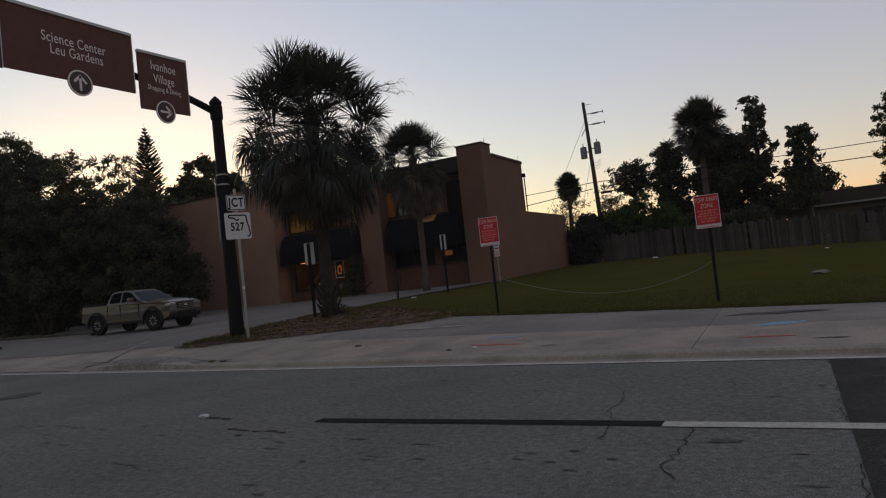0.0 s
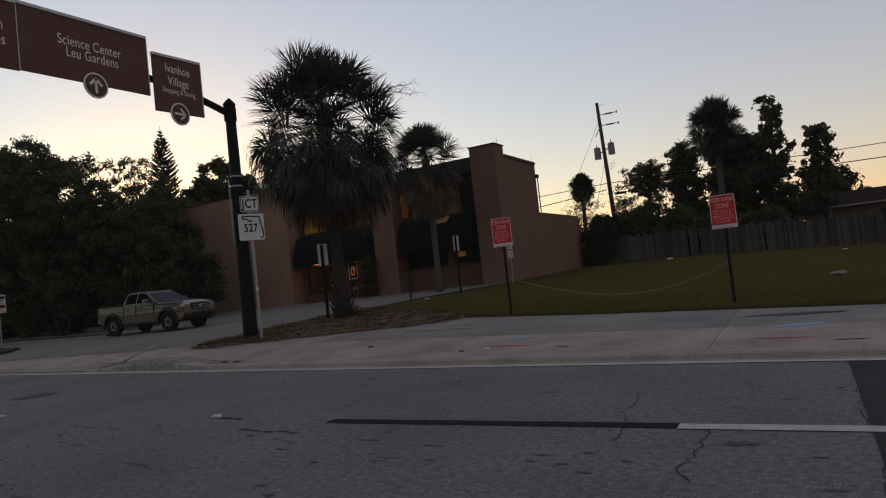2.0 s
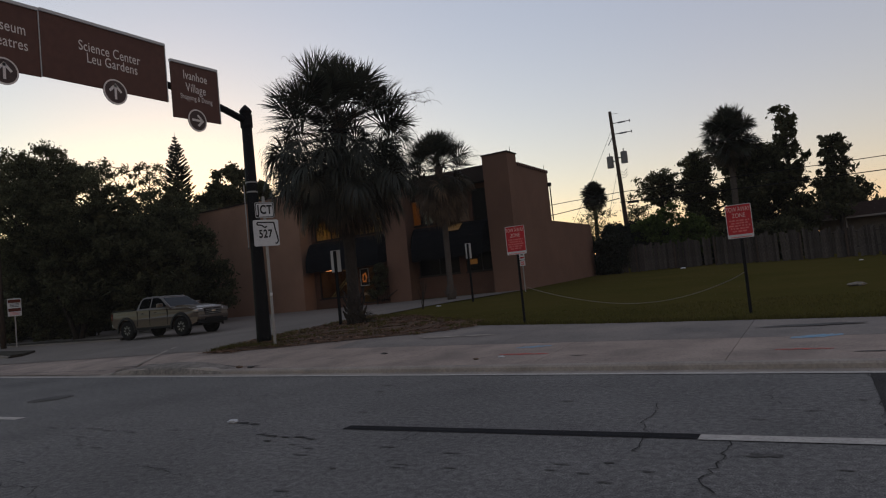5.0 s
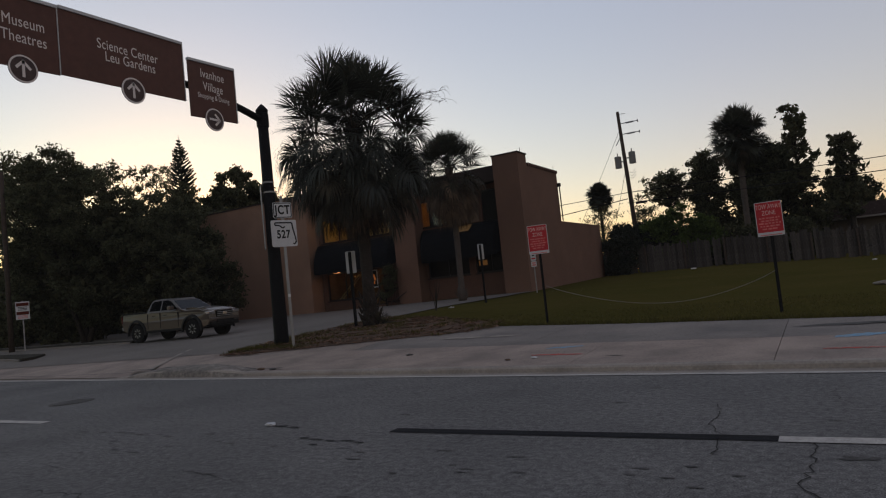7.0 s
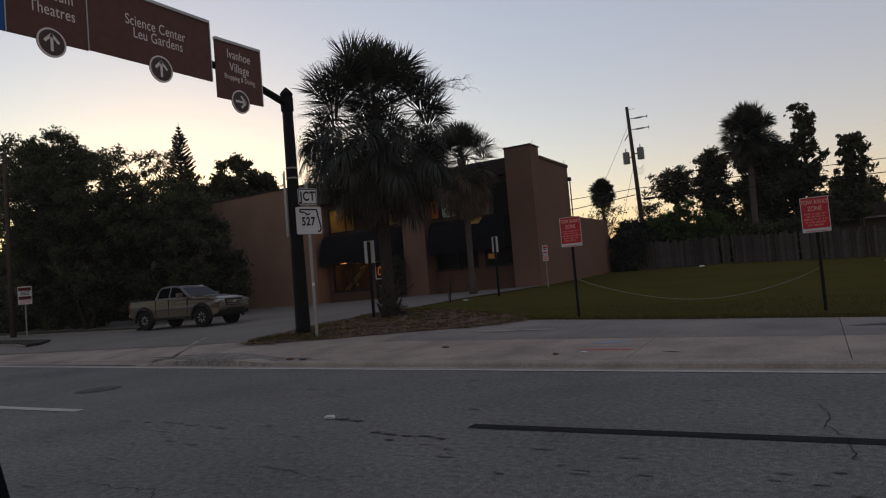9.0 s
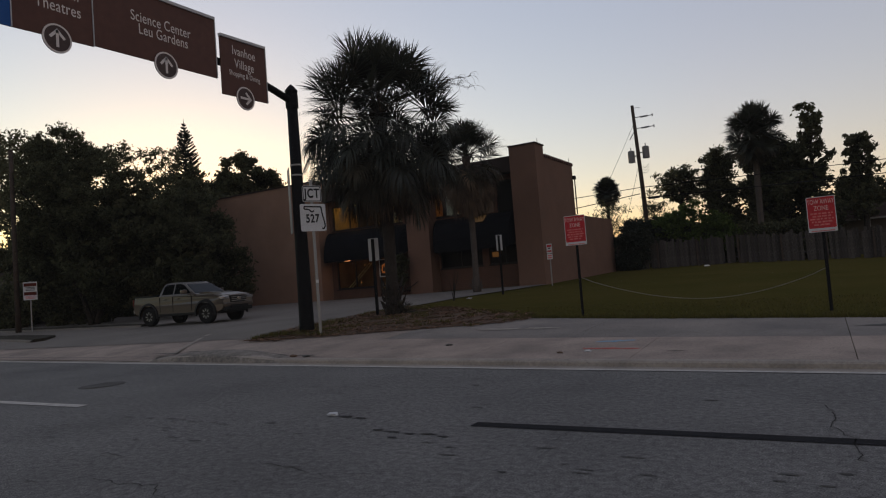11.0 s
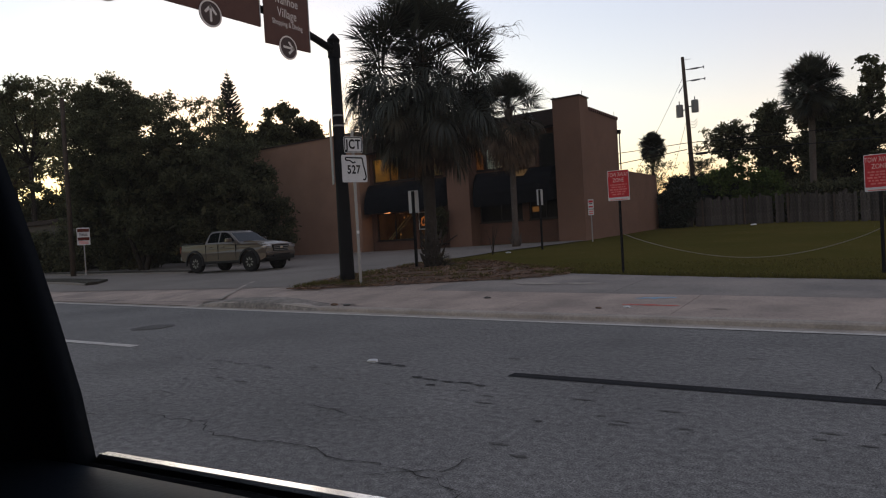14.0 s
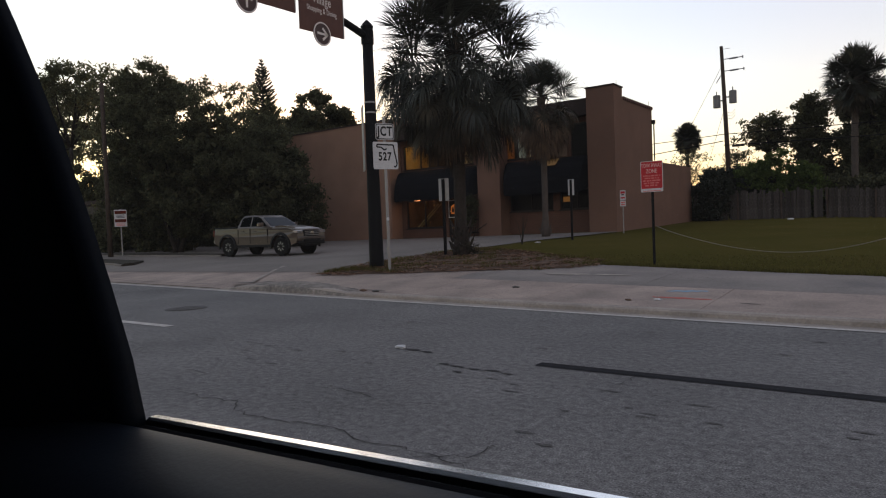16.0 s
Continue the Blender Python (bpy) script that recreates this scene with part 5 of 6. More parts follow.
def palm(x, y, trunk_top, seed, label, base_r=0.2, bark=None, lean=0.0, boots=1.0):
    """The trunk of a cabbage palm, with the stubs of old leaves."""
    z = land(x, y) - 0.02
    t = thing("cabbage_palm", x, y, z, label, "palm tree", "palms")
    h = trunk_top - z
    pts, rad = [], []
    n = 22
    for k in range(n + 1):
        u = k / n
        pts.append((lean * u * u, 0.05 * math.sin(3 * u), h * u))
        rad.append(base_r * (1.3 - 0.4 * min(1, u * 6)) * (0.96 + 0.06 * (k % 2)) if u < 0.93 else base_r * 1.1)
    part("trunk", piped(pts, rad, 14), bark or BARK, t, smooth=True)
    rng = random.Random(seed)
    for foot_z, number, pitch, r in ((0.05, int(26 * boots), 0.035, base_r * 1.12), (h - 1.25, 22, 0.05, base_r * 0.95)):
        for k in range(number):
            a = k * 2.4
            zz = foot_z + pitch * k
            px = lean * (zz / h) ** 2
            out = rng.uniform(0.08, 0.2)
            bm = tube(bmesh.new(), [(px + r * math.cos(a), r * math.sin(a), zz), (px + (r + out * 0.5) * math.cos(a), (r + out * 0.5) * math.sin(a), zz + 0.12), (px + (r + out) * math.cos(a + 0.1), (r + out) * math.sin(a + 0.1), zz + rng.uniform(0.2, 0.36))], [0.05, 0.04, 0.012], 5)
            part("leaf_base", bm, bark or BARK, t)
    return t, Vector((lean, 0, h)), rng


def flower_stalks(t, top, rng, number, reach, lift, start=0.5):
    """Dry branching flower stalks that arch out past the leaves."""
    for k in range(number):
        a = k * 2.1 + start
        r, up_ = reach * rng.uniform(0.85, 1.12), lift * rng.uniform(0.3, 1.0)
        bm = bmesh.new()
        main = []
        for q in range(9):
            u = q / 8
            b = a + 0.2 * math.sin(4 * u + k)
            main.append((top.x + r * u * math.cos(b), r * u * math.sin(b), top.z + up_ * math.sin(2.0 * u)))
        tube(bm, main, [0.016 - 0.0013 * q for q in range(9)], 4)
        for j in range(14):
            p = Vector(main[4 + j % 5])
            out = Vector((rng.uniform(-0.2, 0.2) + 0.16 * math.cos(a), rng.uniform(-0.2, 0.2) + 0.16 * math.sin(a), rng.uniform(-0.12, 0.16)))
            tube(bm, [p, p + out * 0.5 + Vector((0, 0, 0.05)), p + out - Vector((0, 0, 0.02)), p + out * 1.25 - Vector((0, 0, 0.16))], [0.006, 0.005, 0.004, 0.003], 3)
        part("flower_stalk", bm, STALK, t)


# the tall palm: a round head, a gap with bare stalks, then a wide tier that hangs
t, top, rng = palm(-11.52, 15.7, 6.6, 11, "tall cabbage palm with a shaggy skirt of fronds")
whorl(rng, t, top - Vector((0, 0, 0.03)), 60, 76, 0, 1.45, 0.96, (0.0, 0.06), (0.15, 0.4), 50, 0.022, (FROND,), 0.2, ease=0.7)
whorl(rng, t, top - Vector((0, 0, 0.1)), 26, 30, -45, 0.45, 0.8, (0.1, 0.5), (0.4, 1.2), 40, 0.022, (FROND, FROND_OLD), 0.9, 1.1)
whorl(rng, t, top - Vector((0, 0, 1.02)), 46, 26, -14, 1.72, 1.0, (0.85, 0.95), (2.6, 3.6), 60, 0.017, (FROND, FROND, FROND_OLD), 0.3, 0.7)
whorl(rng, t, top - Vector((0, 0, 1.0)), 56, 12, -42, 1.4, 1.0, (0.8, 0.9), (3.0, 4.2), 60, 0.017, (FROND, FROND_OLD, FROND_OLD), 0.5, 2.0)
whorl(rng, t, top - Vector((0, 0, 1.25)), 26, -30, -68, 0.95, 0.9, (0.8, 1.2), (3.0, 4.2), 50, 0.016, (FROND_OLD, FROND_DEAD), 0.4, 0.2)
flower_stalks(t, top - Vector((0, 0, 0.1)), rng, 13, 2.6, 1.5)
flower_stalks(t, top - Vector((0, 0, 0.55)), rng, 9, 2.2, 0.5, 1.3)

# the palm by the building: a spiky head over a thick brown skirt
t, top, rng = palm(-14.6, 27.2, 7.1, 12, "cabbage palm with a brown skirt by the building", 0.16, BARK_PALE, boots=0.4)
whorl(rng, t, top + Vector((0, 0, 0.1)), 60, 80, -6, 1.05, 0.82, (0.0, 0.06), (0.12, 0.35), 40, 0.021, (FROND,), 0.2, ease=0.75)
whorl(rng, t, top - Vector((0, 0, 0.5)), 60, 2, -64, 0.95, 1.05, (0.7, 1.1), (2.8, 4.0), 46, 0.019, (FROND_OLD, FROND_DEAD, FROND_DEAD, FROND_DEAD), 0.5, 1.0)
flower_stalks(t, top, rng, 7, 1.9, 0.9)

# two more beyond the lot
t, top, rng = palm(-3.75, 48.5, 9.7, 13, "tall cabbage palm with a pale bare trunk", 0.22, BARK_PALE, 0.1, 0.3)
whorl(rng, t, top + Vector((0, 0, 0.1)), 84, 84, -66, 1.15, 0.92, (0.0, 0.35), (0.2, 1.3), 30, 0.042, (FROND, FROND, FROND, FROND_OLD), 0.5, ease=0.85)
whorl(rng, t, top - Vector((0, 0, 0.05)), 24, 60, -60, 0.4, 0.8, (0.1, 0.5), (0.4, 1.4), 28, 0.042, (FROND, FROND_OLD), 0.4, 0.6)
t, top, rng = palm(-21.3, 75, 10.3, 14, "distant cabbage palm against the sky", 0.2, BARK, 0.0, 0.2)
whorl(rng, t, top, 70, 84, -66, 0.92, 0.78, (0.0, 0.3), (0.2, 1.2), 24, 0.055, (FROND, FROND, FROND_OLD), 0.5, ease=0.85)
whorl(rng, t, top, 30, 60, -70, 0.3, 0.8, (0.1, 0.5), (0.4, 1.4), 22, 0.055, (FROND, FROND_OLD), 0.4, 0.6)


# ---- broadleaf trees ----
def leaves(name, blobs, count, size, seed, material, parent=None):
    """Leaf sprays over the shells of many small clumps, with gaps."""
    rng = np.random.default_rng(seed)
    b = np.array(blobs)
    vol = b[:, 3] ** 2
    pick = rng.choice(len(b), count, p=vol / vol.sum())
    d = rng.normal(size=(count, 3))
    d /= np.linalg.norm(d, axis=1)[:, None]
    p = b[pick, :3] + rng.normal(0.0, 0.46, (count, 3)) * b[pick, 3][:, None] * np.array([1, 1, 0.8])
    n = d + 0.9 * rng.normal(size=(count, 3))
    n /= np.linalg.norm(n, axis=1)[:, None]
    up = rng.normal(size=(count, 3))
    u = np.cross(n, up)
    u /= np.linalg.norm(u, axis=1)[:, None]
    w = np.cross(n, u)
    s = size * rng.uniform(0.5, 1.4, count)[:, None]
    v = np.stack([p - u * s, p + w * s * 0.42 + n * s * 0.12, p + u * s, p - w * s * 0.42 + n * s * 0.12], 1).reshape(-1, 3)
    me = bpy.data.meshes.new(name)
    me.vertices.add(len(v))
    me.vertices.foreach_set("co", v.ravel())
    me.loops.add(count * 4)
    me.loops.foreach_set("vertex_index", np.arange(count * 4, dtype=np.int32))
    me.polygons.add(count)
    me.polygons.foreach_set("loop_start", np.arange(0, count * 4, 4, dtype=np.int32))
    me.update(calc_edges=True)
    me.materials.append(material)
    ob = new(name, me)
    ob.parent = parent
    return ob


def tree(name, x, y, shells, count, size, seed, material, label, category="tree", trunk=0.25, clump=0.7, per=26, group="", stems=1, core=0, low=0.25, fork=0.35):
    """shells: ellipsoids (dx, dy, z, rx, ry, rz) above the base that the clumps of leaves fill unevenly; core: larger sprays deep inside."""
    rng = random.Random(seed)
    z = land(max(-60, min(60, x)), y) - 0.05
    t = thing(name, x, y, z, label, category, group)
    blobs, inner = [], []
    for dx, dy, zc, rx, ry, rz in shells:
        for _ in range(per if zc - z < 7.5 or y > 50 else int(per * 0.9)):
            d = Vector((rng.gauss(0, 1), rng.gauss(0, 1), rng.gauss(0, 1))).normalized()
            r = rng.uniform(0.4, 1.12) ** 0.6
            blobs.append((dx + d.x * rx * r, dy + d.y * ry * r, max(low, zc - z + d.z * rz * r), clump * rng.uniform(0.5, 1.2)))
            r = rng.uniform(0.0, 0.72)
            if zc - z < 6.2 or y > 50:
                inner.append((dx + d.x * rx * r, dy + d.y * ry * r, max(low, zc - z + d.z * rz * r), clump))
    leaves("crown", blobs, count, size, seed, material, t)
    if core and inner:
        leaves("inner_crown", inner, core, size * 2.6, seed + 500, LEAF, t)
    if trunk:
        top = max(s[2] for s in shells) - z
        lowest = min(s[2] - s[5] for s in shells) - z
        fh = max(0.6, lowest + (top - lowest) * fork)
        for k in range(stems):
            a = k * 2.2 + 0.4
            ox, oy = (0.12 * math.cos(a), 0.12 * math.sin(a)) if stems > 1 else (0, 0)
            part("trunk", piped([(ox, oy, -0.2), (ox * 1.6 + 0.03, oy * 1.6, 0.3), (ox * 5, oy * 5 + 0.05, fh * 0.6), (ox * 9 + 0.05, oy * 9, fh)], [trunk * 1.5, trunk * 1.05, trunk * 0.9, trunk * 0.7], 10), BARK_TREE, t, smooth=True)
        for b in blobs[:: max(1, len(blobs) // 14)]:
            e = Vector(b[:3])
            m = Vector((0.02, 0, fh)).lerp(e, 0.5) + Vector((rng.uniform(-0.3, 0.3), rng.uniform(-0.3, 0.3), 0.3))
            part("limb", piped([(0.02, 0, fh - 0.1), m, e], [trunk * 0.5, trunk * 0.3, trunk * 0.08], 6), BARK_TREE, t, smooth=True)
    return t


# trees along the drive
tree("oak_tree", -34.8, 21.0, [(-2.8, 0.2, 9.6, 2.4, 2.2, 1.9), (-1.4, 0, 7.6, 4.4, 2.8, 3.0), (-3.6, 0.3, 8.2, 2.4, 2.2, 2.2), (1.2, 0, 7.2, 3.8, 2.6, 2.6), (-0.4, -0.3, 7.9, 3.6, 2.6, 2.4), (-3.0, 0.3, 6.2, 2.8, 2.4, 2.4), (3.9, 0, 5.9, 2.6, 2.2, 2.2), (0.5, -0.4, 4.4, 5.0, 2.6, 3.2), (-3.2, 0, 3.9, 2.8, 2.2, 2.7), (5.4, 1.4, 3.7, 2.8, 1.8, 2.8), (2.6, 0.4, 2.7, 4.6, 1.5, 1.6), (-1.2, 0.6, 2.8, 3.4, 1.4, 1.6)], 128000, 0.095, 21, LEAF_OLIVE, "big dark spreading oak beside the drive", trunk=0.13, clump=0.42, per=100, stems=4, core=24000, low=1.25, fork=0.22)
tree("shade_tree", -30.9, 24.9, [(0.0, 0, 5.0, 2.2, 2.0, 3.2), (0.6, 0.2, 2.9, 2.5, 1.8, 2.3), (-1.6, 0, 5.8, 1.9, 1.8, 2.2)], 46000, 0.1, 22, LEAF, "dense dark evergreen tree against the wing wall", trunk=0.2, clump=0.42, per=84, core=9000)
tree("shade_tree", -49.0, 25.5, [(0, 0, 9.0, 3.4, 3.0, 3.8), (-1, 0, 12.4, 2.4, 2.4, 2.0), (2.0, 0.5, 5.5, 2.8, 2.6, 2.6)], 9500, 0.14, 23, LEAF_OLIVE, "tall thin-leaved tree behind the drive", trunk=0.22, clump=0.6, per=60)
tree("shade_tree", -61.0, 27.5, [(0, 0, 11.0, 3.6, 3.4, 4.4), (1, 0, 15.0, 2.4, 2.4, 1.9), (-4, 0, 11, 3.4, 3, 4)], 11000, 0.17, 24, LEAF_OLIVE, "tall airy tree with light between its leaves", trunk=0.22, clump=0.65, per=54)
tree("shade_tree", -72.0, 31, [(0, 0, 13, 4.6, 4, 5.4), (-6, 0, 13.5, 4.0, 4, 5.5)], 13000, 0.22, 25, LEAF_OLIVE, "tall distant tree beyond the drive", trunk=0.26, clump=0.8, per=80)
tree("hedge", -58, 22.4, [(q * 3.0, 0, 1.7, 2.0, 0.8, 1.3) for q in range(-5, 8)], 80000, 0.13, 27, LEAF, "dark unclipped hedge before the tan building", "hedge", trunk=0, clump=0.55, per=34)
tree("hedge", -38, 27.6, [(q * 2.6, -0.2 * q, 2.2, 1.9, 1.0, 2.0) for q in range(-4, 2)], 60000, 0.13, 33, LEAF, "dark tall hedge behind the parking court", "hedge", trunk=0, clump=0.6, per=40)
tree("undergrowth", -58, 33, [(q * 4.0, 0, 4.0, 3.2, 1.2, 3.7) for q in range(-9, 5)], 62000, 0.24, 29, LEAF, "dark thicket closing the view behind the trees", "thicket", trunk=0, clump=0.9, per=30, core=8000)
tree("undergrowth", -52, 33.5, [(q * 3.2, 0, 4.8, 2.6, 1.2, 4.0) for q in range(-3, 6)], 60000, 0.2, 30, LEAF, "tall dark thicket behind the oak", "thicket", trunk=0, clump=0.8, per=46, core=9000)
tree("shade_tree", -64.4, 60, [(0, 0, 16.6, 3.6, 3.4, 2.6), (-3.0, 0, 15.0, 2.4, 2.6, 2.0), (3.2, 0, 15.2, 2.2, 2.6, 2.0), (0, 0, 9, 5, 4, 5)], 36000, 0.26, 28, LEAF, "round dark tree rising behind the building", trunk=0.4, clump=0.8, per=44)

# tall tiered conifer: rings of plumed branches that lift at their tips
pine = thing("norfolk_pine", -74.6, 60, 1.1, "tall tiered conifer with a pointed top", "tree")
part("trunk", piped([(0, 0, -0.2), (0, 0, 12), (0, 0, 25.2)], [0.35, 0.24, 0.02], 8), BARK_TREE, pine)
nv, nf = [], []
prng = random.Random(31)
for k in range(42):
    zz = 6.5 + 17.8 * (k / 41) ** 0.97
    r = 0.06 + 3.05 * (1 - math.exp(-(24.6 - zz) / 7.0)) * prng.uniform(0.88, 1.08)
    number = 9
    for j in range(number):
        a = j * math.tau / number + k * 0.37 + prng.uniform(-0.1, 0.1)
        rr = r * prng.uniform(0.8, 1.12)
        lift = prng.uniform(-0.13, 0.13)
        e = Vector((math.cos(a), math.sin(a), 0))
        s_ = Vector((-e.y, e.x, 0))
        n_ = max(4, int(rr / 0.17))
        for q in range(n_):
            u = (q + 0.5) / n_
            c = Vector((0, 0, zz + lift - 0.16 * rr * (1 - u) + 0.4 * rr * u * u)) + e * rr * u
            l = 0.13 * min(1.0, 0.3 + r)
            for ang in range(5):
                b = ang * math.tau / 5 + q
                o = s_ * math.cos(b) + Vector((0, 0, math.sin(b)))
                i = len(nv)
                nv += [tuple(c - e * 0.2), tuple(c + e * 0.2), tuple(c + o * l + e * 0.14)]
                nf.append((i, i + 1, i + 2))
raw("needles", nv, nf, LEAF_BLUE, pine)

# trees, hedge and house beyond the fence
def branchy(name, x, y, profile, branches, leaf, count, seed, material, label, category="tree", trunk=0.16, clump=0.32, rise=0.3, flat=1.0):
    """A tree from its limbs outwards: profile gives (z, reach) from the lowest limb to the top."""
    rng = random.Random(seed)
    z = land(max(-60, min(60, x)), y) - 0.05
    t = thing(name, x, y, z, label, category)
    top = profile[-1][0] - z
    part("trunk", piped([(0, 0, -0.2), (0.06, 0, top * 0.3), (-0.06, 0, top * 0.65), (0.03, 0, top)], [trunk * 1.3, trunk, trunk * 0.6, trunk * 0.12], 8), BARK_TREE, t, smooth=True)
    blobs = []
    for k in range(branches):
        u = (k + rng.random()) / branches
        zz = profile[0][0] + (profile[-1][0] - profile[0][0]) * u
        r = along(profile, zz) * rng.uniform(0.55, 1.08)
        a = k * 2.39996 + rng.uniform(-0.4, 0.4)
        e = Vector((r * math.cos(a), r * math.sin(a) * flat, zz - z + rise * r * rng.uniform(0.2, 1.4)))
        s_ = Vector((0, 0, max(0.2, zz - z - 0.35 * r)))
        m = s_.lerp(e, 0.5) + Vector((rng.uniform(-0.15, 0.15), rng.uniform(-0.15, 0.15), -0.05 * r))
        part("limb", piped([s_, m, e], [trunk * 0.35, trunk * 0.2, trunk * 0.06], 5), BARK_TREE, t, smooth=True)
        for q in range(4):
            w = rng.uniform(0.45, 1.05)
            p = s_.lerp(e, w) + Vector((rng.gauss(0, 0.2), rng.gauss(0, 0.2), rng.gauss(0, 0.14))) * (0.4 + r * 0.5)
            blobs.append((p.x, p.y, max(0.2, p.z), clump * rng.uniform(0.5, 1.25)))
    leaves("crown", blobs, count, leaf, seed, material, t)
    return t


branchy("thin_tree", -38.0, 28.5, [(7.4, 1.1), (9.0, 1.3), (10.4, 1.2), (11.2, 0.6)], 34, 0.13, 1500, 26, LEAF_OLIVE, "thin half-bare tree top over the wing", trunk=0.09, clump=0.26, rise=0.9)
branchy("thin_tree", -36.0, 28.9, [(6.4, 1.2), (7.8, 1.3), (9.0, 0.8), (9.6, 0.4)], 30, 0.13, 1900, 27, LEAF_OLIVE, "thin half-bare tree top over the wing", trunk=0.09, clump=0.28, rise=0.8)
branchy("tall_tree", -0.35, 53, [(2.5, 1.3), (5.0, 1.3), (7.2, 1.15), (8.7, 1.15), (9.9, 0.6), (10.8, 0.9), (11.6, 0.75)], 60, 0.2, 3900, 41, LEAF, "tall narrow tree with clumped leaves", rise=0.35, clump=0.27)
branchy("tall_tree", 2.4, 53, [(3.4, 1.0), (5.2, 1.0), (6.6, 0.9), (7.8, 0.95), (8.5, 0.7), (9.1, 0.55)], 46, 0.2, 2900, 42, LEAF, "narrow tree with open rounded crown", rise=0.35, clump=0.27)
branchy("tall_tree", 10.3, 67, [(3.0, 2.2), (7.0, 2.6), (10.2, 2.3), (12.8, 0.7)], 46, 0.15, 11000, 43, LEAF_OLIVE, "tree with feathery olive crown", clump=0.36)
branchy("oak_tree", -9.4, 53, [(6.0, 1.2), (6.8, 1.8), (7.6, 1.6), (8.3, 0.9)], 40, 0.13, 4400, 44, LEAF, "broad open oak with visible branches", trunk=0.2, clump=0.36, rise=0.3)
branchy("oak_tree", -6.7, 53.5, [(4.0, 1.8), (6.0, 1.7), (7.6, 1.4), (8.8, 1.2), (9.5, 0.7)], 46, 0.13, 14000, 54, LEAF, "oak with flat layered branches", trunk=0.2, clump=0.38, rise=0.25)
branchy("oak_tree", -2.6, 55.0, [(3.0, 4.2), (5.2, 3.8), (7.2, 2.9), (8.6, 2.0), (9.3, 1.2)], 76, 0.16, 32000, 45, LEAF, "dense dark oak behind the fence", trunk=0.3, clump=0.55, rise=0.2)
branchy("shade_tree", 2.9, 68, [(2.8, 2.4), (4.6, 2.7), (6.0, 2.3), (7.1, 1.3)], 50, 0.17, 14000, 46, LEAF, "low round dark tree by the house", trunk=0.2, clump=0.5)
branchy("shade_tree", 12.5, 64, [(3.0, 3.4), (5.0, 4.0), (6.8, 3.0), (7.8, 0.8)], 54, 0.18, 15000, 47, LEAF_OLIVE, "olive trees beyond the house", trunk=0.2, clump=0.55)
tree("hedge", -1, 47.9, [(q * 1.9, 0.2 * q, 2.2, 1.5, 0.7, 1.2) for q in range(-4, 1)], 30000, 0.13, 53, LEAF, "low dark growth behind the fence boards", "hedge", trunk=0, clump=0.55, per=30)
tree("bush", -11.35, 43.3, [(0, 0, 2.4, 0.75, 0.6, 1.4), (0.7, 0.4, 2.6, 0.8, 0.5, 1.1), (-0.1, 0, 1.3, 0.7, 0.5, 0.7)], 9000, 0.1, 48, LEAF_BLUE, "dark overgrown bush at the end of the wall", "bush", trunk=0, clump=0.36, per=40)
tree("bush", -12.9, 45.4, [(0, 0, 1.9, 0.9, 0.6, 1.5)], 5000, 0.11, 58, LEAF_BLUE, "dark bush filling the corner behind the wall", "bush", trunk=0, clump=0.4, per=50)
tree("bush", -10.2, 46.2, [(-1.2, 0, 3.3, 1.3, 0.9, 1.2), (0.4, 0.2, 3.3, 1.5, 0.9, 1.2)], 16000, 0.11, 56, LEAF_BLUE, "dark bush behind the end of the fence", "bush", trunk=0, clump=0.4, per=50)
tree("bush", -7.6, 46.2, [(-0.3, 0, 3.7, 1.5, 0.9, 1.4), (1.2, 0.2, 3.1, 1.4, 0.8, 1.3), (-1.6, 0, 3.4, 1.1, 0.8, 1.2)], 22000, 0.1, 49, LEAF_BRIGHT, "fresh green bush leaning over the fence", "bush", trunk=0, clump=0.36, per=50)
tree("hedge", -2, 58.5, [(k * 3.0, 0, 2.8, 2.3, 1.2, 2.2) for k in range(-3, 2)], 52000, 0.17, 50, LEAF, "dark undergrowth behind the fence", "hedge", trunk=0, clump=0.75, per=24)
branchy("thin_tree", -17.6, 62, [(2.8, 2.2), (4.6, 2.4), (6.0, 1.6), (6.8, 0.4)], 54, 0.1, 2600, 51, LEAF_OLIVE, "half-bare scrub with thin twigs", "scrub", trunk=0.09, clump=0.3, rise=0.9)
branchy("thin_tree", -13.2, 61, [(2.6, 2.0), (4.2, 2.2), (5.6, 1.6), (6.4, 0.4)], 50, 0.1, 3000, 57, LEAF_OLIVE, "half-bare scrub with yellowing leaves", "scrub", trunk=0.09, clump=0.3, rise=0.9)

tree("far_woods", -10, 120, [(q * 14.0, 0, 3.6, 9.0, 3.0, 3.4) for q in range(-11, 9)], 60000, 0.55, 52, LEAF, "distant dark line of woods", "woods", trunk=0, clump=1.8, per=24)
tree("shrub", -20.9, 30.0, [(0, 0, 1.7, 0.55, 0.4, 0.9), (0.25, 0, 2.4, 0.35, 0.3, 0.5)], 2600, 0.07, 59, LEAF, "dark straggly shrub beside the entrance gate", "shrub", trunk=0.03, clump=0.22, per=26, stems=4)
# sapling in the grass edge
sap = thing("sapling", -12.75, 21.6, land(-12.75, 21.6), "thin bare sapling in the grass edge", "sapling")
srng = random.Random(60)
for k in range(9):
    a = srng.uniform(0, math.tau)
    part("twig", piped([(0, 0, -0.05), (0.1 * math.cos(a), 0.1 * math.sin(a), 0.5), (0.28 * math.cos(a), 0.28 * math.sin(a), srng.uniform(0.8, 1.25))], [0.016, 0.011, 0.004], 5), BARK_TREE, sap)
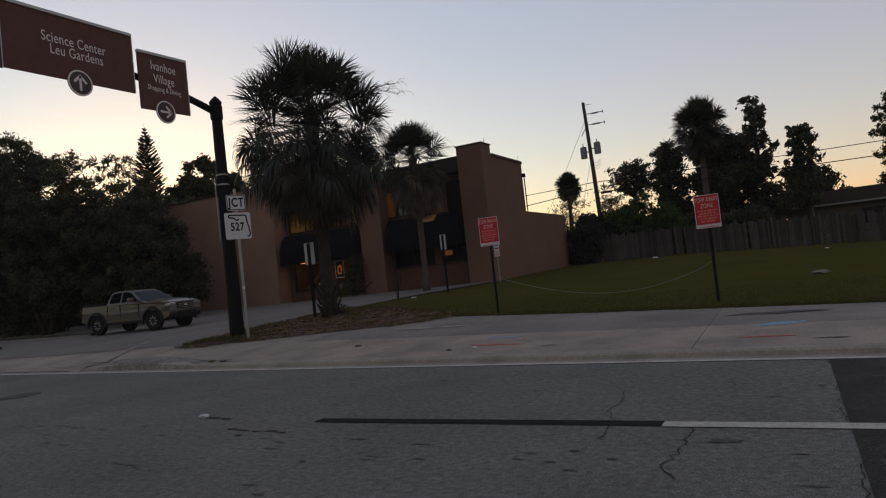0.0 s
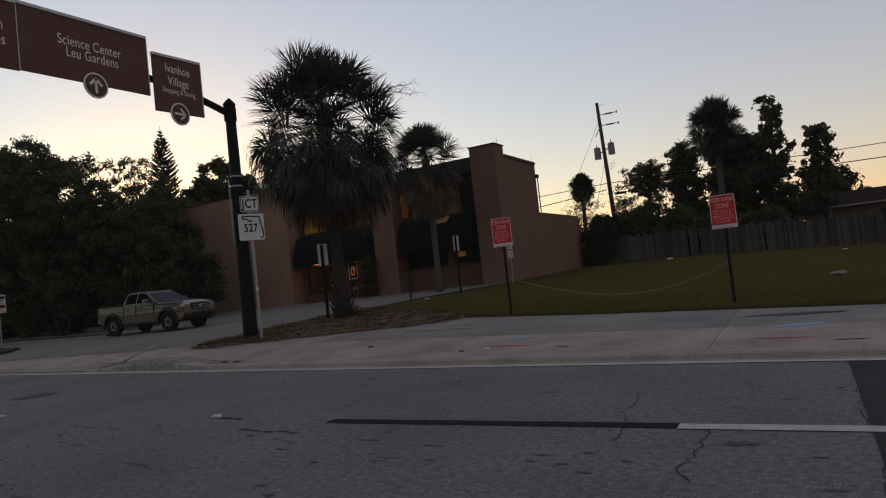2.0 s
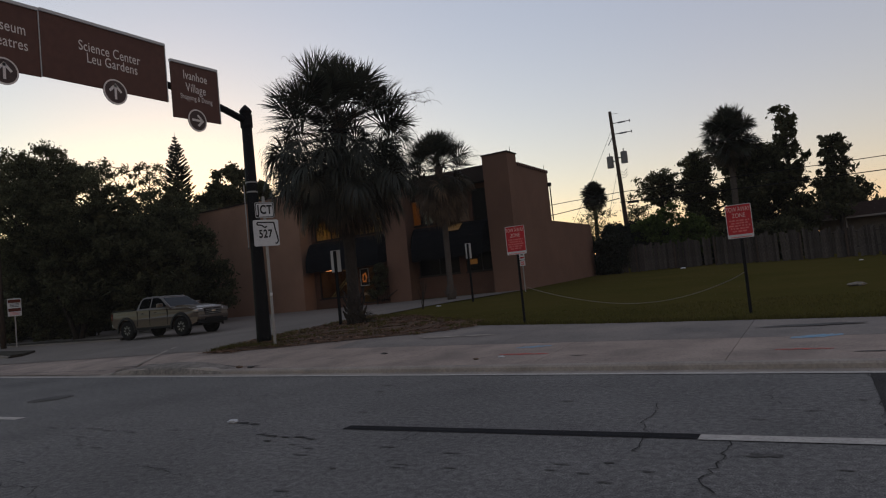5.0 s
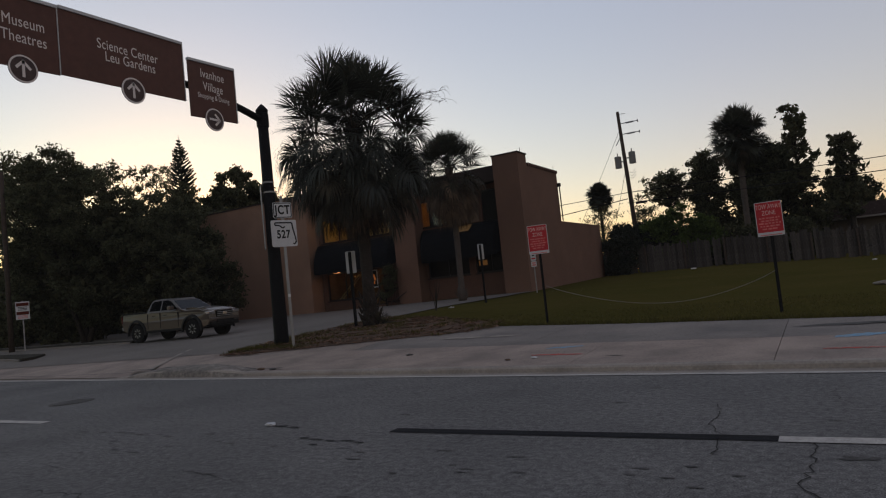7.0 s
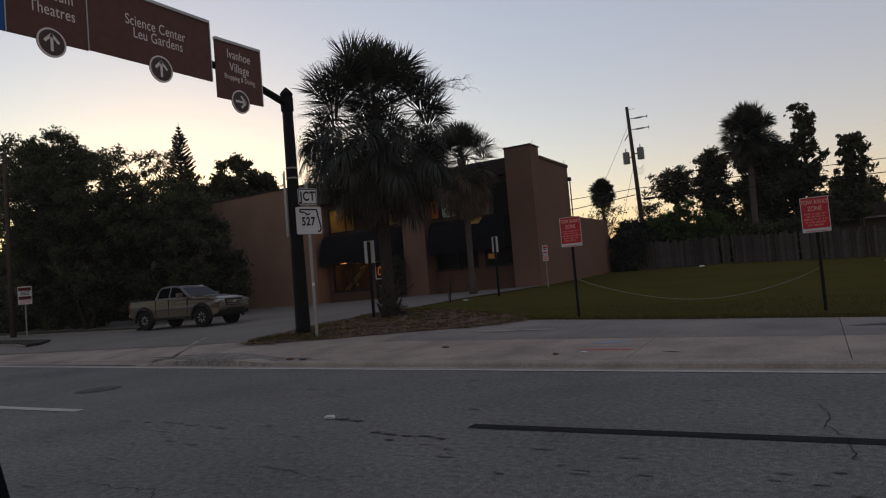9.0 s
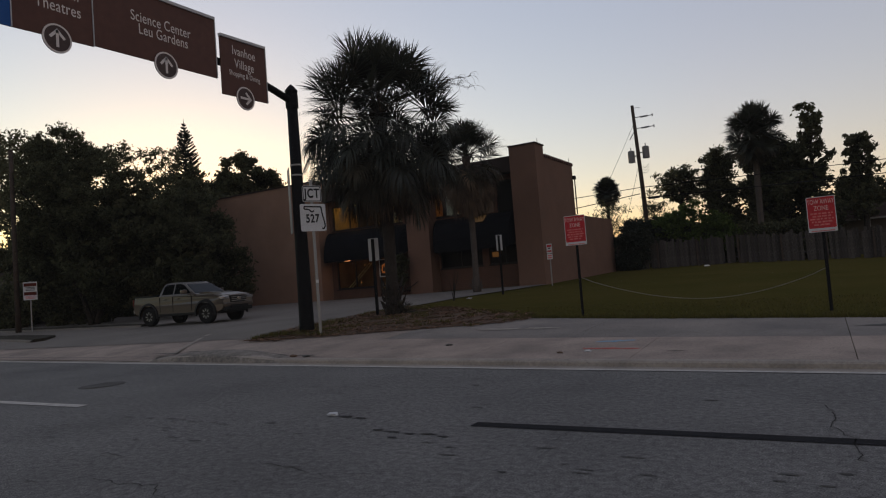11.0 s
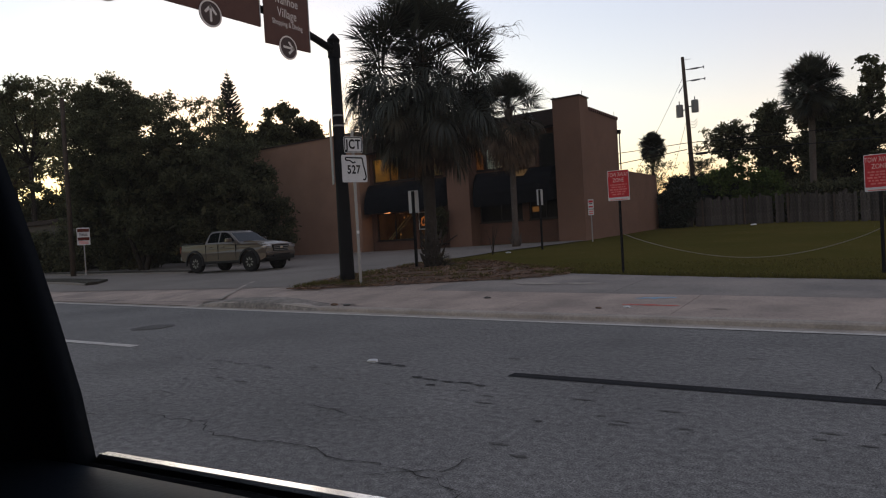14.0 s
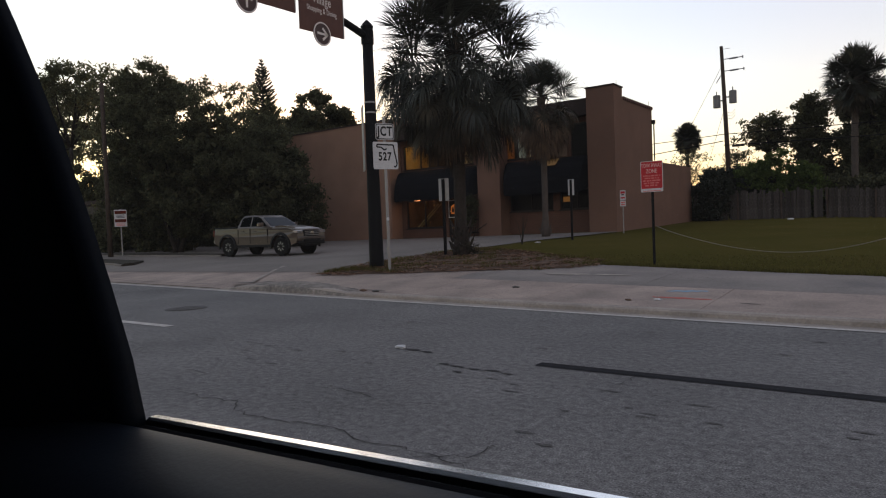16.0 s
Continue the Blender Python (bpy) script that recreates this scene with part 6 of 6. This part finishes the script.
# low leaves at the foot of the tall palm
t = thing("young_palmetto", -11.35, 15.75, land(-11.35, 15.75) + 0.03, "small ragged plant at the palm's foot", "plant")
prng_ = random.Random(96)
for k in range(11):
    v, f = fan_leaf(prng_, (0, 0, 0), k * 2.4, radians(78 - 60 * k / 11), 0.25, 0.32, 1.0, 1.2, 16, 0.014)
    raw("leaf", v, f, FROND_OLD, t)

# ---- utility pole and lines ----
ux, uy = -11.25, 47.6
up_ = thing("utility_pole", ux, uy, land(ux, uy), "dark wooden utility pole with two grey transformers", "utility pole")
uz = land(ux, uy)
part("shaft", piped([(0.34, 0, -0.3), (0.15, 0, 6), (-0.05, 0, 12.85 - uz)], [0.17, 0.15, 0.11], 10), POLE_WOOD, up_, smooth=True)
for z, l in ((12.65, 0.5), (11.95, 1.3), (11.15, 1.35)):
    arm = part("cross_arm", piped([(0, 0, z - uz), (l, 0, z - uz - 0.02)], 0.03 if l > 1 else 0.015, 6), INSUL, up_, "grey insulated line bracket")
    if l > 1:
        part("insulator", piped([(l, 0, z - uz - 0.12), (l, 0, z - uz + 0.06)], 0.04, 8), INSUL, arm)
        part("insulator", piped([(l * 0.35, 0, z - uz - 0.02), (l * 0.75, 0, z - uz - 0.02)], 0.06, 8), INSUL, arm)
for dx, z, h in ((0.62, 9.35, 0.85), (-0.42, 9.15, 0.85)):
    can = part("transformer", piped([(dx, 0, z - uz - h / 2), (dx, 0, z - uz + h / 2 - 0.05), (dx, 0, z - uz + h / 2)], [0.24, 0.24, 0.2], 14), TRANSF, up_, "grey cylindrical transformer")
    part("bushing", piped([(dx, 0, z - uz + h / 2), (dx, 0, z - uz + h / 2 + 0.25)], 0.035, 6), INSUL, can)
    part("hanger", boxed(min(0, dx), max(0, dx), -0.04, 0.04, z - uz - 0.02, z - uz + 0.06), INSUL, can)
for k in range(3):
    part("cutout", piped([(-0.1 - 0.1 * k, 0, 10.9 - uz - 0.14 * k), (-0.3 - 0.06 * k, 0, 10.6 - uz - 0.1 * k)], 0.03, 6), INSUL, up_)
    part("wire_loop", piped([(0.1, 0, 8.4 - uz - 0.2 * k), (0.5, 0, 8.25 - uz - 0.2 * k), (0.75, 0, 8.5 - uz - 0.2 * k)], 0.014, 5), WIRE, up_)
part("splice_box", boxed(0.5, 1.3, -0.08, 0.08, 5.95 - uz, 6.12 - uz, bevel=0.03), WIRE, up_)


def cable(name, a, b, sag, r, label):
    a, b = Vector(a), Vector(b)
    pts = [tuple(a.lerp(b, k / 20) - Vector((0, 0, sag * 4 * (k / 20) * (1 - k / 20)))) for k in range(21)]
    return tagged(part(name, piped(pts, r, 5), WIRE), label, "cable")


cable("power_line", (ux - 40, uy - 0.3, 7.3), (ux, uy - 0.2, 6.85), 0.5, 0.025, "black overhead cable on the utility pole")
cable("power_line", (ux, uy - 0.2, 6.85), (ux + 45, uy - 0.2, 6.9), 0.35, 0.025, "black overhead cable on the utility pole")
cable("power_line", (ux - 40, uy - 0.3, 4.6), (ux, uy - 0.2, 6.4), 0.6, 0.03, "thick black overhead cable on the pole")
cable("power_line", (ux, uy - 0.2, 6.1), (ux + 45, uy - 0.2, 6.0), 0.4, 0.03, "thick black overhead cable on the pole")
cable("guy_wire", (ux, uy, 11.6), (ux - 4.5, uy + 2, 5.0), 0.1, 0.012, "thin guy wire of the pole")
cable("guy_wire", (ux, uy, 8.4), (ux - 1.6, uy + 1, 4.2), 0.05, 0.012, "thin guy wire of the pole")

# house beyond the fence
house = thing("house", 7.5, 55, 0.75, "low house with a brown shingle roof", "house")
part("wall", boxed(-6.5, 10, 0, 8, -0.9, 2.55), HOUSE_WALL, house)
rb = bmesh.new()
rv = [rb.verts.new(p) for p in ((-7.2, -0.7, 2.6), (10.7, -0.7, 2.6), (10.7, 8.7, 2.6), (-7.2, 8.7, 2.6), (-7.2, 4, 3.85), (10.7, 4, 3.85))]
for q in ((0, 1, 5, 4), (1, 2, 5), (2, 3, 4, 5), (3, 0, 4), (3, 2, 1, 0)):
    rb.faces.new([rv[i] for i in q])
part("roof", rb, HOUSE_ROOF, house)
part("eave", boxed(-7.25, 10.75, -0.78, -0.7, 2.52, 2.64), EAVE, house, "pale eave board")
part("chimney", boxed(-4.95, -4.35, 1.2, 1.8, 2.9, 3.95), HOUSE_WALL, house)
part("porch_post", boxed(-4.85, -4.75, -0.6, -0.5, -0.9, 2.5), EAVE, house)
part("window", boxed(-1.8, -0.4, -0.03, 0.03, 1.0, 2.1), GLASS_CAR, house)

# ---- small things on the ground ----
def bits(name, x, y, s, seed, material, label, category, z):
    bm = bmesh.new()
    rng = random.Random(seed)
    bmesh.ops.create_icosphere(bm, subdivisions=2, radius=s)
    for v in bm.verts:
        v.co *= 1 + 0.5 * noise.noise(v.co * (2.2 / s) + Vector((seed, 0, 0)))
        v.co.z = max(0, v.co.z * 0.45 + s * 0.25)
        v.co.x *= 1.5
    ob = part(name, bm, material)
    ob.matrix_world = pose(x, y, z, 0, 0, rng.uniform(-20, 20))
    return tagged(ob, label, category)


bits("litter", -4.95, 4.93, 0.05, 1, PAPER, "crumpled white paper cup on the asphalt", "litter", 0.002)
# first two: the dark scraps beside the cup, laid flat as colour
for k, (x, y, rx, ry) in enumerate(((-4.76, 4.9, 0.1, 0.035), (-4.56, 4.86, 0.08, 0.03), (-4.05, 4.47, 0.07, 0.025), (-3.86, 4.43, 0.08, 0.02), (-3.66, 4.4, 0.05, 0.025), (-3.5, 4.42, 0.08, 0.02), (-3.32, 4.37, 0.05, 0.018), (-3.75, 4.25, 0.05, 0.02))):
    blot("road_stain", x, y, rx, ry, 0.0062, ASPHALT_DARK, "flat dark spot on the asphalt", 500 + k)
bits("pebble", -3.55, 9.05, 0.04, 4, PAPER, "pale pebble on the pavement", "pebble", land(-3.55, 9.05) + 0.012)
bits("litter", -6.35, 9.85, 0.045, 5, STAIN, "small dark scrap on the pavement", "litter", land(-6.35, 9.85) + 0.012)
bits("litter", -8.9, 8.95, 0.05, 6, STAIN, "dark clod beside the kerb", "litter", land(-8.9, 8.95) + 0.012)
bits("litter", -9.27, 9.0, 0.06, 7, MULCH, "brown clod beside the kerb", "litter", land(-9.27, 9.0) + 0.012)
bits("litter", -3.95, 8.95, 0.035, 8, MULCH, "small clump of dead leaves", "litter", land(-3.95, 8.95) + 0.012)
bits("litter", 1.59, 18.98, 0.13, 9, ROPE, "pale scrap lying in the grass", "litter", land(1.59, 18.98))
bits("litter", 2.6, 38.8, 0.07, 12, WHITE_TRIM, "small white scrap in the grass", "litter", land(2.6, 38.8))
bits("litter", -6.5, 42, 0.12, 10, WHITE_TRIM, "pale scrap by the fence", "litter", land(-6.5, 42))
bits("litter", -12.4, 22.2, 0.07, 11, PAPER, "white scrap in the grass edge", "litter", land(-12.4, 22.2))

cover = thing("manhole_cover", -11.0, 6.28, 0.002, "round cast iron manhole cover in the road", "manhole cover")
part("ring", piped([(0, 0, -0.02), (0, 0, 0.004)], 0.35, 36), STAIN, cover)
part("lid", piped([(0, 0, -0.02), (0, 0, 0.009)], 0.3, 36), IRON, cover)
for k in range(5):
    part("rib", boxed(-0.2, 0.2, -0.2 + 0.1 * k - 0.018, -0.2 + 0.1 * k + 0.018, 0.009, 0.013), IRON, cover)

crack([(0.23, 4.73), (0.22, 4.5), (0.21, 4.16), (0.16, 3.8), (0.31, 3.58)], 0.007, 1)
crack([(-0.36, 4.34), (-0.38, 4.57), (-0.4, 4.98), (-0.51, 5.26), (-0.5, 5.71), (-0.57, 6.08)], 0.006, 2)
crack([(0.5, 6.0), (0.3, 6.5), (0.45, 6.9)], 0.004, 3)
crack([(-5.4, 2.66), (-5.06, 2.61), (-4.7, 2.66), (-4.5, 2.52), (-4.34, 2.47), (-4.05, 2.49), (-3.79, 2.54), (-3.56, 2.58), (-3.2, 2.45), (-2.9, 2.47), (-2.52, 2.44), (-2.25, 2.34), (-2.1, 2.0), (-1.5, 1.8)], 0.006, 4)
crack([(1.2, 7.7), (1.22, 6.5), (1.18, 5.5), (1.23, 4.4), (1.17, 3.3), (1.2, 1.5)], 0.006, 7)
crack([(-2.2, 2.2), (-1.7, 2.35), (-1.1, 2.15), (-0.2, 2.4)], 0.007, 8)
for k, (x, y) in enumerate(((-7.58, 4.42), (-7.18, 4.43), (-6.88, 4.46), (-6.45, 4.39), (-5.9, 4.35), (-5.4, 4.5))):
    blot("road_stain", x, y, 0.07, 0.022, 0.0056, STAIN, "dark worn spot in the asphalt", 300 + k)
crack([(-6.7, 2.6), (-6.34, 2.84), (-6.38, 3.02), (-6.44, 3.23)], 0.006, 9)
crack([(-6.03, 3.0), (-6.09, 3.22), (-5.74, 3.14)], 0.005, 13)
crack([(-2.31, 5.04), (-2.34, 4.68), (-2.39, 4.32)], 0.004, 14)
crack([(-10.2, 6.72), (-9.16, 6.69), (-7.59, 6.49), (-5.93, 6.47), (-4.0, 6.55)], 0.005, 10)
crack([(-2.9, 2.3), (-2.5, 2.55), (-2.45, 2.9)], 0.006, 11)
crack([(-4.4, 3.35), (-3.6, 3.2), (-3.1, 3.45)], 0.005, 12)
brng = random.Random(90)
for k in range(90):
    x, y = brng.uniform(-9, 3), brng.choice((brng.uniform(1.6, 4.4), brng.uniform(3.6, 4.5), brng.uniform(5.3, 7.3)))
    blot("road_stain", x, y, brng.uniform(0.03, 0.1), brng.uniform(0.008, 0.02), 0.0045 + 0.0001 * (k % 9), STAIN, "dark worn spot in the asphalt", 100 + k)
for k, (x, y, rx, ry) in enumerate(((-1.15, 2.55, 0.2, 0.08), (0.45, 4.4, 0.1, 0.045))):
    blot("road_stain", x, y, rx, ry, 0.0055, STAIN, "dark stain in the asphalt", 200 + k)


def mark(x0, y0, x1, y1, w, material, label, seed):
    rng = random.Random(seed)
    v, f = [], []
    n = 14
    for i in range(n + 1):
        u = i / n
        x, y = x0 + (x1 - x0) * u, y0 + (y1 - y0) * u + rng.uniform(-0.02, 0.02)
        ww = w * (0.35 + 0.65 * math.sin(math.pi * min(1, max(0, u * 0.9 + 0.05)))) * rng.uniform(0.6, 1.1)
        for yy in (y - ww, y + ww):
            v.append((x, yy, land(x, yy) + 0.0165))
    for i in range(n):
        f.append((2 * i, 2 * i + 2, 2 * i + 3, 2 * i + 1))
    return tagged(raw("spray_mark", v, f, material), label, "", "", "structure")


mark(0.28, 8.93, 0.92, 8.9, 0.045, SPRAY_RED, "red spray-paint line on the pavement", 1)
mark(-3.72, 9.32, -2.85, 9.25, 0.06, SPRAY_RED, "faded red spray-paint line on the pavement", 2)
mark(0.42, 9.95, 1.05, 10.12, 0.17, SPRAY_BLUE, "faded blue spray paint on the pavement", 3)
mark(-3.7, 9.95, -3.1, 10.05, 0.09, SPRAY_BLUE, "faded blue spray paint on the pavement", 4)
mark(-13.2, 9.3, -12.7, 9.45, 0.07, SPRAY_GREEN, "green spray paint on the low kerb", 5)
for k, (x, y, rx, ry) in enumerate(((-13.7, 9.55, 0.5, 0.07), (-12.9, 9.7, 0.25, 0.06), (-12.0, 9.75, 0.3, 0.035), (-10.4, 9.3, 0.3, 0.03), (-9.0, 9.1, 0.22, 0.05), (-8.7, 8.95, 0.12, 0.03), (-7.4, 9.6, 0.1, 0.03), (-2.3, 9.0, 0.12, 0.03))):
    blot("pavement_stain", x, y, rx, ry, land(x, y) + 0.017 + (0.012 if x < -12 else 0), STAIN, "dark dirt at a broken pavement edge", 400 + k)
for k, (x, y, rx, ry) in enumerate(((-6.3, 11.85, 0.55, 0.14), (-5.4, 11.85, 0.4, 0.09))):
    blot("bare_patch", x, y, rx, ry, land(x, y) + 0.016 + 0.0006 * k, BARE, "pale bare patch of worn concrete", 420 + k, lift=0.016 + 0.0006 * k)
blot("damp_stain", 0.5, 11.3, 0.75, 0.14, land(0.5, 11.3) + 0.018, STAIN, "dark damp stain on the pavement", 6)
blot("damp_stain", 2.6, 11.2, 0.5, 0.1, land(2.6, 11.2) + 0.018, STAIN, "dark damp stain on the pavement", 7)
blot("damp_stain", 1.3, 8.6, 0.16, 0.04, land(1.3, 8.6) + 0.018, STAIN, "dark leaf stain on the pavement", 8)

# ---- the car that the camera looks out of ----
car = thing("car", -0.866, -0.167, 0.0, "black-trimmed inside of a car at its side window", "car")


def sill_z(x):
    return 1.158 + 0.041 * x          # x from the window's front corner, towards the rear


dx = [-0.9, -0.4, -0.2, -0.08, 0, 0.1, 0.2, 0.35, 0.5, 0.75, 1.05]


def swept(section, xs):
    bm = bmesh.new()
    prev = None
    for x in xs:
        ring = [bm.verts.new((x, py, sill_z(x) + pz)) for py, pz in section]
        if prev:
            for j in range(len(ring) - 1):
                bm.faces.new((prev[j], prev[j + 1], ring[j + 1], ring[j]))
        prev = ring
    return bm


part("door_panel", swept(((-0.0085, -0.004), (-0.014, -0.003), (-0.022, -0.0035), (-0.03, -0.005), (-0.04, -0.007), (-0.05, -0.0095), (-0.06, -0.013), (-0.07, -0.018), (-0.08, -0.025), (-0.09, -0.037), (-0.098, -0.054), (-0.105, -0.09), (-0.11, -0.3), (-0.09, -0.75), (0.02, -0.75)), dx), CAR_TRIM, car, smooth=True)
part("bright_strip", swept(((0.009, -0.02), (0.009, -0.003), (0.0055, 0.0), (0.0005, 0.0), (-0.0015, -0.0014), (-0.003, -0.004), (-0.003, -0.02)), dx[4:]), CHROME, car, "bright chrome strip along the window sill")
part("seal", swept(((-0.0035, -0.02), (-0.0038, -0.005), (-0.005, -0.0035), (-0.0065, -0.005), (-0.0085, -0.0055)), dx[4:]), CAR_TRIM_GREY, car)
# pillar in front of the window, curving forwards as it rises
bm = bmesh.new()
prev = None
for k in range(14):
    z = 1.05 + 0.62 * k / 13
    u = max(0.0, z - 1.158)
    e = -0.4 * u - 0.6 * u * u
    ring = [bm.verts.new((e + px, py, z)) for px, py in ((-0.085, 0.022), (-0.018, 0.006), (0.0, 0.0), (-0.02, -0.01), (-0.045, -0.014), (-0.052, -0.022), (-0.075, -0.026), (-0.082, -0.034), (-0.16, -0.05), (-0.5, -0.05), (-0.5, 0.05), (-0.16, 0.05))]
    if prev:
        for j in range(len(ring)):
            bm.faces.new((prev[j], prev[(j + 1) % len(ring)], ring[(j + 1) % len(ring)], ring[j]))
    prev = ring
part("pillar", bm, CAR_TRIM, car, "black trimmed window pillar", smooth=True)
pane = part("side_glass", boxed(-0.32, 2.8, 0.0015, 0.0035, sill_z(0) - 0.004, 1.66), veil_glass("veiled_side_glass"), car, "clear side window glass with a faint pale veil")
pane.visible_shadow = False
# unseen closed panels, added to keep daylight off the trim inside
part("shade_roof", boxed(-1.2, 2.8, -1.6, 0.02, 1.66, 1.72, bevel=0.02), CAR_TRIM_GREY, car)
part("shade_far_side", boxed(-1.2, 2.8, -1.66, -1.6, 0.3, 1.72), CAR_TRIM_GREY, car)
part("shade_floor", boxed(-1.2, 2.8, -1.6, -0.02, 0.3, 0.36), CAR_TRIM_GREY, car)
part("shade_front", boxed(-1.26, -1.2, -1.66, 0.02, 0.3, 1.72), CAR_TRIM_GREY, car)
part("shade_rear", boxed(2.8, 2.86, -1.66, 0.02, 0.3, 1.72), CAR_TRIM_GREY, car)

# ---- fence: one board after another ----
fence = thing("wooden_fence", -12.3, 43.6, 0.0, "weathered grey wooden board fence", "fence")
fence.matrix_world = Matrix()


def fence_y(x):
    return 43.6 + 0.14 * (x + 12.3)


frng = random.Random(77)
board_kinds = []
for k in range(5):
    h = 1.64 + 0.06 * k
    board_kinds.append(as_mesh("board", extrude_profile(bmesh.new(), [(-0.075, 0), (0.075, 0), (0.075, h - 0.03), (0.05, h), (-0.05, h), (-0.075, h - 0.03)], -0.011, 0.011), FENCE_WOOD))
for k in range(290):
    x = -12.2 + 0.152 * k
    if frng.random() < 0.025:
        continue
    o = new("board", frng.choice(board_kinds))
    o.parent = fence
    y = fence_y(x)
    o.matrix_local = pose(x, y + frng.uniform(-0.01, 0.01), land(x, y) + frng.uniform(-0.07, 0.05), frng.uniform(-1.2, 1.2), frng.uniform(-1.0, 1.0), 8)
for k in range(19):
    x = -12.1 + 2.4 * k
    part("fence_post", boxed(x - 0.05, x + 0.05, fence_y(x) - 0.11, fence_y(x) - 0.02, land(x, fence_y(x)) - 0.1, land(x, fence_y(x)) + 1.62 + 0.1 * frng.random()), POLE_WOOD, fence)
for dz in (0.4, 1.3):
    x0, x1 = -12.2, 31.5
    part("fence_rail", piped([(x0, fence_y(x0) + 0.05, land(x0, fence_y(x0)) + dz), (x1, fence_y(x1) + 0.05, land(10, fence_y(x1)) + dz)], 0.04, 4), FENCE_WOOD, fence)
